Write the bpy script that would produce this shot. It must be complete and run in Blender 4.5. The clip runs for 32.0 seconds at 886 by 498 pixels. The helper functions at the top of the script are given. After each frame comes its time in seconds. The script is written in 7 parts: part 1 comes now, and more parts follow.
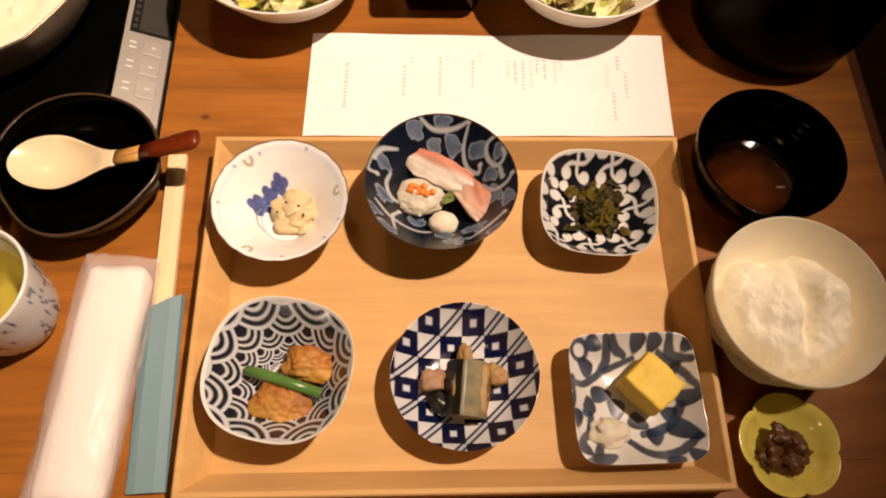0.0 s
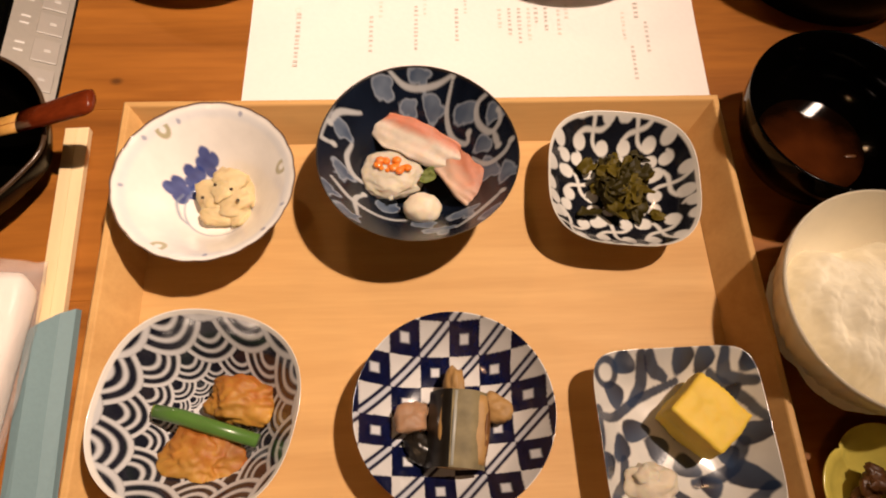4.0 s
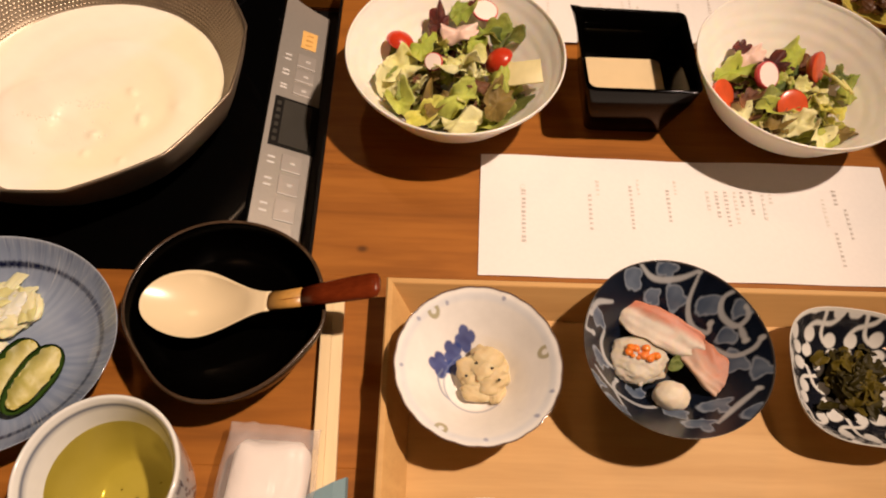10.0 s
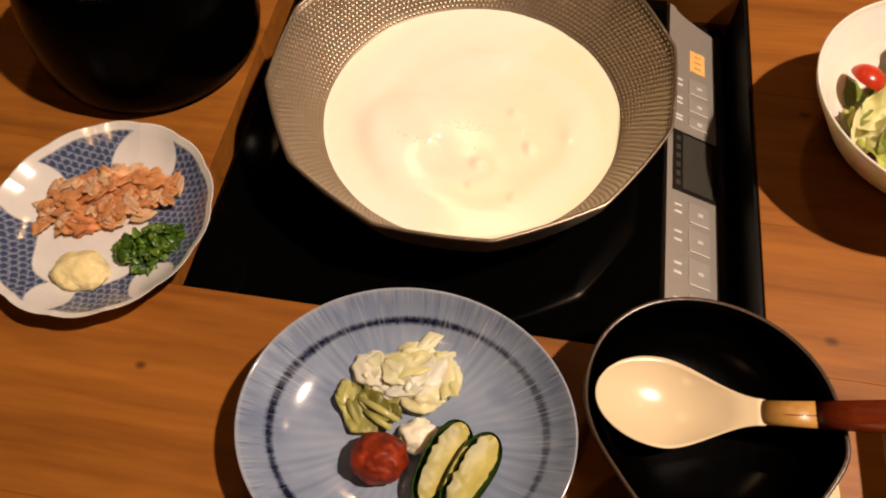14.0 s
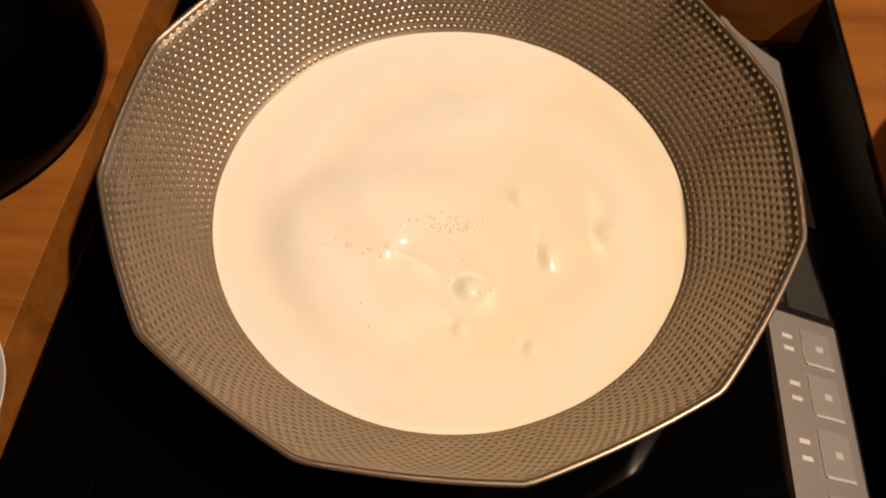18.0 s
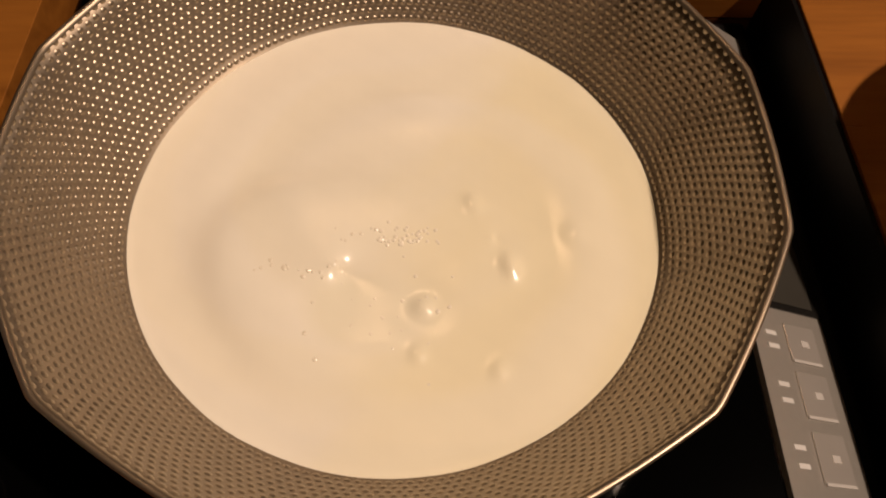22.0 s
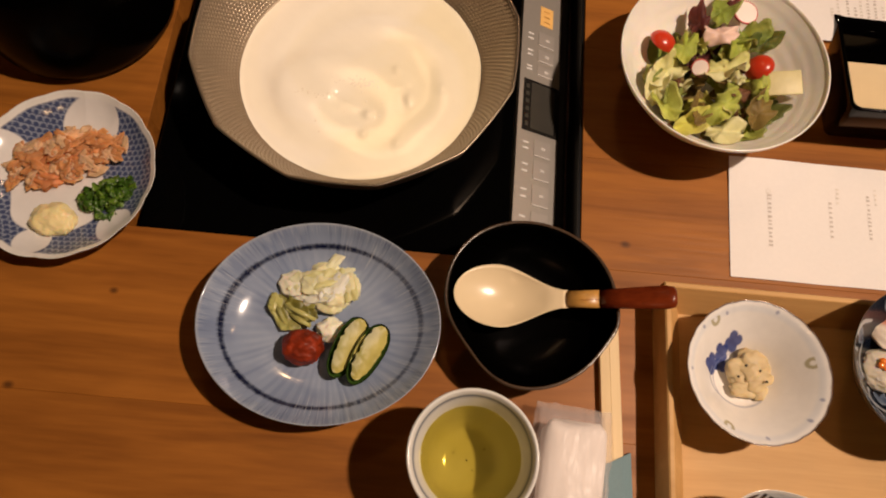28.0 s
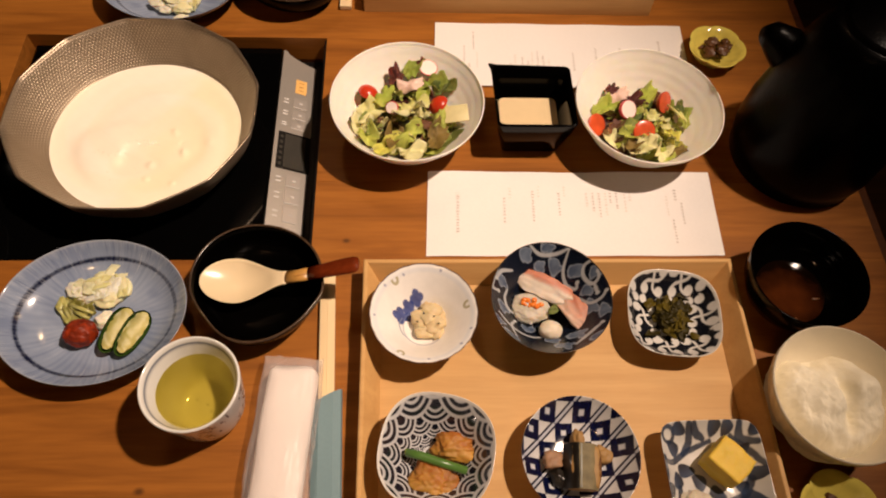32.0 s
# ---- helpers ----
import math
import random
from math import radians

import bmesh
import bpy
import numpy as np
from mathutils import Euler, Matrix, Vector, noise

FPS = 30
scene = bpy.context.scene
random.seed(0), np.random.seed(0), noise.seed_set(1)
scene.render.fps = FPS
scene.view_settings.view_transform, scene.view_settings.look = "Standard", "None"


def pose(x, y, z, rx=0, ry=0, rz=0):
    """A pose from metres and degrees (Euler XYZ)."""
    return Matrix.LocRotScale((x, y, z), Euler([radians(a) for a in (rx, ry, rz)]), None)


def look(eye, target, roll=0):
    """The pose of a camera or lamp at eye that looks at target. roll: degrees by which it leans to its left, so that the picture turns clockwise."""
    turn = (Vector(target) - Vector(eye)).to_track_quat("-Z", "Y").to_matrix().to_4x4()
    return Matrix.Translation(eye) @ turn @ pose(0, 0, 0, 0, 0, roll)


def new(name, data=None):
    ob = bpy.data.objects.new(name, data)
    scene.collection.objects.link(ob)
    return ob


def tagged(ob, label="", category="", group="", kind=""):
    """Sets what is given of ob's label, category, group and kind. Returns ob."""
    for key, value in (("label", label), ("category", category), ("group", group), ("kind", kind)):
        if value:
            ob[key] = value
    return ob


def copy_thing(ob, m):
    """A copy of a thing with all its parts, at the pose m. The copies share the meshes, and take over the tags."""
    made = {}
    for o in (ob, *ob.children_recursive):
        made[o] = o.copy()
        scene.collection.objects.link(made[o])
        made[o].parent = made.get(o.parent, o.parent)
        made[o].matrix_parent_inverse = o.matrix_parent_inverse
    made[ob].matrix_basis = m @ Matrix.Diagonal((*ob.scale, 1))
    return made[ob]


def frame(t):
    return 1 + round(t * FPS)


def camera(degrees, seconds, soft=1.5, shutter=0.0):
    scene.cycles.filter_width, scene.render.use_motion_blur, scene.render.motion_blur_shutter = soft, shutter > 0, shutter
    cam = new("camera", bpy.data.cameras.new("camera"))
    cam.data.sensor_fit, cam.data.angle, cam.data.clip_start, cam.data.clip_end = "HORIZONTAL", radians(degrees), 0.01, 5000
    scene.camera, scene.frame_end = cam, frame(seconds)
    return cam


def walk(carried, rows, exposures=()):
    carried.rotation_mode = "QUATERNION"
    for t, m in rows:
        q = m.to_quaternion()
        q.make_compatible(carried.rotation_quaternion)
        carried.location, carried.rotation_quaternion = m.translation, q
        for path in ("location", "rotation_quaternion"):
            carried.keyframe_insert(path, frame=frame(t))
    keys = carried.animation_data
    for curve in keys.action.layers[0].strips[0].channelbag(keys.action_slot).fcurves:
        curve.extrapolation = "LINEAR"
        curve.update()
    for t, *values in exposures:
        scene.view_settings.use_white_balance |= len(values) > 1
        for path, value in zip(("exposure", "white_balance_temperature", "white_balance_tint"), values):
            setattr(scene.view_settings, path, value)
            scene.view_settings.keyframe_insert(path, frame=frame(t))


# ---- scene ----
cam = camera(64.84, 32.0, soft=2.0)
# seconds, eye (x, y, z), yaw to the left, pitch up, roll
PATH = [
    (0, -0.0194, 0.0706, 0.4761, -5.30, -66.91, 4.59),
    (0.5, -0.0211, 0.0740, 0.4601, -5.57, -67.07, 4.78),
    (1, -0.0187, 0.0764, 0.4433, -5.48, -66.74, 4.51),
    (1.5, -0.0141, 0.0816, 0.4167, -5.42, -66.30, 4.31),
    (2, -0.0106, 0.0955, 0.3886, -6.10, -66.27, 4.59),
    (2.5, -0.0092, 0.1006, 0.3732, -6.60, -66.40, 4.84),
    (4.5, -0.0152, 0.1210, 0.3649, -8.75, -66.10, 6.68),
    (5, -0.0202, 0.1398, 0.3697, -9.08, -65.42, 7.18),
    (5.5, -0.0224, 0.1556, 0.3800, -8.99, -65.19, 7.26),
    (6, -0.0317, 0.1652, 0.3943, -8.07, -64.87, 6.87),
    (6.5, -0.0437, 0.1695, 0.4045, -7.74, -63.91, 6.85),
    (7, -0.0502, 0.1692, 0.4123, -7.48, -63.02, 6.77),
    (7.5, -0.0605, 0.1685, 0.4165, -7.15, -62.34, 6.59),
    (8, -0.0746, 0.1708, 0.4182, -7.53, -61.74, 6.89),
    (8.5, -0.0929, 0.1667, 0.4180, -7.09, -61.23, 6.43),
    (9, -0.1091, 0.1589, 0.4186, -6.51, -60.95, 6.00),
    (9.5, -0.1290, 0.1539, 0.4144, -5.24, -60.61, 5.19),
    (10, -0.1446, 0.1531, 0.4103, -2.70, -60.00, 4.08),
    (10.5, -0.1679, 0.1578, 0.4056, -0.74, -59.93, 3.43),
    (11, -0.1884, 0.1628, 0.3952, 1.84, -59.96, 2.20),
    (11.5, -0.2066, 0.1720, 0.3948, 4.47, -60.13, 1.29),
    (12, -0.2228, 0.1779, 0.3782, 8.57, -59.80, -0.77),
    (12.5, -0.2298, 0.1802, 0.3744, 12.73, -59.24, -2.78),
    (13, -0.2708, 0.1859, 0.3771, 14.40, -59.14, -3.27),
    (13.5, -0.3248, 0.2089, 0.3725, 14.12, -59.93, -3.29),
    (14, -0.3562, 0.2174, 0.3578, 13.64, -60.60, -4.50),
    (14.5, -0.3725, 0.2294, 0.3477, 11.63, -61.49, -4.63),
    (16.5, -0.4014, 0.3045, 0.2831, 11.13, -62.12, -4.49),
    (17, -0.4010, 0.3278, 0.2696, 9.48, -61.76, -3.16),
    (17.5, -0.3954, 0.3493, 0.2539, 6.68, -61.16, -1.13),
    (18, -0.3941, 0.3588, 0.2421, 4.31, -60.64, 0.58),
    (18.5, -0.3949, 0.3689, 0.2322, 2.29, -59.95, 1.21),
    (19, -0.3933, 0.3701, 0.2249, 0.49, -59.85, 1.90),
    (19.5, -0.3942, 0.3744, 0.2229, -0.65, -59.64, 2.05),
    (20, -0.3949, 0.3768, 0.2192, -1.48, -59.70, 2.35),
    (20.5, -0.3928, 0.3788, 0.2178, -2.43, -60.00, 2.80),
    (21, -0.3941, 0.3778, 0.2186, -2.87, -60.25, 3.05),
    (21.5, -0.3936, 0.3782, 0.2189, -3.17, -60.46, 3.16),
    (22, -0.3931, 0.3786, 0.2192, -3.20, -60.74, 3.18),
    (22.5, -0.3943, 0.3781, 0.2209, -3.29, -60.94, 3.16),
    (23, -0.3967, 0.3795, 0.2209, -3.05, -61.17, 2.93),
    (23.5, -0.3957, 0.3786, 0.2217, -3.12, -61.46, 3.01),
    (24, -0.3949, 0.3786, 0.2231, -3.27, -61.58, 3.15),
    (24.5, -0.3953, 0.3796, 0.2240, -3.52, -61.73, 3.35),
    (26.5, -0.3739, 0.3196, 0.3511, 1.10, -67.01, 2.65),
    (27, -0.3656, 0.2904, 0.3927, 1.48, -69.97, 2.97),
    (27.5, -0.3493, 0.2472, 0.4424, 1.43, -70.76, 3.73),
    (28, -0.3254, 0.1971, 0.4871, -0.48, -70.34, 5.70),
    (28.5, -0.2827, 0.1591, 0.5195, -0.40, -69.90, 5.43),
    (29, -0.2298, 0.1229, 0.5400, 0.48, -67.99, 4.06),
    (29.5, -0.1926, 0.0888, 0.5545, -0.12, -66.64, 4.23),
    (30, -0.1589, 0.0681, 0.5609, -1.93, -65.16, 5.51),
    (30.5, -0.1422, 0.0542, 0.5736, -3.56, -63.88, 5.92),
    (31, -0.1316, 0.0557, 0.5843, -5.19, -62.56, 6.09),
    (31.5, -0.1338, 0.0456, 0.5908, -5.01, -61.51, 4.92),
    (32, -0.1278, 0.0477, 0.5977, -5.95, -60.90, 5.12),
]


def camera_pose(x, y, z, yaw, pitch, roll):
    a, b = radians(yaw), radians(pitch)
    ahead = Vector((-math.sin(a) * math.cos(b), math.cos(a) * math.cos(b), math.sin(b)))
    return look((x, y, z), Vector((x, y, z)) + ahead, roll)


EXPOSURES = [(0, -0.27), (3, -0.35), (6, -0.43), (9, -0.61), (12, -0.57), (14.5, -0.50), (16.5, -0.56), (18, -0.80), (20, -1.05), (24.5, -1.16), (26.5, -1.00), (28, -0.90), (30, -0.76), (32, -0.60)]
walk(cam, [(t, camera_pose(*p)) for t, *p in PATH], EXPOSURES)

# ---------------------------------------------------------------- light
world = bpy.data.worlds.new("room_air")
world.use_nodes = True
scene.world = world
world.node_tree.nodes["Background"].inputs[0].default_value = (1.0, 0.72, 0.45, 1)
world.node_tree.nodes["Background"].inputs[1].default_value = 0.0015


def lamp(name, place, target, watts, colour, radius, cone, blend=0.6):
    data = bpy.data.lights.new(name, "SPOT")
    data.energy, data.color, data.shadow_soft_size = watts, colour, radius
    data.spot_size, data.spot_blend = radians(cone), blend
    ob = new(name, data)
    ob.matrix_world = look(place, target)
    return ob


lamp("table_spot", (0.69, 0.42, 1.88), (-0.28, 0.445, 0.0), 350, (1.0, 0.755, 0.585), 0.035, 39.5, 1.0)
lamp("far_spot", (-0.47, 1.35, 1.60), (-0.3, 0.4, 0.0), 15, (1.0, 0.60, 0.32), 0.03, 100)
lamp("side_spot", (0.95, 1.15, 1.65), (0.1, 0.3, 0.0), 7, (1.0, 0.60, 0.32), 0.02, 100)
# warm fill added at the near left to lift shadows; no known lamp there
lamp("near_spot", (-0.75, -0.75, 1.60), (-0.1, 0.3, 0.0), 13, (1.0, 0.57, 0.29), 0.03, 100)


# ---------------------------------------------------------------- materials
def material(name, colour, rough=0.5, metal=0.0, vary=0.12, grain=60.0, stain=9.0, bump=0.1, coat=0.0, sss=0.0, attr=False, spec=0.5, bumpscale=None):
    """A surface with variation at two scales. attr: the base colour is the mesh's own painted decoration."""
    m = bpy.data.materials.new(name)
    m.use_nodes = True
    nt = m.node_tree
    n, l = nt.nodes, nt.links
    b = n["Principled BSDF"]
    b.inputs["Roughness"].default_value, b.inputs["Metallic"].default_value = rough, metal
    b.inputs["Coat Weight"].default_value, b.inputs["Coat Roughness"].default_value = coat, 0.06
    b.inputs["Specular IOR Level"].default_value = spec
    if sss:
        b.inputs["Subsurface Weight"].default_value = sss
        b.inputs["Subsurface Radius"].default_value = (0.006, 0.004, 0.002)
        b.inputs["Subsurface Scale"].default_value = 1.0
    tc = n.new("ShaderNodeTexCoord")
    fine, wide = n.new("ShaderNodeTexNoise"), n.new("ShaderNodeTexNoise")
    fine.inputs["Scale"].default_value, wide.inputs["Scale"].default_value = grain, stain
    fine.inputs["Detail"].default_value = wide.inputs["Detail"].default_value = 4
    for t in (fine, wide):
        l.new(tc.outputs["Object"], t.inputs["Vector"])
    add = n.new("ShaderNodeMath")
    add.operation = "ADD"
    l.new(fine.outputs["Fac"], add.inputs[0]), l.new(wide.outputs["Fac"], add.inputs[1])
    rng = n.new("ShaderNodeMapRange")
    rng.inputs["From Min"].default_value, rng.inputs["From Max"].default_value = 0.6, 1.4
    rng.inputs["To Min"].default_value, rng.inputs["To Max"].default_value = 1 - vary, 1 + vary
    l.new(add.outputs[0], rng.inputs["Value"])
    mul = n.new("ShaderNodeVectorMath")
    mul.operation = "SCALE"
    if attr:
        a = n.new("ShaderNodeAttribute")
        a.attribute_name = "deco"
        l.new(a.outputs["Color"], mul.inputs[0])
    else:
        mul.inputs[0].default_value = colour
    l.new(rng.outputs[0], mul.inputs["Scale"])
    l.new(mul.outputs[0], b.inputs["Base Color"])
    if bump:
        bp = n.new("ShaderNodeBump")
        bp.inputs["Strength"].default_value, bp.inputs["Distance"].default_value = bump, bumpscale or 0.002
        l.new(fine.outputs["Fac"], bp.inputs["Height"])
        l.new(bp.outputs[0], b.inputs["Normal"])
    return m


def wood(name, dark, light, stretch, rough=0.42, knots=(), bump=0.15, ring=1.0, contrast=1.0):
    """Timber with its grain along x: long streaks, fine pores and, where given, knots."""
    m = bpy.data.materials.new(name)
    m.use_nodes = True
    nt = m.node_tree
    n, l = nt.nodes, nt.links
    b = n["Principled BSDF"]
    b.inputs["Specular IOR Level"].default_value = 0.22
    tc, mp = n.new("ShaderNodeTexCoord"), n.new("ShaderNodeMapping")
    mp.inputs["Scale"].default_value = stretch
    l.new(tc.outputs["Object"], mp.inputs["Vector"])
    info = n.new("ShaderNodeObjectInfo")
    off = n.new("ShaderNodeVectorMath")
    off.operation = "ADD"
    sc = n.new("ShaderNodeVectorMath")
    sc.operation = "SCALE"
    sc.inputs["Scale"].default_value = 37.0
    cmb = n.new("ShaderNodeCombineXYZ")
    l.new(info.outputs["Random"], cmb.inputs[1]), l.new(cmb.outputs[0], sc.inputs[0])
    l.new(mp.outputs[0], off.inputs[0]), l.new(sc.outputs[0], off.inputs[1])
    streak, fine = n.new("ShaderNodeTexNoise"), n.new("ShaderNodeTexNoise")
    streak.inputs["Scale"].default_value, streak.inputs["Detail"].default_value, streak.inputs["Distortion"].default_value = 1.0, 6, 0.6 * ring
    fine.inputs["Scale"].default_value, fine.inputs["Detail"].default_value = 7.0, 5
    l.new(off.outputs[0], streak.inputs["Vector"]), l.new(off.outputs[0], fine.inputs["Vector"])
    mix = n.new("ShaderNodeMath")
    mix.operation = "MULTIPLY_ADD"
    mix.inputs[1].default_value = 0.35
    l.new(fine.outputs["Fac"], mix.inputs[0]), l.new(streak.outputs["Fac"], mix.inputs[2])
    ramp = n.new("ShaderNodeValToRGB")
    ramp.color_ramp.elements[0].position, ramp.color_ramp.elements[1].position = 0.675 - 0.23 / contrast, 0.675 + 0.2 / contrast
    ramp.color_ramp.elements[0].color, ramp.color_ramp.elements[1].color = (*dark, 1), (*light, 1)
    l.new(mix.outputs[0], ramp.inputs[0])
    out = ramp.outputs[0]
    geo = n.new("ShaderNodeNewGeometry")
    for (kx, ky, kr) in knots:
        d = n.new("ShaderNodeVectorMath")
        d.operation = "DISTANCE"
        sq = n.new("ShaderNodeVectorMath")
        sq.operation = "MULTIPLY"
        sq.inputs[1].default_value = (0.7, 1, 0)
        d.inputs[1].default_value = (kx * 0.7, ky, 0)
        l.new(geo.outputs["Position"], sq.inputs[0]), l.new(sq.outputs[0], d.inputs[0])
        r = n.new("ShaderNodeMapRange")
        r.inputs["From Min"].default_value, r.inputs["From Max"].default_value = kr * 0.3, kr
        r.inputs["To Min"].default_value, r.inputs["To Max"].default_value = 0.75, 0.0
        l.new(d.outputs["Value"], r.inputs["Value"])
        mx = n.new("ShaderNodeMix")
        mx.data_type = "RGBA"
        mx.inputs["B"].default_value = (0.05, 0.018, 0.006, 1)
        l.new(r.outputs[0], mx.inputs["Factor"]), l.new(out, mx.inputs["A"])
        out = mx.outputs["Result"]
    l.new(out, b.inputs["Base Color"])
    rr = n.new("ShaderNodeMapRange")
    rr.inputs["To Min"].default_value, rr.inputs["To Max"].default_value = rough + 0.1, rough - 0.06
    l.new(streak.outputs["Fac"], rr.inputs["Value"]), l.new(rr.outputs[0], b.inputs["Roughness"])
    bp = n.new("ShaderNodeBump")
    bp.inputs["Strength"].default_value, bp.inputs["Distance"].default_value = bump, 0.001
    l.new(fine.outputs["Fac"], bp.inputs["Height"]), l.new(bp.outputs[0], b.inputs["Normal"])
    return m


TABLE_WOOD = wood("table_wood", (0.165, 0.052, 0.0070), (0.385, 0.142, 0.0225), (3.2, 34, 34), contrast=0.72, ring=2.4, knots=((-0.188, 0.388, 0.0035), (-0.5555, 0.317, 0.003), (-0.61, 0.245, 0.0035), (-0.19, 0.545, 0.0035), (-0.345, 0.155, 0.004), (0.03, 0.72, 0.0035)))
# darker than the table timber: the well's shade is put into this colour
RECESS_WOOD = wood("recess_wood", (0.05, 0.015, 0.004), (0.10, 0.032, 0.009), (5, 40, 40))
TRAY_WOOD = wood("tray_wood", (0.51, 0.288, 0.104), (0.64, 0.385, 0.150), (5, 60, 60), rough=0.5, bump=0.06, contrast=0.8)
CHOP_WOOD = wood("chopstick_wood", (0.74, 0.56, 0.32), (0.82, 0.64, 0.38), (60, 4, 60), rough=0.6, bump=0.05)
SPOON_WOOD = wood("spoon_handle_wood", (0.085, 0.012, 0.003), (0.18, 0.030, 0.007), (10, 90, 90), rough=0.16)
FLOOR_WOOD = wood("floor_wood", (0.05, 0.025, 0.012), (0.11, 0.055, 0.025), (2, 20, 10), rough=0.5)
WALL = material("wall_plaster", (0.06, 0.042, 0.030), 0.9, bump=0.3)
CEIL = material("ceiling_plaster", (0.06, 0.045, 0.032), 0.9, bump=0.2)
GLAZE = material("painted_glaze", (1, 1, 1), 0.14, vary=0.04, grain=180, stain=25, bump=0.02, coat=0.2, attr=True)
MATT_GLAZE = material("painted_matt_glaze", (1, 1, 1), 0.26, vary=0.06, grain=160, stain=25, bump=0.05, coat=0.05, attr=True, spec=0.4)
CREAM = material("cream_glaze", (0.80, 0.73, 0.58), 0.28, vary=0.05, grain=90, stain=12, bump=0.06, coat=0.2)
WHITEBOWL = material("white_bowl_glaze", (0.92, 0.86, 0.76), 0.3, vary=0.04, grain=90, stain=12, bump=0.05, coat=0.2, sss=0.25)
YELLOW_GLAZE = material("yellow_glaze", (0.72, 0.60, 0.12), 0.14, vary=0.12, grain=120, stain=30, bump=0.03, coat=0.5)
LACQUER = material("black_lacquer", (0.0007, 0.0006, 0.0005), 0.11, vary=0.2, bump=0.02, spec=0.13)
BLACK_GLAZE = material("black_stoneware", (0.0006, 0.0005, 0.0004), 0.24, vary=0.35, grain=220, bump=0.05, spec=0.05)
BROWN_RIM = material("worn_brown_rim", (0.055, 0.032, 0.018), 0.25, vary=0.4, grain=200)
IRON = material("black_iron", (0.0005, 0.0004, 0.0004), 0.28, vary=0.3, grain=300, bump=0.12, spec=0.05)
PAPER = material("menu_paper", (0.80, 0.765, 0.735), 0.75, vary=0.025, grain=300, stain=15, bump=0.04)
INK = material("menu_ink", (0.56, 0.51, 0.47), 0.8, vary=0.3, grain=500)
INK_PALE = material("menu_pale_ink", (0.70, 0.66, 0.60), 0.8, vary=0.2, grain=500)
SLEEVE = material("blue_paper_sleeve", (0.16, 0.255, 0.285), 0.7, vary=0.06, grain=400, bump=0.08)
TOWEL = material("white_towel", (0.85, 0.78, 0.73), 0.8, vary=0.05, grain=350, bump=0.3)
GLASS_TOP = material("black_glass", (0.001, 0.001, 0.001), 0.07, vary=0.1, bump=0, spec=0.2)
BLACK_BODY = material("black_plastic", (0.003, 0.0025, 0.0025), 0.45, vary=0.2, spec=0.15)
PANEL = material("silver_panel", (0.50, 0.465, 0.42), 0.36, metal=0.65, vary=0.05, grain=300, bump=0.03)
KEY = material("panel_key", (0.53, 0.49, 0.45), 0.34, metal=0.55, vary=0.05)
KEY_EDGE = material("panel_key_edge", (0.64, 0.61, 0.58), 0.25, metal=0.2)
LCD = material("grey_display", (0.045, 0.042, 0.036), 0.18, vary=0.1, bump=0)
LCD_FRAME = material("black_display_frame", (0.012, 0.011, 0.010), 0.25)
STICKER = material("orange_sticker", (0.78, 0.46, 0.14), 0.5, vary=0.15, grain=300)
PRINT = material("grey_print", (0.30, 0.27, 0.25), 0.6)
PALE_PRINT = material("pale_print", (0.62, 0.60, 0.58), 0.5)
# one steel in two tones: glints on bumps and rim put into the lighter
STEEL = material("brushed_steel", (0.37, 0.30, 0.225), 0.46, metal=0.88, vary=0.10, grain=60, bump=0.04)
STEEL_BUMP = material("lit_steel", (0.43, 0.35, 0.26), 0.38, metal=0.92, vary=0.10, grain=60, bump=0.0)
MILK_WET = material("soy_milk_bubble", (0.94, 0.86, 0.70), 0.12, vary=0.02, bump=0, spec=1.0)
SAUCE = material("cream_dressing", (0.72, 0.56, 0.33), 0.2, vary=0.05, bump=0.02)
IVORY = material("ivory_melamine", (0.76, 0.62, 0.40), 0.22, vary=0.03, bump=0.01, coat=0.2)
AMBER = material("amber_lacquer", (0.52, 0.27, 0.065), 0.35, vary=0.3, grain=200)
TOMATO = material("tomato_skin", (0.50, 0.034, 0.010), 0.28, vary=0.2, grain=30, bump=0.02, coat=0.1)
TOMATO_CUT = material("tomato_flesh", (0.60, 0.085, 0.025), 0.25, vary=0.3, grain=90, bump=0.15, coat=0.2)
RADISH_SKIN = material("radish_skin", (0.55, 0.05, 0.06), 0.35, vary=0.15)
RADISH = material("radish_flesh", (0.88, 0.76, 0.70), 0.4, vary=0.05, bump=0.05)
HAM = material("pale_pink_ham", (0.78, 0.54, 0.45), 0.4, vary=0.15, grain=60, sss=0.1)
CHEESE = material("pale_crouton", (0.60, 0.53, 0.27), 0.5, vary=0.1, grain=150, bump=0.15)
SQUID = material("chopped_squid", (0.56, 0.50, 0.40), 0.5, vary=0.12, grain=120, bump=0.1, sss=0.5, spec=0.3)
ROE = material("orange_roe", (0.80, 0.20, 0.020), 0.15, vary=0.25, grain=200, coat=0.4, sss=0.3)
DAIKON = material("grated_white_radish", (0.68, 0.60, 0.47), 0.5, vary=0.06, grain=260, bump=0.2, sss=0.4, spec=0.3)
SEAWEED = material("dark_olive_greens", (0.030, 0.023, 0.003), 0.5, vary=0.6, grain=120, bump=0.35, spec=0.15)
SEAWEED_LIGHT = material("olive_greens", (0.085, 0.062, 0.006), 0.5, vary=0.5, grain=120, bump=0.35, spec=0.15)
BEAN = material("green_bean", (0.075, 0.17, 0.03), 0.3, vary=0.2, grain=60, coat=0.2)
FISH_SKIN = material("silver_fish_skin", (0.20, 0.165, 0.090), 0.6, vary=0.5, grain=50, stain=90, spec=0.2)
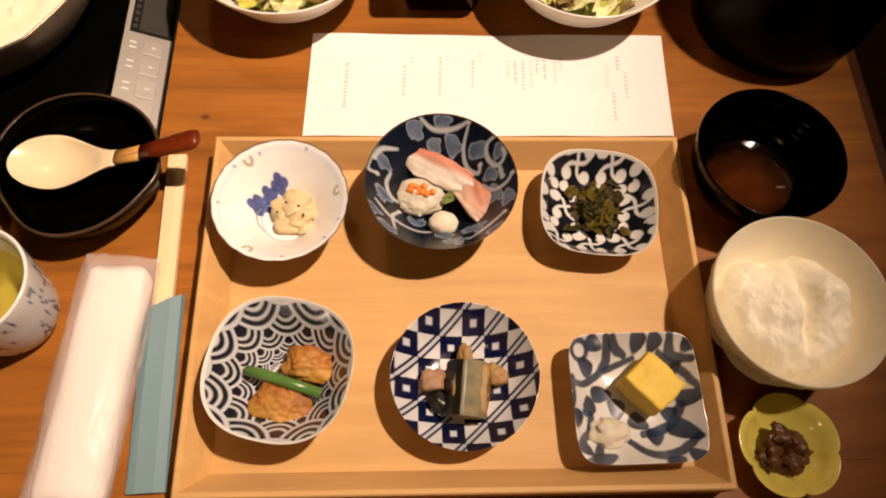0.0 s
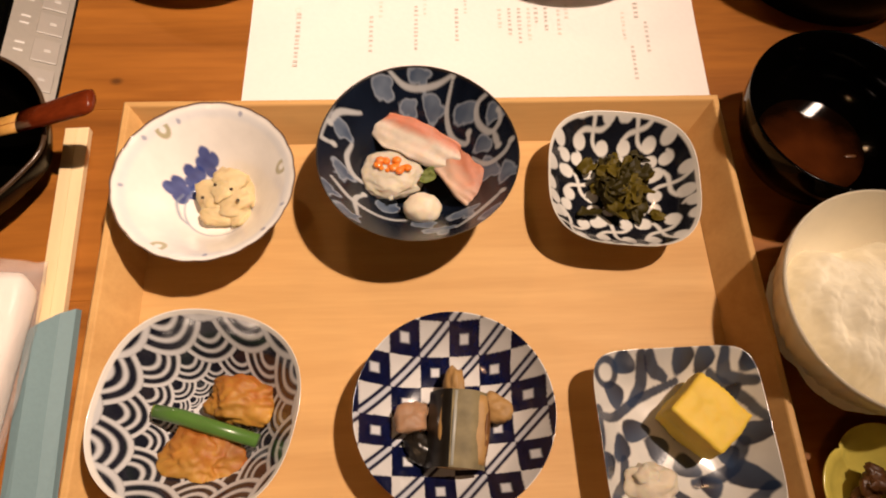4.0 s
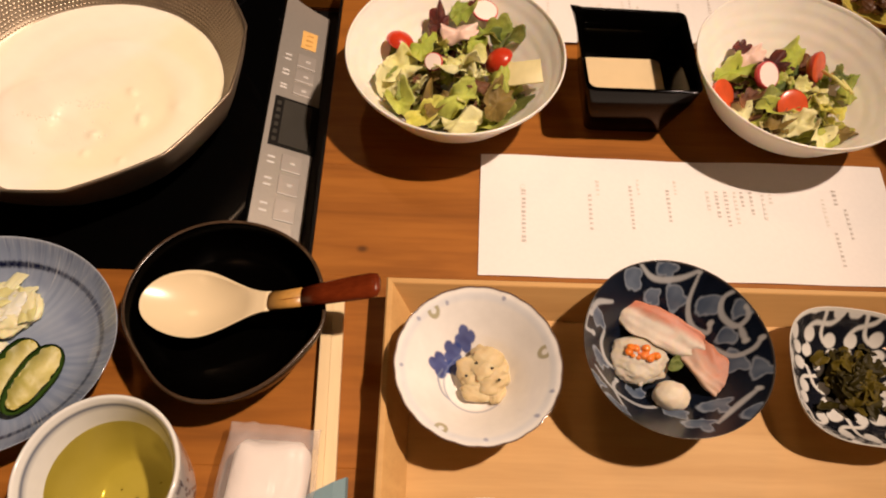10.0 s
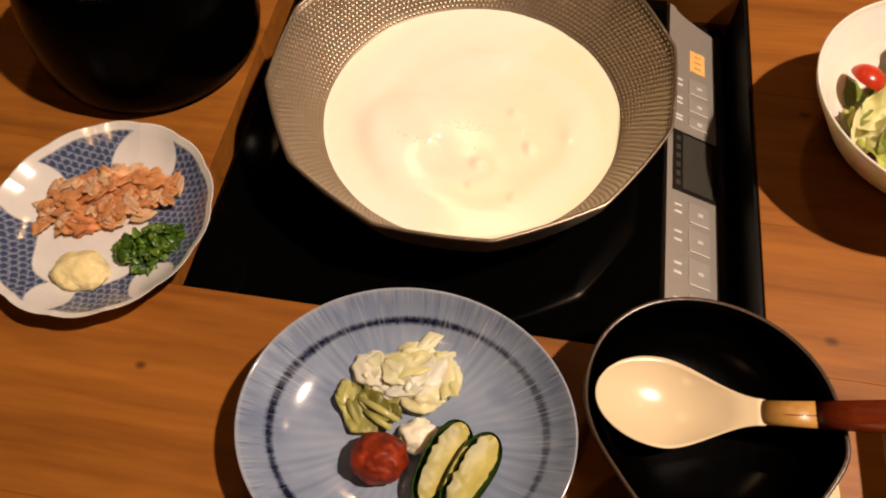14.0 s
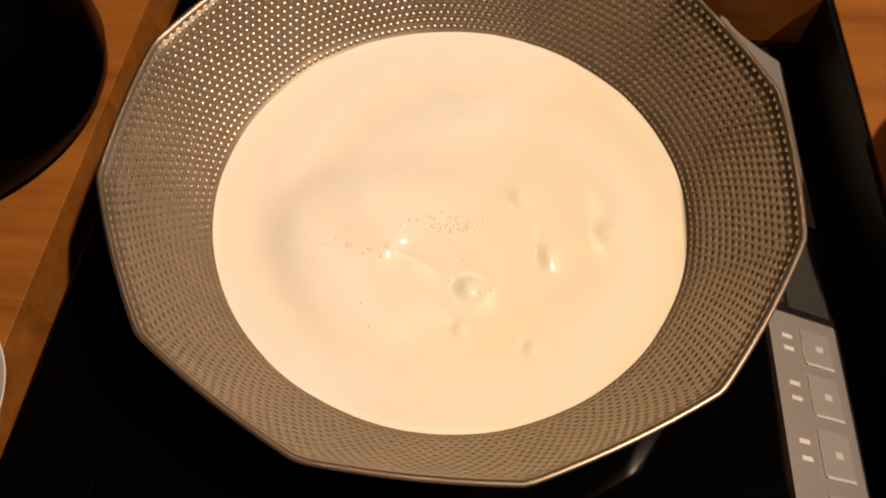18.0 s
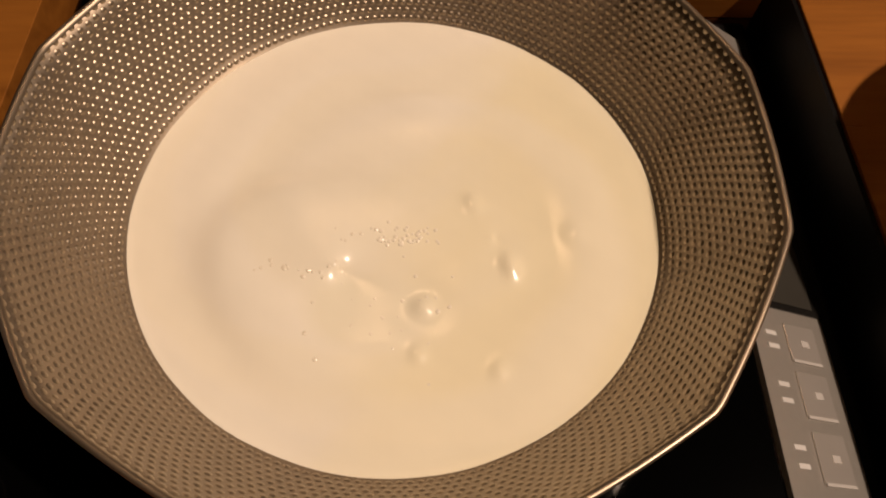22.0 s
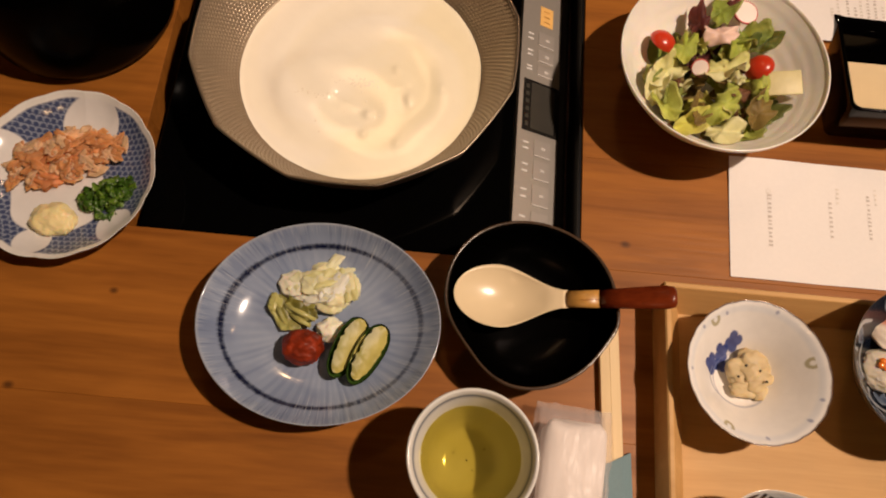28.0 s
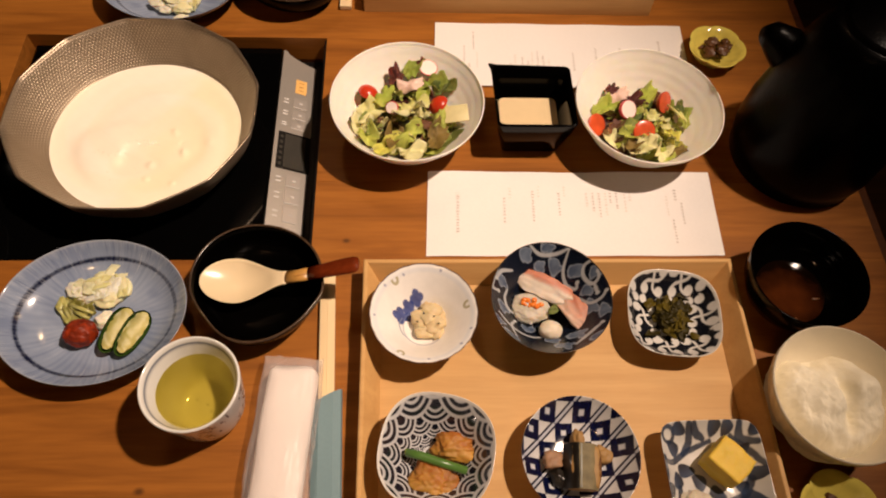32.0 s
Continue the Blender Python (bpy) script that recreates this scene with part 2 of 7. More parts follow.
FISH_DARK = material("dark_fish_skin", (0.014, 0.011, 0.008), 0.3, vary=0.5, grain=60)
PALE_STRIPE = material("silver_fish_stripe", (0.36, 0.36, 0.32), 0.4, vary=0.3, grain=90)
PALE_ROOT = material("pale_simmered_root", (0.36, 0.21, 0.12), 0.5, vary=0.3, grain=90, bump=0.1, sss=0.3, spec=0.3)
FISH_FLESH = material("simmered_fish_flesh", (0.36, 0.21, 0.075), 0.55, vary=0.35, grain=90, bump=0.25, spec=0.3)
SIMMER = material("simmered_brown_root", (0.16, 0.068, 0.018), 0.5, vary=0.5, grain=110, bump=0.3, spec=0.3)
EGG = material("rolled_egg", (0.80, 0.55, 0.075), 0.55, vary=0.10, grain=60, stain=70, bump=0.12, sss=0.25, spec=0.3)
BAMBOO = material("pickled_bamboo", (0.58, 0.455, 0.255), 0.5, vary=0.2, grain=90, bump=0.15, sss=0.3, spec=0.3)
SPECK = material("dark_speck", (0.05, 0.035, 0.02), 0.5)
RICE = material("cooked_rice", (0.94, 0.88, 0.70), 0.85, vary=0.05, grain=260, stain=60, bump=0.05, spec=0.06)
KELP = material("dark_simmered_relish", (0.120, 0.046, 0.013), 0.38, vary=0.55, grain=80, bump=0.3, coat=0.12)
CABBAGE = material("pickled_cabbage", (0.70, 0.655, 0.39), 0.45, vary=0.16, grain=50, stain=40, bump=0.06, sss=0.35)
CABBAGE_WHITE = material("white_cabbage_rib", (0.78, 0.74, 0.58), 0.45, vary=0.10, grain=50, bump=0.05, sss=0.35)
CABBAGE_YELLOW = material("yellow_pickled_leaf", (0.64, 0.59, 0.26), 0.45, vary=0.2, grain=60, bump=0.08, sss=0.3)
RED_PASTE = material("red_chilli_paste", (0.23, 0.024, 0.004), 0.5, vary=1.0, grain=150, bump=0.35, spec=0.3)
CUKE_SKIN = material("cucumber_skin", (0.040, 0.085, 0.014), 0.25, vary=0.4, grain=60, coat=0.2)
CUKE_FLESH = material("cucumber_flesh", (0.44, 0.42, 0.14), 0.28, vary=0.2, grain=60, bump=0.1, sss=0.15)
SHRIMP = material("pink_shrimp_flakes", (0.64, 0.245, 0.095), 0.5, vary=0.4, grain=90, stain=40, bump=0.12, sss=0.5, spec=0.3)
SCALLION = material("chopped_scallion", (0.036, 0.088, 0.006), 0.3, vary=0.7, grain=120, coat=0.2)
SHRIMP_PALE = material("pale_shrimp_flakes", (0.76, 0.42, 0.23), 0.45, vary=0.3, grain=90, stain=40, bump=0.12, sss=0.5, spec=0.3)
SCALLION_PALE = material("pale_scallion", (0.10, 0.18, 0.016), 0.3, vary=0.4, grain=120, coat=0.2)
GINGER = material("grated_ginger", (0.86, 0.73, 0.38), 0.35, vary=0.12, grain=220, bump=0.3, sss=0.4)


def clear_film():
    """Thin crinkled plastic film."""
    m = bpy.data.materials.new("clear_plastic_film")
    m.use_nodes = True
    n, l = m.node_tree.nodes, m.node_tree.links
    b = n["Principled BSDF"]
    b.inputs["Base Color"].default_value = (0.88, 0.80, 0.76, 1)
    b.inputs["Roughness"].default_value, b.inputs["IOR"].default_value = 0.26, 1.3
    b.inputs["Alpha"].default_value = 0.24
    t, bp = n.new("ShaderNodeTexNoise"), n.new("ShaderNodeBump")
    t.inputs["Scale"].default_value, t.inputs["Detail"].default_value = 40, 3
    tc, mp = n.new("ShaderNodeTexCoord"), n.new("ShaderNodeMapping")
    mp.inputs["Scale"].default_value = (2.2, 0.45, 1)
    l.new(tc.outputs["Object"], mp.inputs["Vector"]), l.new(mp.outputs[0], t.inputs["Vector"])
    bp.inputs["Strength"].default_value, bp.inputs["Distance"].default_value = 0.8, 0.004
    l.new(t.outputs["Fac"], bp.inputs["Height"]), l.new(bp.outputs[0], b.inputs["Normal"])
    return m


FILM = clear_film()


def clear_tea():
    """A clear tinted liquid: light passes tinted, the surface mirrors by its Fresnel gloss."""
    m = bpy.data.materials.new("green_tea")
    m.use_nodes = True
    n, l = m.node_tree.nodes, m.node_tree.links
    n.remove(n["Principled BSDF"])
    through_tea, gloss, mix, fres = n.new("ShaderNodeBsdfTransparent"), n.new("ShaderNodeBsdfGlossy"), n.new("ShaderNodeMixShader"), n.new("ShaderNodeFresnel")
    gloss.inputs["Roughness"].default_value, fres.inputs["IOR"].default_value = 0.03, 1.33
    t, ramp, bp = n.new("ShaderNodeTexNoise"), n.new("ShaderNodeValToRGB"), n.new("ShaderNodeBump")
    t.inputs["Scale"].default_value, t.inputs["Detail"].default_value = 38, 3
    tc = n.new("ShaderNodeTexCoord")
    l.new(tc.outputs["Object"], t.inputs["Vector"])
    ramp.color_ramp.elements[0].color, ramp.color_ramp.elements[1].color = (0.66, 0.585, 0.20, 1), (0.72, 0.645, 0.27, 1)
    ramp.color_ramp.elements[0].position, ramp.color_ramp.elements[1].position = 0.35, 0.65
    l.new(t.outputs["Fac"], ramp.inputs[0]), l.new(ramp.outputs[0], through_tea.inputs["Color"])
    bp.inputs["Strength"].default_value, bp.inputs["Distance"].default_value = 0.35, 0.004
    l.new(t.outputs["Fac"], bp.inputs["Height"]), l.new(bp.outputs[0], gloss.inputs["Normal"]), l.new(bp.outputs[0], fres.inputs["Normal"])
    l.new(fres.outputs[0], mix.inputs[0]), l.new(through_tea.outputs[0], mix.inputs[1]), l.new(gloss.outputs[0], mix.inputs[2])
    l.new(mix.outputs[0], n["Material Output"].inputs["Surface"])
    return m


TEA = clear_tea()


def cloudy_broth():
    """Dark broth with a reddish-brown cloud, centred a little left and near."""
    m = material("miso_soup", (0.02, 0.005, 0.001), 0.05, vary=0.3, grain=60, stain=24, bump=0, spec=0.16)
    n, l = m.node_tree.nodes, m.node_tree.links
    tc, mp, ball, t, ad, ramp = (n.new("ShaderNode" + k) for k in ("TexCoord", "Mapping", "TexGradient", "TexNoise", "Math", "ValToRGB"))
    ball.gradient_type, ad.operation = "SPHERICAL", "MULTIPLY_ADD"
    mp.inputs["Location"].default_value, mp.inputs["Scale"].default_value = (0.10, 0.22, -0.42), (26, 30, 26)
    t.inputs["Scale"].default_value, t.inputs["Detail"].default_value = 75, 3
    ad.inputs[1].default_value = 0.5
    ramp.color_ramp.elements[0].position, ramp.color_ramp.elements[1].position = 0.28, 0.95
    ramp.color_ramp.elements[0].color, ramp.color_ramp.elements[1].color = (0.004, 0.0015, 0.0006, 1), (0.062, 0.0155, 0.0035, 1)
    l.new(tc.outputs["Object"], mp.inputs["Vector"]), l.new(mp.outputs[0], ball.inputs["Vector"]), l.new(tc.outputs["Object"], t.inputs["Vector"])
    l.new(t.outputs["Fac"], ad.inputs[0]), l.new(ball.outputs["Fac"], ad.inputs[2]), l.new(ad.outputs[0], ramp.inputs[0])
    l.new(ramp.outputs[0], next(k for k in n if k.bl_idname == "ShaderNodeVectorMath").inputs[0])
    return m


SOUP = cloudy_broth()


def banded(name, first, second, lo, hi, rough=0.3, vary=0.15, grain=70, bump=0.1, coat=0.2, blot=0.25, sss=0.0):
    """A wet surface that runs from one colour to another across the piece's own y, with an uneven border."""
    m = material(name, first, rough, vary=vary, grain=grain, stain=40, bump=bump, coat=coat, sss=sss)
    n, l = m.node_tree.nodes, m.node_tree.links
    tc, sep, t, r, mx = n.new("ShaderNodeTexCoord"), n.new("ShaderNodeSeparateXYZ"), n.new("ShaderNodeTexNoise"), n.new("ShaderNodeMapRange"), n.new("ShaderNodeMix")
    t.inputs["Scale"].default_value, t.inputs["Detail"].default_value = 170, 3
    l.new(tc.outputs["Object"], sep.inputs[0]), l.new(tc.outputs["Object"], t.inputs["Vector"])
    r.inputs["From Min"].default_value, r.inputs["From Max"].default_value = lo, hi
    l.new(sep.outputs["Y"], r.inputs["Value"])
    ad = n.new("ShaderNodeMath")
    ad.operation = "MULTIPLY_ADD"
    ad.inputs[1].default_value, ad.use_clamp = 2 * blot, True
    sub = n.new("ShaderNodeMath")
    sub.operation = "SUBTRACT"
    sub.inputs[1].default_value = blot
    l.new(r.outputs[0], sub.inputs[0])
    l.new(t.outputs["Fac"], ad.inputs[0]), l.new(sub.outputs[0], ad.inputs[2])
    mx.data_type = "RGBA"
    mx.inputs["A"].default_value, mx.inputs["B"].default_value = (*first, 1), (*second, 1)
    l.new(ad.outputs[0], mx.inputs["Factor"])
    scale = next(k for k in n if k.bl_idname == "ShaderNodeVectorMath")
    l.new(mx.outputs["Result"], scale.inputs[0])
    return m


PICKLE_GREEN = banded("pickled_green_stem", (0.38, 0.36, 0.11), (0.15, 0.14, 0.022), -0.006, 0.006, rough=0.45, vary=0.3, coat=0.0, blot=0.6, sss=0.2)
MILK = material("soy_milk", (1, 1, 1), 0.22, vary=0.02, grain=22, bump=0.02, attr=True)
FRIED = banded("browned_tofu", (0.46, 0.235, 0.035), (0.29, 0.085, 0.007), -0.011, 0.011, rough=0.6, vary=0.4, grain=50, bump=0.12, coat=0.0, blot=0.9, sss=0.25)
LETTUCE = banded("pale_lettuce", (0.60, 0.56, 0.11), (0.33, 0.39, 0.05), -0.012, 0.014, rough=0.58, vary=0.25, grain=110, bump=0.8, coat=0.0, blot=0.5, sss=0.3)
LETTUCE_PALE = banded("lettuce_rib", (0.76, 0.71, 0.34), (0.58, 0.56, 0.14), -0.010, 0.012, rough=0.58, vary=0.14, grain=110, bump=0.8, coat=0.0, blot=0.4, sss=0.3)
LEAF_GREEN = banded("green_lettuce", (0.40, 0.43, 0.080), (0.19, 0.245, 0.032), -0.010, 0.010, rough=0.58, vary=0.35, grain=110, bump=0.8, coat=0.0, blot=0.6, sss=0.3)
LEAF_DARK = banded("dark_green_leaf", (0.21, 0.24, 0.05), (0.065, 0.095, 0.018), -0.012, 0.008, rough=0.58, vary=0.4, grain=110, bump=0.8, coat=0.0, blot=0.5, sss=0.3)
LEAF_RED = banded("red_leaf", (0.13, 0.055, 0.025), (0.05, 0.010, 0.010), -0.012, 0.006, rough=0.58, vary=0.45, grain=110, bump=0.8, coat=0.0, blot=0.5, sss=0.3)
LEAF_BROWN = banded("browned_leaf", (0.17, 0.115, 0.030), (0.085, 0.028, 0.010), -0.010, 0.010, rough=0.58, vary=0.4, grain=110, bump=0.8, coat=0.0, blot=0.6, sss=0.2)
for leafy in (LETTUCE, LETTUCE_PALE, LEAF_GREEN, LEAF_DARK, LEAF_RED, LEAF_BROWN):
    leafy.node_tree.nodes["Principled BSDF"].inputs["Specular IOR Level"].default_value = 0.28
SASHIMI = banded("sashimi_slice", (0.56, 0.485, 0.40), (0.50, 0.185, 0.110), 0.0010, 0.0060, rough=0.55, vary=0.15, grain=160, blot=0.4, coat=0.0, sss=0.35)
SASHIMI_RED = banded("sashimi_red_slice", (0.50, 0.34, 0.25), (0.42, 0.155, 0.085), -0.007, 0.005, rough=0.55, vary=0.22, grain=160, blot=0.6, coat=0.0, sss=0.3)
CUKE_FACE = banded("cucumber_face", (0.45, 0.385, 0.09), (0.25, 0.24, 0.042), -0.002, 0.007, rough=0.45, bump=0.3, grain=90, vary=0.3, coat=0.0, blot=0.6)


# ---------------------------------------------------------------- building helpers
def smooth(me, on=True):
    me.polygons.foreach_set("use_smooth", [on] * len(me.polygons))
    me.update()


def mesh_from(name, bm, mat, flat=False):
    me = bpy.data.meshes.new(name)
    bm.normal_update()
    bm.to_mesh(me)
    bm.free()
    for m in (mat if isinstance(mat, (list, tuple)) else [mat]):
        me.materials.append(m)
    if not flat:
        smooth(me)
    return me


def part(name, bm, mat, parent, label="", flat=False, at=None):
    """Links a bmesh as one mesh object under a thing or a part, in the parent's own coordinates."""
    ob = new(name, bm if isinstance(bm, bpy.types.Mesh) else mesh_from(name, bm, mat, flat))
    ob.parent = parent
    if at is not None:
        ob.matrix_basis = at
    return tagged(ob, label)


def thing(name, place, label, category, group="", turn=0.0, kind=""):
    ob = new(name)
    ob.empty_display_size = 0.02
    ob.matrix_basis = pose(*place, 0, 0, turn)
    return tagged(ob, label, category, group, kind)


def whole(name, bm, mat, place, label, category, group="", turn=0.0, kind="", flat=False):
    ob = new(name, bm if isinstance(bm, bpy.types.Mesh) else mesh_from(name, bm, mat, flat))
    ob.matrix_basis = pose(*place, 0, 0, turn)
    return tagged(ob, label, category, group, kind)


def box(x0, x1, y0, y1, z0, z1, bevel=0.0, seg=2):
    bm = bmesh.new()
    bmesh.ops.create_cube(bm, size=1, matrix=Matrix.LocRotScale(((x0 + x1) / 2, (y0 + y1) / 2, (z0 + z1) / 2), None, (x1 - x0, y1 - y0, z1 - z0)))
    if bevel:
        bmesh.ops.bevel(bm, geom=bm.edges[:], offset=bevel, segments=seg, affect="EDGES", profile=0.5)
    return bm


def lump(radii, seed=0, amp=0.15, freq=2.0, sub=3, at=(0, 0, 0), turn=None, boxy=0.0):
    """An uneven lump: a ball squeezed to radii, pushed about by noise. boxy squares it off."""
    bm = bmesh.new()
    bmesh.ops.create_icosphere(bm, subdivisions=sub, radius=1)
    o = Vector((seed * 7.13, seed * 3.7, seed * 1.9))
    for v in bm.verts:
        p = v.co.copy()
        if boxy:
            p = p.lerp(p / max(abs(p.x), abs(p.y), abs(p.z)), boxy)
        k = 1 + amp * noise.noise(v.co * freq + o) + 0.4 * amp * noise.noise(v.co * freq * 3 + o)
        v.co = Vector((p.x * radii[0] * k, p.y * radii[1] * k, p.z * radii[2] * k))
    m = Matrix.Translation(at) @ (turn.to_matrix().to_4x4() if turn else Matrix())
    bmesh.ops.transform(bm, matrix=m, verts=bm.verts[:])
    return bm


def lathe(profile, seg=64, wobble=None, close=False):
    """A turned body from (radius, height) pairs, from the bottom centre outwards. wobble(angle) scales the radius."""
    bm = bmesh.new()
    rings = []
    for r, z in profile:
        if r < 1e-6:
            rings.append([bm.verts.new((0, 0, z))])
        else:
            ring = []
            for k in range(seg):
                a = 2 * math.pi * k / seg
                q = r * (wobble(a) if wobble else 1)
                ring.append(bm.verts.new((q * math.cos(a), q * math.sin(a), z)))
            rings.append(ring)
    pairs = list(zip(rings, rings[1:])) + ([(rings[-1], rings[0])] if close else [])
    for a, b in pairs:
        for k in range(seg):
            j = (k + 1) % seg
            if len(a) == 1 and len(b) == 1:
                continue
            if len(a) == 1:
                bm.faces.new((a[0], b[k], b[j]))
            elif len(b) == 1:
                bm.faces.new((a[k], a[j], b[0]))
            else:
                bm.faces.new((a[k], a[j], b[j], b[k]))
    bmesh.ops.recalc_face_normals(bm, faces=bm.faces[:])
    return bm


def sheet(length, width, thick, seed=0, wave=0.25, curl=0.0, nx=14, ny=9, ragged=0.0, fold=0.0):
    """A thin leaf or slice with two faces: wavy, curled along its length, with a ragged edge."""
    bm = bmesh.new()
    o = Vector((seed * 5.3, seed * 2.1, 0))
    top, bot = [], []
    for i in range(nx):
        rt, rb = [], []
        for j in range(ny):
            u, v = i / (nx - 1) * 2 - 1, j / (ny - 1) * 2 - 1
            taper = math.sqrt(max(0.0, 1 - 0.8 * abs(u) ** 3))
            edge = 1 + ragged * noise.noise(Vector((u * 3, v * 3, seed * 1.7)))
            x, y = u * length / 2 * (1 - 0.12 * v * v) * edge, v * width / 2 * taper * edge
            lift = 0.5 + 0.9 * max(abs(u), abs(v))
            z = wave * width * noise.noise(Vector((u * 2.2, v * 2.2, 0)) + o) * lift + curl * length * u * u + fold * width * abs(v)
            rt.append(bm.verts.new((x, y, z + thick / 2)))
            rb.append(bm.verts.new((x, y, z - thick / 2)))
        top.append(rt), bot.append(rb)
    for i in range(nx - 1):
        for j in range(ny - 1):
            bm.faces.new((top[i][j], top[i + 1][j], top[i + 1][j + 1], top[i][j + 1]))
            bm.faces.new((bot[i][j + 1], bot[i + 1][j + 1], bot[i + 1][j], bot[i][j]))
    for i in range(nx - 1):
        bm.faces.new((top[i][0], bot[i][0], bot[i + 1][0], top[i + 1][0]))
        bm.faces.new((top[i + 1][-1], bot[i + 1][-1], bot[i][-1], top[i][-1]))
    for j in range(ny - 1):
        bm.faces.new((top[0][j + 1], bot[0][j + 1], bot[0][j], top[0][j]))
        bm.faces.new((top[-1][j], bot[-1][j], bot[-1][j + 1], top[-1][j + 1]))
    return bm


def leaf(length, width, seed=0, ruffle=0.12, cup=0.15, thick=0.0007, seg=40, rings=7):
    """A torn salad leaf: a rounded uneven outline, a ruffled edge, a crease along the middle, two faces."""
    rr = random.Random(seed)
    bm = bmesh.new()
    o = Vector((seed * 3.1, seed * 1.7, 0.4))
    tip = rr.uniform(-0.12, 0.2)
    edges = []
    for j in range(seg):
        a = 2 * math.pi * j / seg
        u = Vector((math.cos(a), math.sin(a), 0))
        edges.append(1 + 0.42 * noise.noise(u * 1.25 + o) + 0.20 * noise.noise(u * 3.1 + o) + 0.10 * noise.noise(u * 8 + o) + tip * math.cos(a))
    faces = []
    for side in (1, -1):
        mid = bm.verts.new((0, 0, side * thick / 2))
        grid = []
        for i in range(1, rings + 1):
            f = i / rings
            row = []
            for j in range(seg):
                a = 2 * math.pi * j / seg
                e = edges[j]
                x, y = f * e * math.cos(a) * length / 2, f * e * math.sin(a) * width / 2
                z = width * (ruffle * 2.2 * f ** 1.6 * noise.noise(Vector((1.1 * math.cos(a), 1.1 * math.sin(a), 0.7 * f)) + o) + cup * (y / width * 2) ** 2 * 0.7 + ruffle * 0.8 * f ** 4 * noise.noise(Vector((3.6 * math.cos(a), 3.6 * math.sin(a), 0)) + o) - 0.04 * math.exp(-(y / (0.10 * width)) ** 2))
                z += 0.20 * width * noise.noise(Vector((x * 60, y * 60, 0)) + o) + 0.05 * width * noise.noise(Vector((x * 200, y * 200, 0)) + o)
                row.append(bm.verts.new((x, y, z + side * thick / 2 * (1 - 0.6 * f))))
            grid.append(row)
        for j in range(seg):
            k = (j + 1) % seg
            q = (mid, grid[0][j], grid[0][k])
            bm.faces.new(q if side > 0 else q[::-1])
            for a, c in zip(grid, grid[1:]):
                q = (a[j], c[j], c[k], a[k])
                bm.faces.new(q if side > 0 else q[::-1])
        faces.append(grid[-1])
    for j in range(seg):
        k = (j + 1) % seg
        bm.faces.new((faces[0][j], faces[1][j], faces[1][k], faces[0][k]))
    return bm


def moved(bm, m):
    bmesh.ops.transform(bm, matrix=m, verts=bm.verts[:])
    return bm


def joined(bms):
    """Several bmeshes as one mesh."""
    out = bmesh.new()
    for b in bms:
        me = bpy.data.meshes.new("piece")
        b.to_mesh(me)
        b.free()
        out.from_mesh(me)
        bpy.data.meshes.remove(me)
    return out


def tube(points, radius, seg=10, flat=1.0):
    """A rounded rod along points, its ends closed; radius may change on the way."""
    bm = bmesh.new()
    pts = [Vector(p) for p in points]
    rad = radius if isinstance(radius, (list, tuple)) else [radius] * len(pts)
    rings = []
    for k, p in enumerate(pts):
        d = (pts[min(k + 1, len(pts) - 1)] - pts[max(k - 1, 0)]).normalized()
        side = d.cross(Vector((0, 0, 1)))
        side = side.normalized() if side.length > 1e-4 else Vector((1, 0, 0))
        up = side.cross(d)
        rings.append([bm.verts.new(p + rad[k] * (math.cos(a) * side + flat * math.sin(a) * up)) for a in (2 * math.pi * j / seg for j in range(seg))])
    for a, b in zip(rings, rings[1:]):
        for j in range(seg):
            bm.faces.new((a[j], a[(j + 1) % seg], b[(j + 1) % seg], b[j]))
    bm.faces.new(rings[0][::-1]), bm.faces.new(rings[-1])
    bmesh.ops.recalc_face_normals(bm, faces=bm.faces[:])
    return bm


def eased(profile, n):
    """n points along a softened polyline of (s, z)."""
    p = np.array(profile, float)
    for _ in range(3):
        q = np.empty((2 * len(p), 2))
        q[0], q[-1] = p[0], p[-1]
        q[1:-1:2], q[2:-1:2] = 0.75 * p[:-1] + 0.25 * p[1:], 0.25 * p[:-1] + 0.75 * p[1:]
        p = q
    d = np.r_[0, np.cumsum(np.hypot(*np.diff(p, axis=0).T))]
    t = np.linspace(0, d[-1], n)
    return np.interp(t, d, p[:, 0]), np.interp(t, d, p[:, 1])


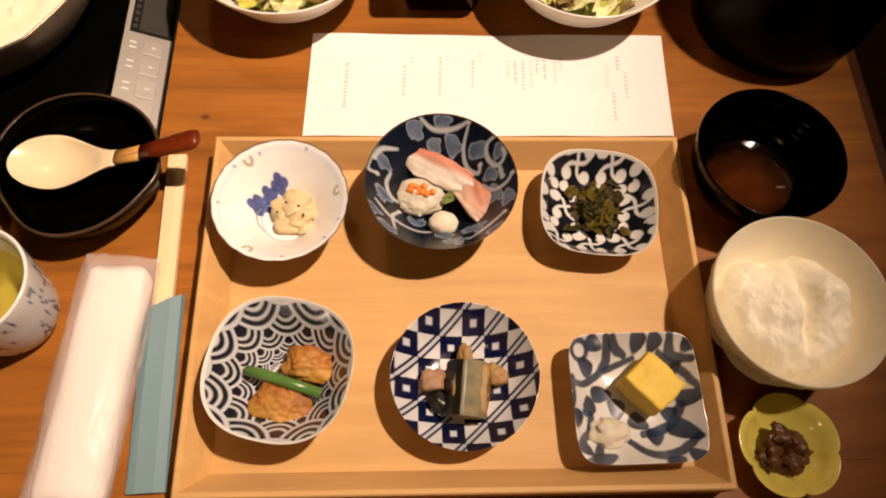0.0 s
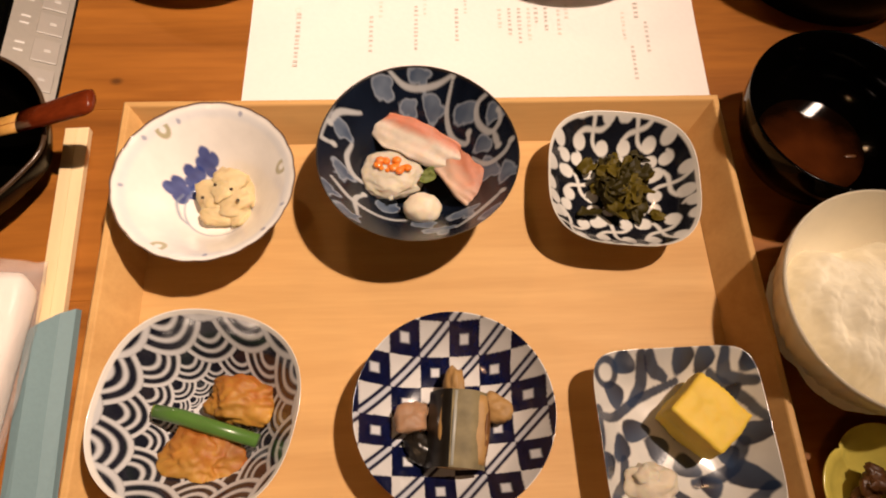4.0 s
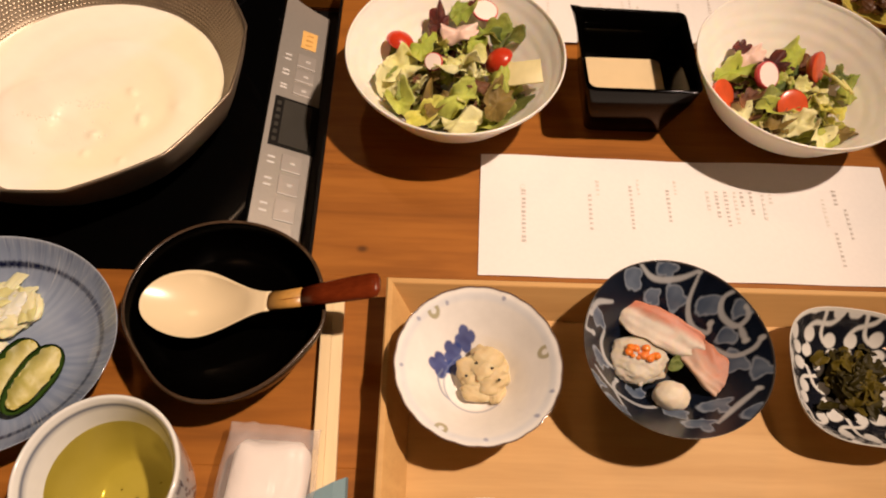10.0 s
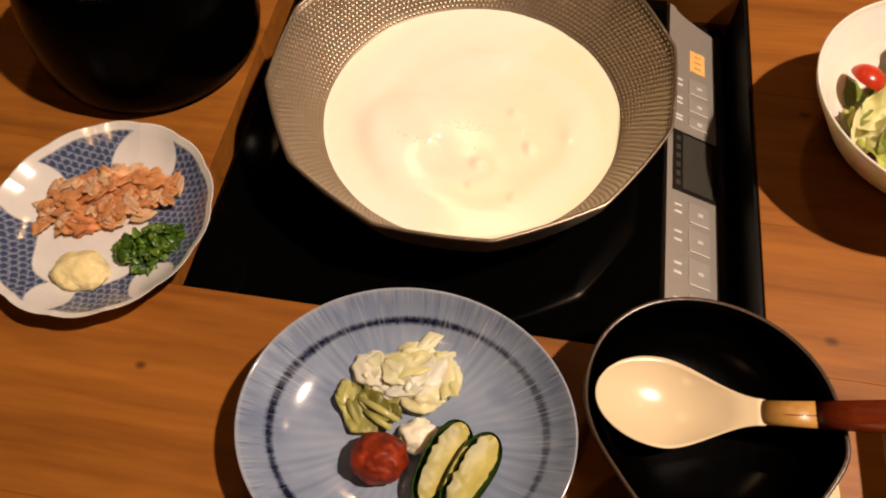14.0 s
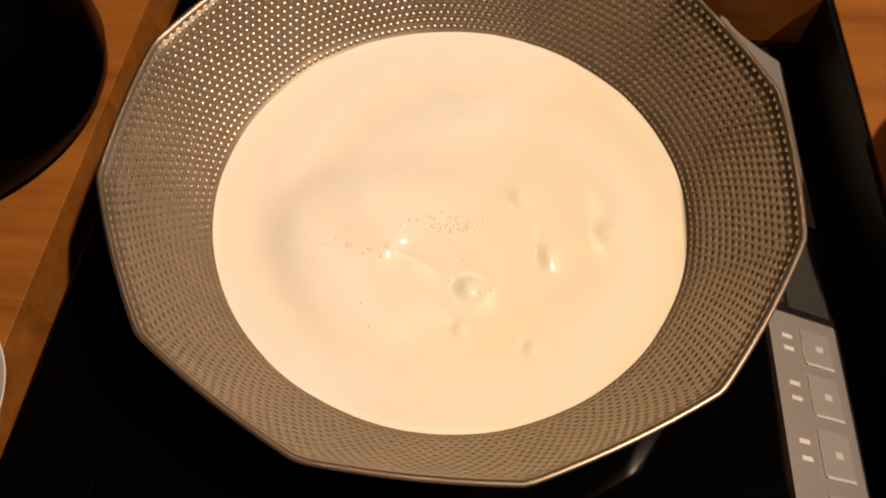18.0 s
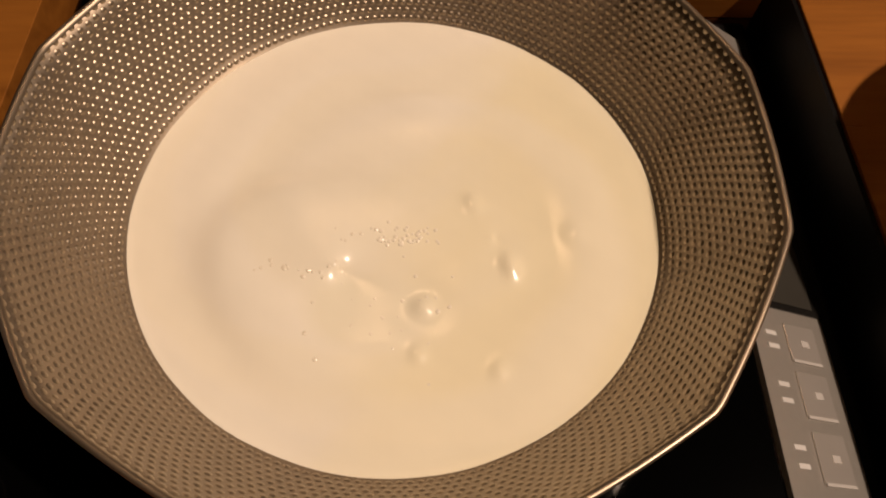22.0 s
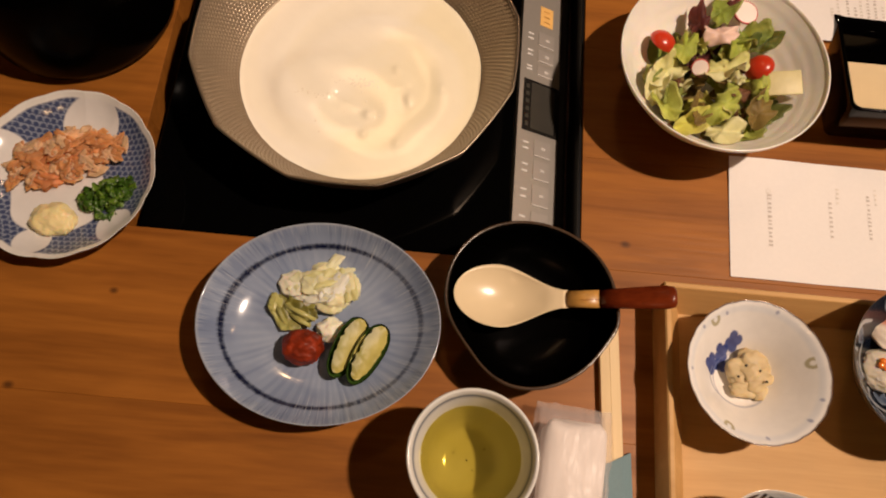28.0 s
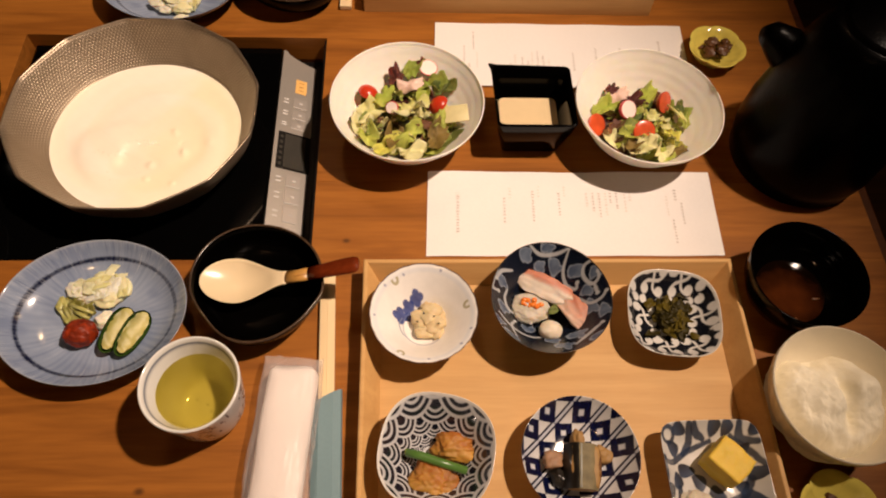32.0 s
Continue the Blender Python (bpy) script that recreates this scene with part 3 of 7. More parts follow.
def dish_mesh(name, outline, inner, outer, mat, paint_in, paint_out, nt=480, nr=90, no=26, blend=False):
    """A ceramic dish: inner and outer are (share of the outline's radius, height) from the centre out. The painted decoration is
    kept in the mesh as the colour of each point: paint_in(x, y, s, angle) and paint_out(angle, z, s)."""
    th = np.linspace(0, 2 * np.pi, nt, endpoint=False)
    R = outline(th)
    si, zi = eased(inner, nr)
    so, zo = eased(outer, no)
    so, zo = so[::-1], zo[::-1]
    s, z = np.r_[si[1:], so[:-1]], np.r_[zi[1:], zo[:-1]]
    k = len(s)
    R = R.mean() + (R - R.mean()) * (np.clip((s - 0.72) / 0.28, 0, 1) ** 2 if blend else np.ones(k))[:, None]
    x, y = (s[:, None] * R * np.cos(th)), (s[:, None] * R * np.sin(th))
    co = np.stack([x, y, np.broadcast_to(z[:, None], x.shape)], -1).reshape(-1, 3)
    co = np.r_[co, [[0, 0, zi[0]], [0, 0, zo[-1]]]]
    a = (np.arange(k - 1)[:, None] * nt + np.arange(nt)).ravel()
    b = (np.arange(k - 1)[:, None] * nt + (np.arange(nt) + 1) % nt).ravel()
    quads = np.stack([a, b, b + nt, a + nt], -1)
    j = np.arange(nt)
    fan = np.stack([np.full(nt, k * nt), (j + 1) % nt, j], -1)[:, [0, 2, 1]]
    base = (k - 1) * nt
    fan2 = np.stack([np.full(nt, k * nt + 1), base + (j + 1) % nt, base + j], -1)
    me = bpy.data.meshes.new(name)
    me.from_pydata(co.tolist(), [], quads.tolist() + fan.tolist() + fan2.tolist())
    col = np.ones((len(co), 4))
    ni = (nr - 1) * nt
    ss, tt = np.repeat(s, nt), np.tile(th, k)
    col[:ni, :3] = paint_in(co[:ni, 0], co[:ni, 1], ss[:ni], tt[:ni])
    col[ni:-2, :3] = paint_out(tt[ni:], co[ni:-2, 2], ss[ni:])
    col[-2, :3] = col[:nt, :3].mean(0)
    col[-1, :3] = col[-3, :3]
    at = me.color_attributes.new("deco", "FLOAT_COLOR", "POINT")
    at.data.foreach_set("color", col.ravel())
    me.materials.append(mat)
    smooth(me)
    return me


def round_outline(r):
    return lambda th: np.full(th.shape, r)


def squarish(r, p, lobes=0.0):
    """A rounded square: the higher p, the squarer."""
    return lambda th: r / (np.abs(np.cos(th)) ** p + np.abs(np.sin(th)) ** p) ** (1 / p) * (1 + lobes * np.cos(4 * th))


def scalloped(r, n, depth):
    return lambda th: r * (1 + depth * np.abs(np.cos(n * th / 2)) - depth)


def mixed(a, b, f):
    f = np.clip(f, 0, 1)[..., None]
    return np.asarray(a, float) * (1 - f) + np.asarray(b, float) * f


def soft(d, w=0.0004):
    """1 inside a shape (distance below 0), 0 outside, with a soft brushed edge."""
    return np.clip(0.5 - d / (2 * w), 0, 1)


def waves(x, y, k, seed):
    """A cheap smooth pattern between about -1 and 1."""
    r = np.random.RandomState(seed)
    out = 0
    for f in (1, 1.7, 2.9):
        a = r.rand(4) * 6.28
        out = out + np.sin(k * f * (x * math.cos(a[0]) + y * math.sin(a[0])) + a[1]) * np.sin(k * f * (y * math.cos(a[2]) - x * math.sin(a[2])) + a[3]) / f
    return out / 1.6


def brush(x, y, pts, w, curve=10, thin=0.45):
    """How deep a point lies in a brush stroke of half width w through the given places (mm), thinner towards its ends."""
    p = [Vector((a / 1000, b / 1000, 0)) for a, b in pts]
    q = [2 * p[0] - p[1]] + p + [2 * p[-1] - p[-2]]
    d = np.full(x.shape, 1.0)
    total = (len(p) - 1) * curve
    for i in range(len(p) - 1):
        a, b, c, e = q[i:i + 4]
        for j in range(curve + (i == len(p) - 2)):
            t = j / curve
            o = 0.5 * (2 * b + (c - a) * t + (2 * a - 5 * b + 4 * c - e) * t * t + (3 * b - a - 3 * c + e) * t ** 3)
            f = (i * curve + j) / total
            d = np.minimum(d, np.hypot(x - o.x, y - o.y) - w * (thin + (1 - thin) * math.sin(math.pi * min(1, max(0, 0.08 + 0.84 * f)))))
    return d


def leaf_blot(x, y, cx, cy, length, width, angle, bend=0.0):
    """How deep a point lies in a tear-shaped blot of the brush."""
    c, s = math.cos(radians(angle)), math.sin(radians(angle))
    u, v = ((x - cx) * c + (y - cy) * s) / length, (-(x - cx) * s + (y - cy) * c) / width
    v = v - bend * u * u
    return (np.hypot(u, v * (1.25 + 0.55 * u)) - 1) * min(length, width)


# ---------------------------------------------------------------- room
def room():
    whole("floor", box(-2.2, 2.0, -1.4, 2.6, -0.76, -0.70), FLOOR_WOOD, (0, 0, 0), "dark wooden floor under the table", "floor", kind="structure")
    whole("ceiling", box(-2.2, 2.0, -1.4, 2.6, 2.05, 2.11), CEIL, (0, 0, 0), "dim plastered ceiling over the table", "ceiling", kind="structure")
    for name, q in (("wall_west", (-2.3, -2.2, -1.5, 2.7)), ("wall_east", (2.0, 2.1, -1.5, 2.7)), ("wall_south", (-2.2, 2.0, -1.5, -1.4)), ("wall_north", (-2.2, 2.0, 2.6, 2.7))):
        whole(name, box(*q, -0.76, 2.11), WALL, (0, 0, 0), "plain dark plastered wall of the dining room", "wall", kind="structure")


room()

# the well for the cooker in the table top
WX0, WX1, WY0, WY1, WZ = -0.562, -0.2215, 0.367, 0.660, -0.052


def table():
    t = thing("dining_table", (0, 0, 0), "warm brown timber dining table with a sunken cooker well", "table")
    rows = (0.0, 0.118, 0.243, WY0, 0.458, 0.560, WY1, 0.79, 0.92, 1.05)
    for k, (a, b) in enumerate(zip(rows, rows[1:])):
        spans = [(-1.25, WX0), (WX1, 0.35)] if WY0 <= a < WY1 else [(-1.25, 0.35)]
        for x0, x1 in spans:
            part("plank", box(x0, x1, a, b, -0.035, 0.0, 0.0003, 1), TABLE_WOOD, t, flat=True)
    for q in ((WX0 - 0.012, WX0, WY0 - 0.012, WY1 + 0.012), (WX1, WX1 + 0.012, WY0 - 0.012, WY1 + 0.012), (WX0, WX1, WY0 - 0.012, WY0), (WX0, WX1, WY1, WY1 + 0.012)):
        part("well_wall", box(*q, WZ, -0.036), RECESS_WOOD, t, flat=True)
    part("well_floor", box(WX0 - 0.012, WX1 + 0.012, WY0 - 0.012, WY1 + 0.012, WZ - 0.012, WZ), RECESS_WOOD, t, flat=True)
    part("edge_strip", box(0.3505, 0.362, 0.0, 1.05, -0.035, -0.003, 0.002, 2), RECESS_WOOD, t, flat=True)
    for x in (-1.2, 0.29):
        for y in (0.05, 1.0):
            part("leg", box(x - 0.03, x + 0.03, y - 0.03, y + 0.03, -0.70, -0.035, 0.004), RECESS_WOOD, t, flat=True)


table()


# ---------------------------------------------------------------- cooker and pan
def cooker():
    c = thing("induction_cooker", (0, 0, WZ), "black glass induction cooker sunk in the table", "cooker")
    up = -WZ
    part("body", box(-0.556, -0.228, 0.3705, 0.6565, 0.0, up - 0.034, 0.003), BLACK_BODY, c, flat=True)
    part("glass_top", box(-0.556, -0.2745, 0.3705, 0.6565, up - 0.033, up - 0.013, 0.0015), GLASS_TOP, c, flat=True)
    # sloping control panel
    x0, x1, z0, z1 = -0.2725, -0.2365, up - 0.0145, up - 0.031
    slope = math.atan2(z1 - z0, x1 - x0)
    wide = math.hypot(x1 - x0, z1 - z0)
    m = pose(x0, 0, z0, 0, math.degrees(-slope), 0)
    p = new("control_panel")
    p.parent, p.matrix_basis = c, m
    tagged(p, "sloping silver control panel with keys and a display")
    bm = bmesh.new()
    outline = [(0, 0.374), (wide, 0.374), (wide, 0.640)]
    for k in range(7):
        a = k / 6 * math.pi / 2
        outline.append((wide * (1 - 0.88 * math.sin(a) ** 1.2), 0.640 + 0.014 * (1 - math.cos(a)) ** 0.7))
    outline.append((0, 0.655))
    vs = [bm.verts.new((x, y, 0)) for x, y in outline]
    f = bm.faces.new(vs)
    r = bmesh.ops.extrude_face_region(bm, geom=[f])
    bmesh.ops.translate(bm, verts=[v for v in r["geom"] if isinstance(v, bmesh.types.BMVert)], vec=(0, 0, -0.004))
    bmesh.ops.recalc_face_normals(bm, faces=bm.faces[:])
    part("panel_plate", bm, PANEL, p, flat=True)
    part("display_frame", box(0.004, wide + 0.0005, 0.4875, 0.5365, 0.0, 0.0008), LCD_FRAME, p, flat=True)
    part("display", box(0.0115, wide - 0.005, 0.490, 0.534, 0.0008, 0.0012), LCD, p, "grey unlit display", flat=True)
    for k in range(6):
        part("display_mark", box(0.0062, 0.0095, 0.4915 + k * 0.0072, 0.4955 + k * 0.0072, 0.0008, 0.0011), LCD, p, flat=True)
    for y0, y1 in ((0.467, 0.482), (0.446, 0.463), (0.423, 0.441), (0.400, 0.417), (0.544, 0.553), (0.558, 0.570), (0.574, 0.588)):
        part("key", box(0.0165, wide - 0.007, y0, y1, 0.0, 0.0006, 0.0003, 1), KEY, p, flat=True)
        part("key_edge", box(0.017, wide - 0.0075, y0 - 0.0005, y0 + 0.0006, 0.0, 0.0009), KEY_EDGE, p, flat=True)
        part("key_mark", box(0.0235, 0.0275, (y0 + y1) / 2 - 0.0012, (y0 + y1) / 2 + 0.0014, 0.0006, 0.0008), KEY_EDGE, p, flat=True)
        for q in (0.25, 0.6):
            part("pale_mark", box(0.006, 0.0115, y0 + (y1 - y0) * q, y0 + (y1 - y0) * q + 0.0018, 0.0, 0.0003), PALE_PRINT, p, flat=True)
    # added dark strip over the well's right wall, standing in for its shade
    part("black_edge", box(-0.2240, -0.2219, 0.3690, 0.6580, 0.0, up - 0.0015), BLACK_BODY, c, flat=True)
    part("brand_mark", box(0.021, 0.0225, 0.3945, 0.4125, 0.0, 0.0004), PRINT, p, flat=True)
    s = part("sticker", box(0.0175, 0.0305, 0.5955, 0.6155, 0.0, 0.0005), STICKER, p, "small orange square sticker", flat=True)
    for y in (0.600, 0.6055, 0.611):
        part("sticker_mark", box(0.021, 0.027, y - 0.0005, y + 0.0005, 0.0005, 0.0007), AMBER, p, flat=True)


cooker()

PANX, PANY, PAN_R = -0.4033, 0.5195, 0.1247


def corner(a, n=12, phase=14.0, soft_edge=0.35):
    """Radius of a rounded regular polygon, as a share of its corner radius."""
    q = ((math.degrees(a) - phase) % (360 / n)) - 180 / n
    flat = math.cos(math.pi / n) / math.cos(radians(q))
    return flat * (1 - soft_edge) + soft_edge * (0.5 + 0.5 * math.cos(math.pi / n))


def pan():
    p = thing("steel_pan", (PANX, PANY, -0.013), "hammered steel twelve-sided pan full of soy milk", "pan")
    prof_out = [(0.0, 0.0), (0.088, 0.0), (0.0972, 0.0035), (0.1140, 0.0240), (0.1230, 0.0440), (0.1252, 0.0530), (0.1261, 0.0560)]
    prof_in = [(0.0987 + 0.0261 * (t + 0.30 * t * (1 - t)), 0.0112 + 0.0448 * t) for t in (1, 0.85, 0.7, 0.55, 0.4, 0.25, 0.12, 0)] + [(0.0887, 0.005), (0.0, 0.005)]
    bm = bmesh.new()
    seg, rings = 240, []
    for r, z in prof_out + prof_in:
        k = max(0.0, min(1.0, (r - 0.0977) / 0.0273))
        rings.append([bm.verts.new((r * (1 + k * (corner(a) - 1)) * math.cos(a), r * (1 + k * (corner(a) - 1)) * math.sin(a), z)) for a in (2 * math.pi * j / seg for j in range(seg))] if r else [bm.verts.new((0, 0, z))])
    for a, b in zip(rings, rings[1:]):
        for j in range(seg):
            i = (j + 1) % seg
            if len(a) == 1:
                bm.faces.new((a[0], b[j], b[i]))
            elif len(b) == 1:
                bm.faces.new((a[j], a[i], b[0]))
            else:
                bm.faces.new((a[j], a[i], b[i], b[j]))
    bmesh.ops.recalc_face_normals(bm, faces=bm.faces[:])
    part("pan_body", bm, STEEL, p)
    # rim ring in the lighter steel: light along its edge, coloured in
    bm, edge = bmesh.new(), []
    for r, z in ((0.1254, 0.0528), (0.1265, 0.0560), (0.1256, 0.0564), (0.1245, 0.0560), (0.1240, 0.0550)):
        edge.append([bm.verts.new((r * corner(a) * math.cos(a), r * corner(a) * math.sin(a), z)) for a in (2 * math.pi * j / seg for j in range(seg))])
    for a, b in zip(edge, edge[1:]):
        for j in range(seg):
            bm.faces.new((a[j], a[(j + 1) % seg], b[(j + 1) % seg], b[j]))
    bmesh.ops.recalc_face_normals(bm, faces=bm.faces[:])
    part("pan_rim", bm, STEEL_BUMP, p, "rim in lighter steel, its lit edge put into the colour")
    # hammered dimples on the inner wall
    co, faces = [], []
    ring = 12
    for row in range(17):
        t = (row + 0.5) / 17
        r0, z0 = 0.0987 + 0.0261 * (t + 0.30 * t * (1 - t)), 0.0112 + 0.0448 * t
        lean = math.atan2(0.0261 * (1.3 - 0.6 * t), 0.0448)
        n = 196
        for j in range(n):
            a = 2 * math.pi * (j + 0.5 * (row % 2)) / n
            k = max(0.0, min(1.0, (r0 - 0.0977) / 0.0273))
            r = r0 * (1 + k * (corner(a) - 1))
            c = Vector((r * math.cos(a), r * math.sin(a), z0))
            nrm = Vector((-math.cos(a) * math.cos(lean), -math.sin(a) * math.cos(lean), math.sin(lean)))
            u = Vector((-math.sin(a), math.cos(a), 0))
            w = nrm.cross(u)
            base = len(co)
            for q in range(8):
                b = q * math.pi / 4
                co.append(c + u * 0.00145 * math.cos(b) + w * 0.00125 * math.sin(b))
            for q in range(8):
                b = q * math.pi / 4
                co.append(c + nrm * 0.00033 + u * 0.0008 * math.cos(b) + w * 0.0007 * math.sin(b))
            co.append(c + nrm * 0.00043)
            for q in range(8):
                i = (q + 1) % 8
                faces.append((base + q, base + i, base + 8 + i, base + 8 + q))
                faces.append((base + 8 + q, base + 8 + i, base + 16))
    me = bpy.data.meshes.new("hammered_relief")
    me.from_pydata(co, [], faces)
    me.materials.append(STEEL_BUMP)
    smooth(me)
    d = part("hammered_relief", me, STEEL_BUMP, p, "raised hammered relief")
    d["kind"] = "stuff"
    # soy milk with a faintly wrinkled skin
    nt, nr = 280, 130
    th = np.linspace(0, 2 * np.pi, nt, endpoint=False)
    s = np.linspace(0, 1, nr + 1)[1:]
    x, y = s[:, None] * 0.0982 * np.cos(th), s[:, None] * 0.0982 * np.sin(th)
    z = 0.0105 + 0.0003 * np.exp(-((s[:, None] - 1) / 0.02) ** 2) + 0.00022 * waves(x, y, 45, 3) + 0.00006 * waves(x, y, 150, 5)

    def swell(cx, cy, w, h, stretch=1.0):
        return h * np.exp(-(((x - cx) / (w * stretch)) ** 2 + ((y - cy) / w) ** 2))

    # the boiling middle: a sunken field with a soft lip at one side, and small domes
    d2 = np.hypot((x + 0.020) / 1.1, y + 0.026)
    th2 = np.arctan2(y + 0.026, x + 0.020)
    z = z + 0.0044 / (1 + np.exp((d2 - 0.043 - 0.003 * np.sin(3 * th2)) / 0.0032)) * (0.5 + 0.5 * np.cos(th2 - 2.75)) ** 0.8
    d3 = np.hypot(x - 0.036, (y + 0.012) * 0.8)
    z = z - 0.0010 / (1 + np.exp((d3 - 0.026) / 0.003)) * (0.5 + 0.5 * np.cos(np.arctan2(y + 0.012, x - 0.036) - 0.2))
    z = z + swell(0.0100, -0.0400, 0.0042, 0.0020) - swell(0.0100, -0.0400, 0.0095, 0.0011) + swell(0.0294, 0.0015, 0.004, 0.0009) + swell(0.0421, -0.0250, 0.0045, 0.0013, 0.7) + swell(0.0664, -0.0100, 0.005, 0.0007)
    z = z + swell(-0.012, -0.045, 0.012, -0.0008, 1.4) + swell(0.010, 0.045, 0.012, 0.0006, 1.5) + swell(0.006, 0.055, 0.004, 0.0005, 3) + swell(-0.012, -0.068, 0.010, 0.0006, 2)
    # soft folds of the skin, turning with the stir
    arm = th[None, :] + 9 * s[:, None] ** 0.7
    z = z + 0.00035 * np.sin(2 * arm + 1.2 * waves(x, y, 40, 8)) * np.clip((s[:, None] - 0.25) * 3, 0, 1) * np.clip((0.93 - s[:, None]) * 6, 0, 1)
    z = z + swell(0.0084, -0.0574, 0.0035, 0.0009, 0.8) + swell(0.0356, -0.063, 0.0035, 0.0009, 0.8) + swell(0.0404, -0.0216, 0.004, 0.0010, 0.8) + swell(0.0278, 0.0049, 0.003, 0.0006)
    foam = 1 / (1 + np.exp((0.75 * x - 0.30 * y - 0.014 + 0.016 * waves(x, y, 34, 7) + 0.004 * waves(x, y, 150, 2)) / 0.006))
    streak = np.clip(0.5 + 0.8 * np.sin(2 * arm + 1.2 * waves(x, y, 40, 8)), 0, 1) * np.clip((s[:, None] - 0.3) * 3, 0, 1)
    pool = soft(np.hypot((x + 0.010) / 1.5, y + 0.042) - 0.0135 + 0.002 * waves(x, y, 90, 3), 0.003)
    tint = mixed((0.935, 0.848, 0.61), (0.965, 0.908, 0.775), np.clip(0.80 * foam + 0.35 * streak, 0, 1))
    tint = mixed(tint, (0.90, 0.84, 0.66), 0.8 * pool) * (1 + 0.012 * waves(x, y, 260, 9))[..., None]
    co = np.r_[np.stack([x, y, z], -1).reshape(-1, 3), [[0, 0, float(z[0].mean())]]]
    a = (np.arange(nr - 1)[:, None] * nt + np.arange(nt)).ravel()
    b = (np.arange(nr - 1)[:, None] * nt + (np.arange(nt) + 1) % nt).ravel()
    j = np.arange(nt)
    faces = np.stack([a, a + nt, b + nt, b], -1).tolist() + np.stack([np.full(nt, nr * nt), j, (j + 1) % nt], -1).tolist()
    me = bpy.data.meshes.new("soy_milk")
    me.from_pydata(co.tolist(), [], faces)
    me.materials.append(MILK)
    skin = np.ones((len(co), 4))
    skin[:-1, :3], skin[-1, :3] = tint.reshape(-1, 3), tint[0].mean(0)
    me.color_attributes.new("deco", "FLOAT_COLOR", "POINT").data.foreach_set("color", skin.ravel())
    smooth(me)
    milk = thing("soy_milk", (PANX, PANY, -0.013), "creamy white soy milk with a wrinkled skin in the pan", "soy milk")
    part("milk_skin", me, MILK, milk)
    r = random.Random(14)
    for k in range(96):
        bx, by = ((r.gauss(0.0, 0.0085), r.gauss(-0.0125, 0.0028)), (r.gauss(-0.039, 0.006), r.gauss(-0.027, 0.0015)), (r.gauss(-0.004, 0.015), r.gauss(-0.044, 0.010)))[0 if k < 52 else 1 if k < 68 else 2]
        rad = r.uniform(0.0006, 0.0011)
        ix, iy = round(math.hypot(bx, by) / 0.0996 * nr) - 1, round((math.atan2(by, bx) % (2 * math.pi)) / (2 * math.pi) * nt) % nt
        part("bubble", lump((rad, rad, rad * 0.38), k, 0, 1, 2, (bx, by, float(z[max(ix, 0), iy]) - 0.20 * rad)), MILK_WET, milk)


pan()


# ---------------------------------------------------------------- tray
TRAY = (0.0045, 0.2255)


def tray_thing(cx, cy, turn):
    t = thing("wooden_tray", (cx, cy, 0), "pale square wooden tray with sloping mitred sides", "tray", "trays", turn)
    w, d, h, rim, foot = 0.1730, 0.1270, 0.0285, 0.0035, 0.0165
    part("tray_floor", box(-w + 0.014, w - 0.014, -d + 0.014, d - 0.014, 0.001, 0.0062), TRAY_WOOD, t, flat=True)

    def side(x0, x1, y0, y1, ends):
        # a mitred side of wedge section: outer face upright, inner face sloping down to the floor
        bm = bmesh.new()
        (ax, ay), (bx, by) = ends
        nx, ny = (-(by - ay), bx - ax)
        ln = math.hypot(nx, ny)
        nx, ny = nx / ln, ny / ln
        ux, uy = (bx - ax) / ln, (by - ay) / ln
        rows = []
        for off, z in ((0, 0), (0, h - 0.001), (0.001, h), (rim, h), (rim + 0.0007, h - 0.0006), (foot, 0.0066), (foot, 0)):
            rows.append([bm.verts.new((ax + nx * off + ux * off, ay + ny * off + uy * off, z)), bm.verts.new((bx + nx * off - ux * off, by + ny * off - uy * off, z))])
        for a, b in zip(rows, rows[1:] + rows[:1]):
            bm.faces.new((a[0], a[1], b[1], b[0]))
        bm.faces.new([r[0] for r in rows]), bm.faces.new([r[1] for r in rows][::-1])
        bmesh.ops.recalc_face_normals(bm, faces=bm.faces[:])
        return bm

    for ends in (((-w, -d), (w, -d)), ((w, -d), (w, d)), ((w, d), (-w, d)), ((-w, d), (-w, -d))):
        part("tray_side", side(0, 0, 0, 0, ends), TRAY_WOOD, t, flat=True)
    return t


tray_thing(*TRAY, 0)
tray_thing(-0.006, 0.8315, 180)
TZ = 0.0062

# ---------------------------------------------------------------- colours of the glazes
WHITE, NAVY, INDIGO = (0.70, 0.68, 0.66), (0.006, 0.009, 0.030), (0.012, 0.020, 0.16)


def noisy(base, x, y, k, amount, seed):
    return np.asarray(base) * (1 + amount * waves(x, y, k, seed))[..., None]


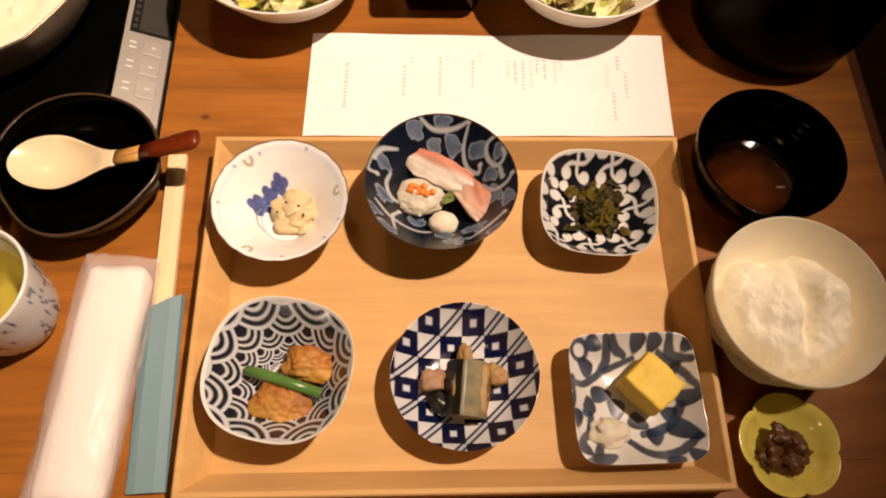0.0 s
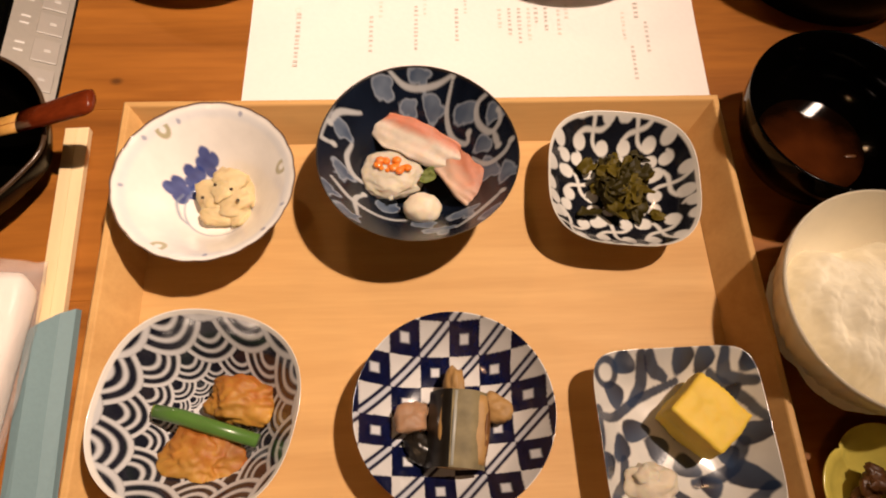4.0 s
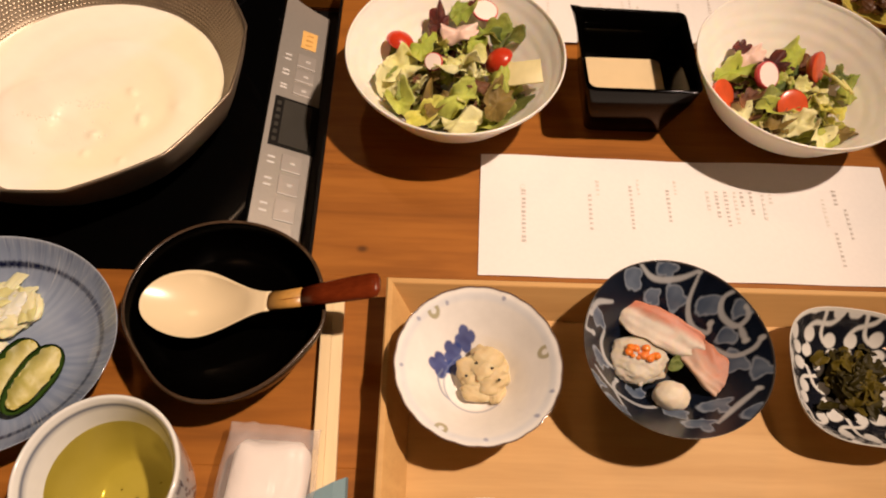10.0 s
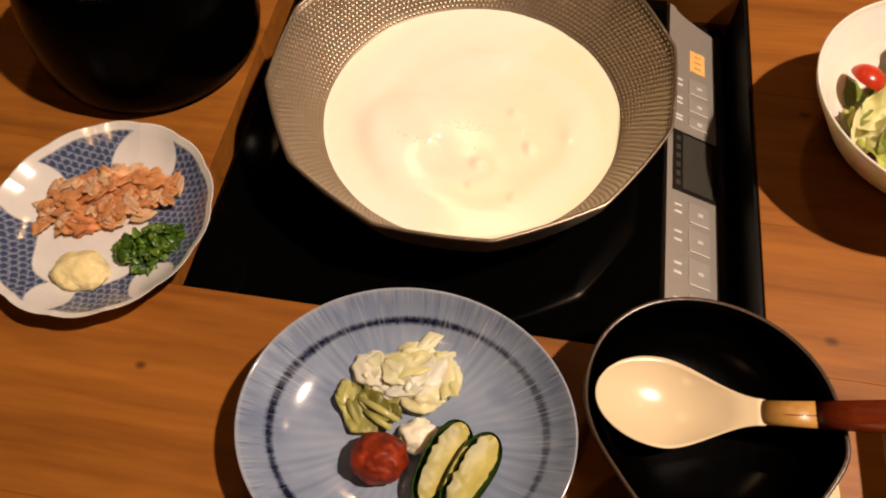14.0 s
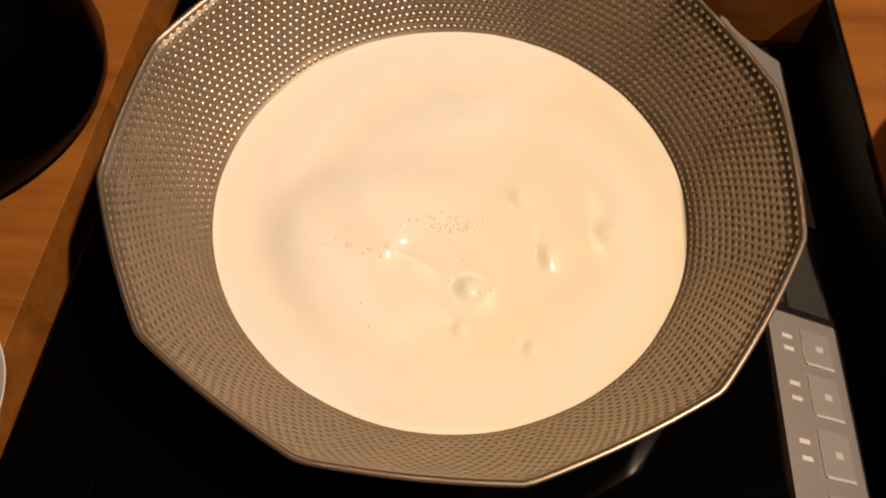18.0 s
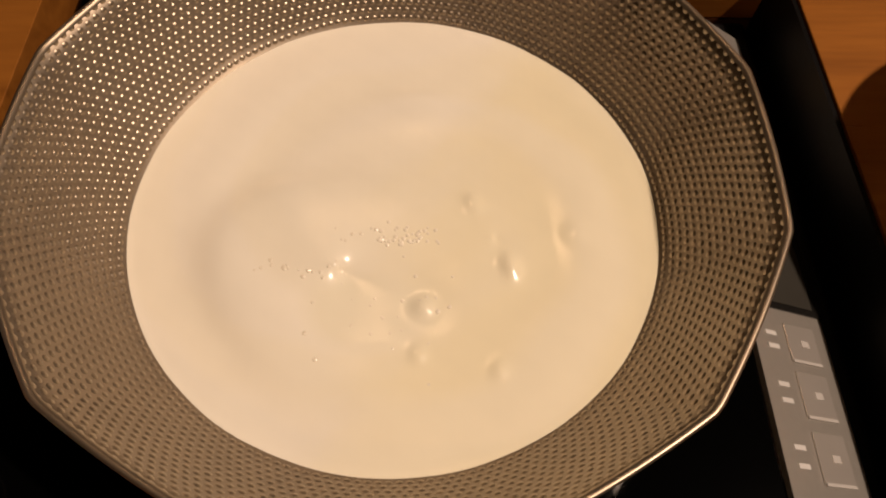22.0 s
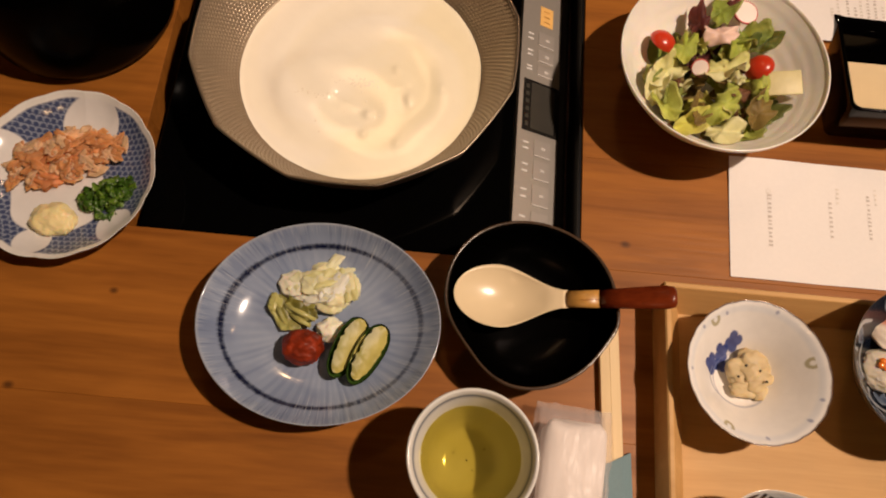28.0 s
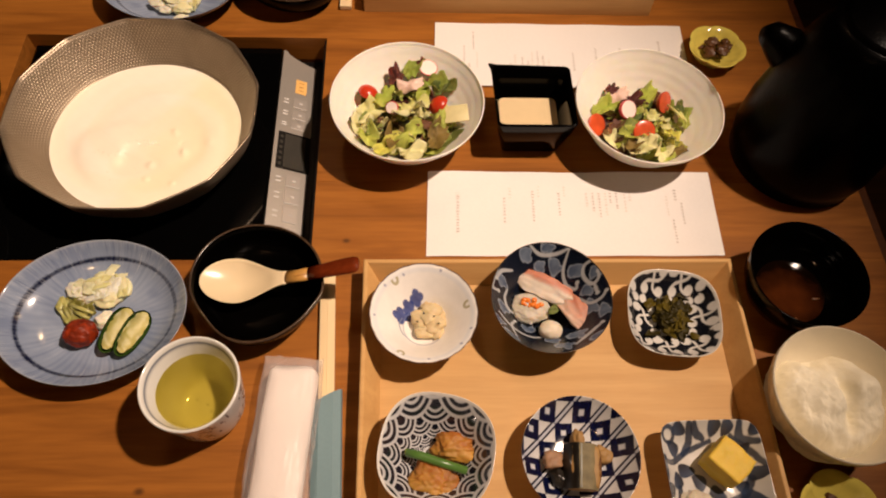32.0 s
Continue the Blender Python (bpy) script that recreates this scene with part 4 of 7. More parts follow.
# ---------------------------------------------------------------- six small dishes
def flower_dish():
    def inside(x, y, s, th):
        c = noisy((0.80, 0.77, 0.73), x, y, 130, 0.03, 1)
        c = mixed(c, (0.60, 0.63, 0.68), 0.45 * soft(np.abs(s - 0.90) - 0.035, 0.02))
        # three blue blossoms of four lobes each, on a grey stem
        for cx, cy, r, turn in ((-0.0060, 0.0235, 0.0034, 20), (-0.0128, 0.0160, 0.0034, 50), (-0.0205, 0.0075, 0.0038, 5), (-0.0120, 0.0080, 0.0026, 30)):
            d = np.hypot(x - cx, y - cy) - 0.9 * r
            for k in range(4):
                a = radians(turn + 90 * k)
                d = np.minimum(d, np.hypot(x - cx - 0.95 * r * math.cos(a), y - cy - 0.95 * r * math.sin(a)) - 0.92 * r)
            c = mixed(c, mixed((0.010, 0.025, 0.17), (0.05, 0.08, 0.27), 0.4 + 0.6 * waves(x, y, 420, 4)), 0.94 * soft(d + 0.0002 * waves(x, y, 900, 4)))
        c = mixed(c, (0.20, 0.24, 0.34), 0.8 * soft(brush(x, y, ((-19, 6), (-21.5, 0), (-19, -8), (-15, -12)), 0.0007)))
        ring = np.abs(np.hypot(x - 0.0005, y + 0.001) - 0.0185) - 0.0005
        c = mixed(c, (0.20, 0.25, 0.38), 0.7 * soft(ring) * (0.6 + 0.4 * np.cos(th - 4)))
        for px, py, a in ((-0.0255, 0.0325, 128), (0.0385, 0.0095, 14), (-0.020, -0.036, 240)):
            ca, sa = math.cos(radians(a)), math.sin(radians(a))
            u, v = (x - px) * ca + (y - py) * sa, -(x - px) * sa + (y - py) * ca
            d = np.where(u < 0.0012, np.abs(np.hypot(u, v) - 0.0027) - 0.0011, 1)
            c = mixed(c, (0.33, 0.29, 0.13), 0.8 * soft(d))
        for a, far in ((69, 0.0435), (115, 0.0415), (142, 0.043), (182, 0.0425), (318, 0.0425), (275, 0.042), (340, 0.043)):
            d = np.hypot(x - far * math.cos(radians(a)), y - far * math.sin(radians(a))) - 0.0012 + 0.0003 * waves(x, y, 800, 3)
            c = mixed(c, (0.24, 0.26, 0.38), 0.75 * soft(d))
        return mixed(c, (0.10, 0.050, 0.030), np.clip((s - 0.976) / 0.008, 0, 1) * 0.97)

    me = dish_mesh("flower_dish", scalloped(0.0472, 22, 0.010), [(0, 0.006), (0.32, 0.0065), (0.42, 0.0095), (0.70, 0.026), (0.90, 0.0365), (1.0, 0.0395)], [(0, 0.002), (0.40, 0.002), (0.42, 0.0), (0.45, 0.0), (0.47, 0.005), (0.75, 0.024), (0.93, 0.0355), (1.0, 0.0392)], GLAZE, inside, lambda th, z, s: mixed((0.62, 0.60, 0.58), (0.10, 0.05, 0.03), np.clip((s - 0.985) / 0.01, 0, 1)), blend=True)
    whole("flower_dish", me, GLAZE, (-0.1140, 0.2920, TZ), "white scalloped dish with painted blue flower and brown rim", "dish", "small dishes on the tray")


flower_dish()


def navy_bowl():
    # vines and leaves of the glaze, in mm from the bowl's middle
    vines = (((-14.8, 51), (-4.8, 46), (10.5, 45.7), (21.2, 47.8)), ((21.2, 47.8), (17.5, 34.4), (20.6, 23.4), (28.1, 17.9), (29.4, 22.3)), ((43.1, 35.3), (34.4, 33), (34.1, 25.1), (40.4, 17.1), (45, 19.7), (44.7, 25.5)), ((42.2, 15.8), (44, 7.9)), ((30.9, 9.1), (38.4, 1.4), (46.1, 2.1), (50.1, 6.8)), ((-43.1, 31.7), (-48.2, 20), (-50.9, 9.9), (-44.7, 9.5)), ((-30.6, 31), (-41.2, 26.8), (-46.4, 19.2)), ((-35.7, 14.6), (-38.4, 5.8), (-34.3, -2.7), (-21.7, -5.3)), ((-45.3, -10.9), (-34, -21.5), (-15.6, -27.9), (3.9, -22.7)), ((18.7, -40.9), (32.7, -29.9), (43.4, -22.1)), ((-31.9, -32.1), (-33.8, -19.4), (-29.5, -12.6)))
    leaves = ((2.5, 50, 6.5, 3.2, 0), (-18, 45, 6, 5, 30), (-4, 39, 5.2, 3.6, 20), (9.7, 38, 4.6, 7.5, 25), (27.4, 32, 6.2, 4.8, 10), (42, 25.5, 3.4, 5, 0), (36.4, 13.5, 4, 4.8, -30), (-41, 20, 4, 5.5, 15), (-17, -15, 6.2, 5.6, 45), (-41, -3, 3.6, 7, 25), (2.5, -30, 6.5, 4.6, -10), (38, -2, 5, 8, -20), (47, -10, 3.4, 7, -15), (24, -27, 8, 3.4, 15), (-37, -34, 8, 3, -40), (10, -40, 8, 3.2, 5), (-47, -20, 3, 6, 25), (36, -36, 6, 3, 40))

    def inside(x, y, s, th):
        c = noisy((0.0045, 0.0075, 0.016), x, y, 220, 0.35, 2)
        for cx, cy, a, b, turn in leaves:
            d = np.minimum(leaf_blot(x, y, cx / 1000, cy / 1000, a / 1000, b / 1000, turn), leaf_blot(x, y, cx / 1000 + 0.0022, cy / 1000 - 0.0018, 0.62 * a / 1000, 0.8 * b / 1000, turn + 70)) + 0.0005 * waves(x, y, 600, 3)
            c = mixed(c, mixed((0.060, 0.085, 0.135), (0.14, 0.175, 0.235), 0.5 + 0.7 * waves(x - cx / 900, y, 260, 8)), 0.93 * soft(d))
            c = mixed(c, (0.30, 0.34, 0.40), 0.75 * soft(np.abs(d) - 0.00035, 0.0003))
        for k, v in enumerate(vines):
            c = mixed(c, (0.43, 0.44, 0.45), 0.95 * soft(brush(x, y, v, 0.00135)))
            ex, ey = v[-1]
            c = mixed(c, (0.46, 0.47, 0.47), 0.9 * soft(np.hypot(x - ex / 1000, y - ey / 1000) - 0.0016))
        return mixed(c, (0.035, 0.026, 0.020), np.clip((s - 0.98) / 0.012, 0, 1))

    me = dish_mesh("navy_bowl", lambda th: 0.0530 * (1 + 0.008 * np.cos(3 * th + 1)), [(0, 0.0065), (0.30, 0.0075), (0.55, 0.0165), (0.85, 0.036), (1.0, 0.0465)], [(0, 0.002), (0.42, 0.002), (0.43, 0), (0.47, 0), (0.49, 0.004), (0.66, 0.013), (0.90, 0.0345), (1.0, 0.0460)], MATT_GLAZE, inside, lambda th, z, s: mixed(mixed((0.020, 0.028, 0.05), (0.22, 0.19, 0.13), np.clip((z - 0.034) / 0.006, 0, 1)), (0.26, 0.27, 0.28), 0.8 * (np.sin(th * 9 + 40 * np.sin(z * 90)) > 0.55)), nt=600, nr=120)
    whole("arabesque_bowl", me, MATT_GLAZE, (-0.0030, 0.3030, TZ), "navy bowl with grey arabesque vines and leaves", "bowl", "small dishes on the tray")


navy_bowl()


def swirl_bowl():
    def inside(x, y, s, th):
        d = np.full(x.shape, 1.0)

        def placed(cx, cy, turn, pts):
            c, k = math.cos(radians(turn)), math.sin(radians(turn))
            return [(cx + u * c - v * k, cy + u * k + v * c) for u, v in pts]

        for i in range(-3, 4):
            for j in range(-2, 3):
                cx, cy = 4.8 + 25.6 * i + 6.8 * j, 4.7 + 1.0 * i + 31.0 * j
                for k in range(4):
                    turn = 24 + 90 * k + 10 * ((i + 2 * j) % 3)
                    arm = placed(cx, cy, turn, ((0, 0), (4.4, -2.3), (8.8, -2.4)))
                    (hx, hy), = placed(cx, cy, turn, ((9.9, 1.0),))
                    d = np.minimum(d, brush(x, y, arm, 0.0011, 7, 0.9))
                    d = np.minimum(d, np.hypot((x - hx / 1000) * 1.04, y - hy / 1000) - 0.0040)
                # single commas in the gaps between the wheels
                for du, dv, turn in ((12.8 + 3.4, 0.5 + 15.5, 200), (12.8 + 3.4, 0.5 + 6.5, 20), (3.4 - 5, 15.5, 110)):
                    gx, gy = cx + du, cy + dv
                    d = np.minimum(d, np.hypot(x - gx / 1000, y - gy / 1000) - 0.0036)
                    d = np.minimum(d, brush(x, y, placed(gx, gy, turn, ((-1.5, -2.4), (1.5, -2.8), (4.2, -1.6))), 0.0009, 6, 0.6))
        c = mixed(noisy((0.008, 0.009, 0.014), x, y, 200, 0.3, 6), (0.66, 0.64, 0.60), soft(d))
        return mixed(c, (0.70, 0.67, 0.61), np.clip((s - 0.955) / 0.010, 0, 1))

    me = dish_mesh("swirl_bowl", squarish(0.0420, 3.0), [(0, 0.005), (0.45, 0.006), (0.75, 0.013), (0.95, 0.0255), (1.0, 0.0285)], [(0, 0.002), (0.45, 0.002), (0.47, 0), (0.52, 0), (0.54, 0.004), (0.80, 0.012), (0.97, 0.025), (1.0, 0.0280)], GLAZE, inside, lambda th, z, s: np.broadcast_to((0.60, 0.58, 0.54), (*th.shape, 3)), nt=600, nr=120)
    whole("swirl_bowl", me, GLAZE, (0.1105, 0.2950, TZ), "small rounded square bowl with white swirls on black", "bowl", "small dishes on the tray", turn=-6)


swirl_bowl()


def wave_bowl():
    n = 8

    def inside(x, y, s, th):
        r = np.hypot(x, y) + 1e-6
        u, v = (th - 0.19 + 0.05 * np.sin(2 * th)) * n / (2 * np.pi), 0.9 * n / (2 * np.pi) * np.log(0.0475 / r)
        dist = np.full(x.shape, 9.0)
        found = np.zeros(x.shape, bool)
        for i in range(-1, 12):
            sh = 0.5 * (i % 2)
            k = np.floor(u - sh) + 0.5 + sh
            d = np.hypot(u - k, v - (i - 0.4) * 0.25) * 2
            hit = (d < 1.0) & ~found
            dist = np.where(hit, d, dist)
            found |= hit
        f = np.clip(0.5 + np.minimum.reduce([np.abs(dist - 0.41) - 0.05, np.abs(dist - 0.655) - 0.05, np.abs(dist - 0.935) - 0.065]) / -0.05, 0, 1)
        f = np.where(r < 0.0125, 1, f)
        c = mixed((0.010, 0.011, 0.020), (0.56, 0.56, 0.57), f)
        return mixed(c, (0.72, 0.69, 0.64), np.clip((s - 0.955) / 0.01, 0, 1))

    me = dish_mesh("wave_bowl", squarish(0.0452, 2.5), [(0, 0.006), (0.35, 0.0075), (0.62, 0.019), (0.90, 0.0385), (1.0, 0.0445)], [(0, 0.002), (0.40, 0.002), (0.42, 0), (0.46, 0), (0.48, 0.004), (0.68, 0.0165), (0.94, 0.038), (1.0, 0.0440)], GLAZE, inside, lambda th, z, s: np.broadcast_to((0.66, 0.64, 0.60), (*th.shape, 3)), nt=560, nr=110)
    whole("wave_bowl", me, GLAZE, (-0.1055, 0.1730, TZ), "white rounded bowl with navy overlapping wave scales", "bowl", "small dishes on the tray", turn=-12)


wave_bowl()


def check_plate():
    cell = 0.0142

    def inside(x, y, s, th):
        u, v = (x + 0.00767) / 0.0150 + 0.5, (y + 0.00638) / 0.0145 + 0.5
        i, j = np.floor(u), np.floor(v)
        fu, fv = u - i - 0.5, v - j - 0.5
        dark = ((i + j) % 2) == 0
        inner = np.maximum(np.abs(fu), np.abs(fv)) * cell
        c_dark = mixed(noisy((0.0035, 0.0055, 0.030), x, y, 500, 0.5, 3), (0.62, 0.63, 0.66), soft(inner - 0.0020))
        line = np.abs((fu - fv) * cell * 0.7071)
        c_white = mixed((0.62, 0.61, 0.60), (0.50, 0.52, 0.58), 0.8 * soft(line - 0.0017, 0.0003))
        c_white = mixed(c_white, (0.004, 0.006, 0.032), soft(np.abs(line - 0.0017) - 0.00075, 0.0003))
        c = np.where(dark[..., None], c_dark, c_white)
        return c * (1 + 0.05 * waves(x, y, 150, 7))[..., None]

    me = dish_mesh("check_plate", round_outline(0.0478), [(0, 0.006), (0.45, 0.0065), (0.68, 0.011), (0.90, 0.023), (1.0, 0.0300)], [(0, 0.002), (0.50, 0.002), (0.52, 0), (0.56, 0), (0.58, 0.003), (0.78, 0.011), (0.96, 0.0245), (1.0, 0.0295)], GLAZE, inside, lambda th, z, s: np.broadcast_to((0.58, 0.57, 0.58), (*th.shape, 3)), nt=560, nr=110)
    whole("check_plate", me, GLAZE, (0.0105, 0.1710, TZ), "white plate with navy checks and double diagonal stripes", "plate", "small dishes on the tray")


check_plate()


def brush_plate():
    # brush strokes and dabs of the glaze, in mm from the plate's middle
    strokes = (((-3.9, -26.8), (4.6, -34.3), (14.2, -36.5), (26.6, -33.6), (37.9, -25.4)), ((5.9, -21.9), (16, -20), (25.5, -15.3), (31.9, -3.7)), ((-45, 12.5), (-31.7, 11.2), (-15.6, 20.4), (4.2, 28)), ((-15.2, 40), (-13.4, 28.1), (-18.9, 19)), ((-11, 40), (-8, 34), (-1.8, 30)), ((27.8, 40), (29.5, 29), (39.6, 24.1)), ((21.9, 31), (32.2, 21.2), (41, 5)), ((-40.7, 13.7), (-42.7, -1), (-46, -6)), ((-28, -9), (-31, -20), (-38, -26)), ((-24, -28), (-30, -38), (-40, -42)))
    dabs = ((13.8, -23.5, 4.4, 5.2, 20), (31.3, -20.6, 8, 5.6, -35), (37, 0, 6.4, 5, 10), (-40, -11, 4.8, 5.8, 30), (-28, 23, 4.4, 6.4, 25), (-19, 5, 6, 5.2, 0), (-9, -4, 4.6, 6.6, 20), (4, -14, 5.6, 5, -30), (18.3, 37, 4.2, 5.6, 0), (7, 38, 4.4, 6, 10), (-23, 36.5, 5, 4.4, -20), (30, 19.5, 5.4, 3.6, 45), (-24, -38, 6.8, 4, 15), (35, -38, 4.4, 4.8, 0), (20, -41, 5.6, 3.6, 20), (-36, -31, 5, 4, -40), (-28.6, -4, 4, 6.4, -20), (24.8, -9, 4, 5, 30), (40, 34, 4, 5, -10))

    def inside(x, y, s, th):
        c = noisy((0.66, 0.64, 0.60), x, y, 120, 0.05, 3)
        ink, wash = np.array((0.0045, 0.008, 0.026)), np.array((0.040, 0.064, 0.12))
        tone = 0.5 + 0.5 * np.clip(0.9 * waves(x, y, 190, 4) + 0.35 * waves(x, y, 700, 6), -1, 1)
        for k, v in enumerate(strokes):
            d = brush(x, y, v, (0.0030, 0.0033, 0.0025, 0.0033)[k % 4], 10, 0.7) + 0.0003 * waves(x, y, 800, k)
            c = mixed(c, mixed(wash, ink, 0.25 + 0.7 * tone), 0.93 * soft(d, 0.0005))
        d = np.abs(np.hypot(x + 0.0335, y - 0.0325) - 0.0058) - 0.0017
        c = mixed(c, mixed(wash, ink, tone), 0.93 * soft(d, 0.0005))
        for k, (cx, cy, a, b, turn) in enumerate(dabs):
            d = leaf_blot(x, y, cx / 1000, cy / 1000, 1.28 * a / 1000, 1.28 * b / 1000, turn) + 0.0003 * waves(x, y, 700, k)
            shade = np.clip(0.5 + ((x - cx / 1000) * math.cos(k) + (y - cy / 1000) * math.sin(k)) / (0.0016 * max(a, b)), 0, 1)
            c = mixed(c, mixed(ink, wash, 0.85 * shade), 0.95 * soft(d, 0.0005))
        return c

    me = dish_mesh("brush_plate", squarish(0.0420, 6.5), [(0, 0.0048), (0.35, 0.0056), (0.55, 0.0068), (0.66, 0.0085), (0.84, 0.016), (1.0, 0.0245)], [(0, 0.002), (0.5, 0.002), (0.52, 0), (0.57, 0), (0.59, 0.003), (0.80, 0.0105), (0.97, 0.0215), (1.0, 0.0240)], GLAZE, inside, lambda th, z, s: np.broadcast_to((0.56, 0.55, 0.55), (*th.shape, 3)), nt=600, nr=120)
    whole("brush_plate", me, GLAZE, (0.1215, 0.1565, TZ), "square white plate with blue brushed vines and leaves", "plate", "small dishes on the tray", turn=1)


brush_plate()


# ---------------------------------------------------------------- plain round ware
def salad_bowl(x, y, turn, size):
    prof = []
    for k in range(40):
        t = k / 39
        r = 0.030 + 0.0475 * t ** 0.80
        z = 0.008 + 0.0445 * t ** 1.25 + 0.0
        rip = 0.00007 * math.sin(t * 40) if 0.15 < t < 0.9 else 0
        prof.append((r + rip, z - rip))
    inner = [(0.0, 0.006), (0.024, 0.0062)] + prof
    outer = [(0.0785, 0.0548), (0.0792, 0.0540), (0.0780, 0.0500), (0.060, 0.022), (0.040, 0.007), (0.034, 0.0045), (0.034, 0.0), (0.031, 0.0), (0.0305, 0.003), (0.0, 0.003)]
    bm = lathe([(r * size, z) for r, z in inner + [(0.0778, 0.0545)] + outer], 112)
    return whole("salad_bowl", bm, WHITEBOWL, (x, y, 0), "wide white ceramic salad bowl with throwing rings", "bowl", "salad bowls", turn)


SALAD_A, SALAD_B = (-0.1280, 0.5225), (0.1205, 0.5190)
salad_bowl(*SALAD_A, 0, 0.988)
salad_bowl(*SALAD_B, 40, 0.965)


def cut_tomato(parent, at, turn, r=0.013):
    """Half a cherry tomato: a skin dome and a wet cut face."""
    m = Matrix.Translation(at) @ Euler([radians(a) for a in turn]).to_matrix().to_4x4()
    o = new("tomato_half")
    o.parent, o.matrix_basis = parent, m
    prof = [(0.0, -r * 0.72)] + [(r * math.cos(a), r * 0.72 * math.sin(a)) for a in (radians(-75 + 12.5 * k) for k in range(7))]
    part("skin", lathe(prof, 28), TOMATO, o)
    part("cut_face", lathe([(0.0, 0.0009), (r * 0.5, 0.0004), (r * 0.86, 0.0006), (r * 0.99, -0.0002)], 28), TOMATO_CUT, o)


def radish_slice(parent, at, turn, r=0.009, th=0.0022):
    m = Matrix.Translation(at) @ Euler([radians(a) for a in turn]).to_matrix().to_4x4()
    o = new("radish_slice")
    o.parent, o.matrix_basis = parent, m
    part("flesh", lathe([(0.0, 0.0), (r * 0.93, 0.0), (r * 0.95, th / 2), (r * 0.93, th), (0.0, th)], 26), RADISH, o, flat=True)
    part("skin", lathe([(r * 0.93, -0.0001), (r, 0.0), (r * 1.02, th / 2), (r, th), (r * 0.93, th + 0.0001)], 26), RADISH_SKIN, o)


def settle(bm, m):
    """Lay a piece into a salad bowl: placed by m, then pressed in where it would break through the bowl's wall."""
    for v in bm.verts:
        p = m @ v.co
        q = math.hypot(p.x, p.y)
        if q > 0.066:
            p.x, p.y = p.x * 0.066 / q, p.y * 0.066 / q
            q = 0.066
        low = 0.0020 + 0.0445 * max(0.0, (q - 0.030) / 0.0475) ** 1.56 + (0.0005 if q > 0.03 else 0)
        p.z = max(p.z, low)
        v.co = p
    return bm


LEAVES = {"pale": LETTUCE_PALE, "yellow": LETTUCE, "green": LEAF_GREEN, "dark": LEAF_DARK, "red": LEAF_RED, "brown": LEAF_BROWN}


def salad(centre, seed, tomatoes, slices, spread, top, shift, leaves, extra):
    rr = random.Random(seed)
    s = thing("green_salad", (*centre, 0.0075), "mixed leaf salad with tomato halves and radish slices", "salad", "salads")
    for k in range(44):
        a, q = rr.uniform(0, 6.283), spread * math.sqrt(rr.random())
        x, y = q * math.cos(a) + shift[0], q * math.sin(a) + shift[1]
        kind = rr.choices(("brown", "dark", "red", "green", "yellow", "pale"), (5, 4, 4, 7, 7, 4))[0]
        z = 0.003 + top * (1 - 0.55 * (q / spread) ** 2) * (0.15 + 0.62 * k / 44)
        big = rr.uniform(0.8, 1.15)
        bm = leaf(0.027 * big, 0.020 * big, seed * 100 + k, rr.uniform(0.10, 0.2), rr.uniform(-0.2, 0.25))
        part("leaf", settle(bm, pose(x, y, z, rr.uniform(-34, 34), rr.uniform(-34, 34), rr.uniform(0, 360))), LEAVES[kind], s)
    for k, (kind, x, y, z, turn, big) in enumerate(leaves):
        bm = leaf(0.029 * big, 0.017 * big, seed * 900 + k, 0.34, rr.uniform(-0.5, 0.6))
        part("leaf", settle(bm, pose(x - centre[0], y - centre[1], z, rr.uniform(-20, 20), rr.uniform(-20, 20), turn)), LEAVES[kind], s)
    for k in range(60):
        a, q = rr.uniform(0, 6.283), 0.95 * spread * math.sqrt(rr.random())
        x, y = q * math.cos(a) + shift[0], q * math.sin(a) + shift[1]
        bm = leaf(rr.uniform(0.009, 0.017), rr.uniform(0.005, 0.010), seed * 70 + k, 0.3, rr.uniform(-0.5, 0.7), seg=26, rings=5)
        part("leaf", settle(bm, pose(x, y, 0.004 + top * (1 - 0.5 * (q / spread) ** 2) * rr.uniform(0.75, 1.02), rr.uniform(-45, 45), rr.uniform(-45, 45), rr.uniform(0, 360))), LEAVES[("brown", "pale", "green", "red", "green", "yellow", "pale")[k % 7]], s)
    for x, y, z, turn, r in tomatoes:
        cut_tomato(s, (x - centre[0], y - centre[1], z), turn, r)
    for x, y, z, turn, r, th in slices:
        radish_slice(s, (x - centre[0], y - centre[1], z), turn, r, th)
    for kind, x, y, z, turn in extra:
        at = pose(x - centre[0], y - centre[1], z, *turn)
        if kind == "ham":
            part("ham_slice", settle(leaf(0.028, 0.017, 5, 0.2, -0.25, 0.0014), at), HAM, s, "folded pale pink slice")
        elif kind == "cheese":
            part("crisp_slice", box(-0.0125, 0.0125, -0.0095, 0.0095, 0, 0.0015, 0.0006), CHEESE, s, "pale square crisp slice", at=at)
        elif kind == "stem":
            part("white_stem", tube([(-0.012, 0, 0), (0, 0.001, 0.002), (0.013, 0, 0)], [0.0012, 0.0016, 0.0012]), LETTUCE_PALE, s, at=at)


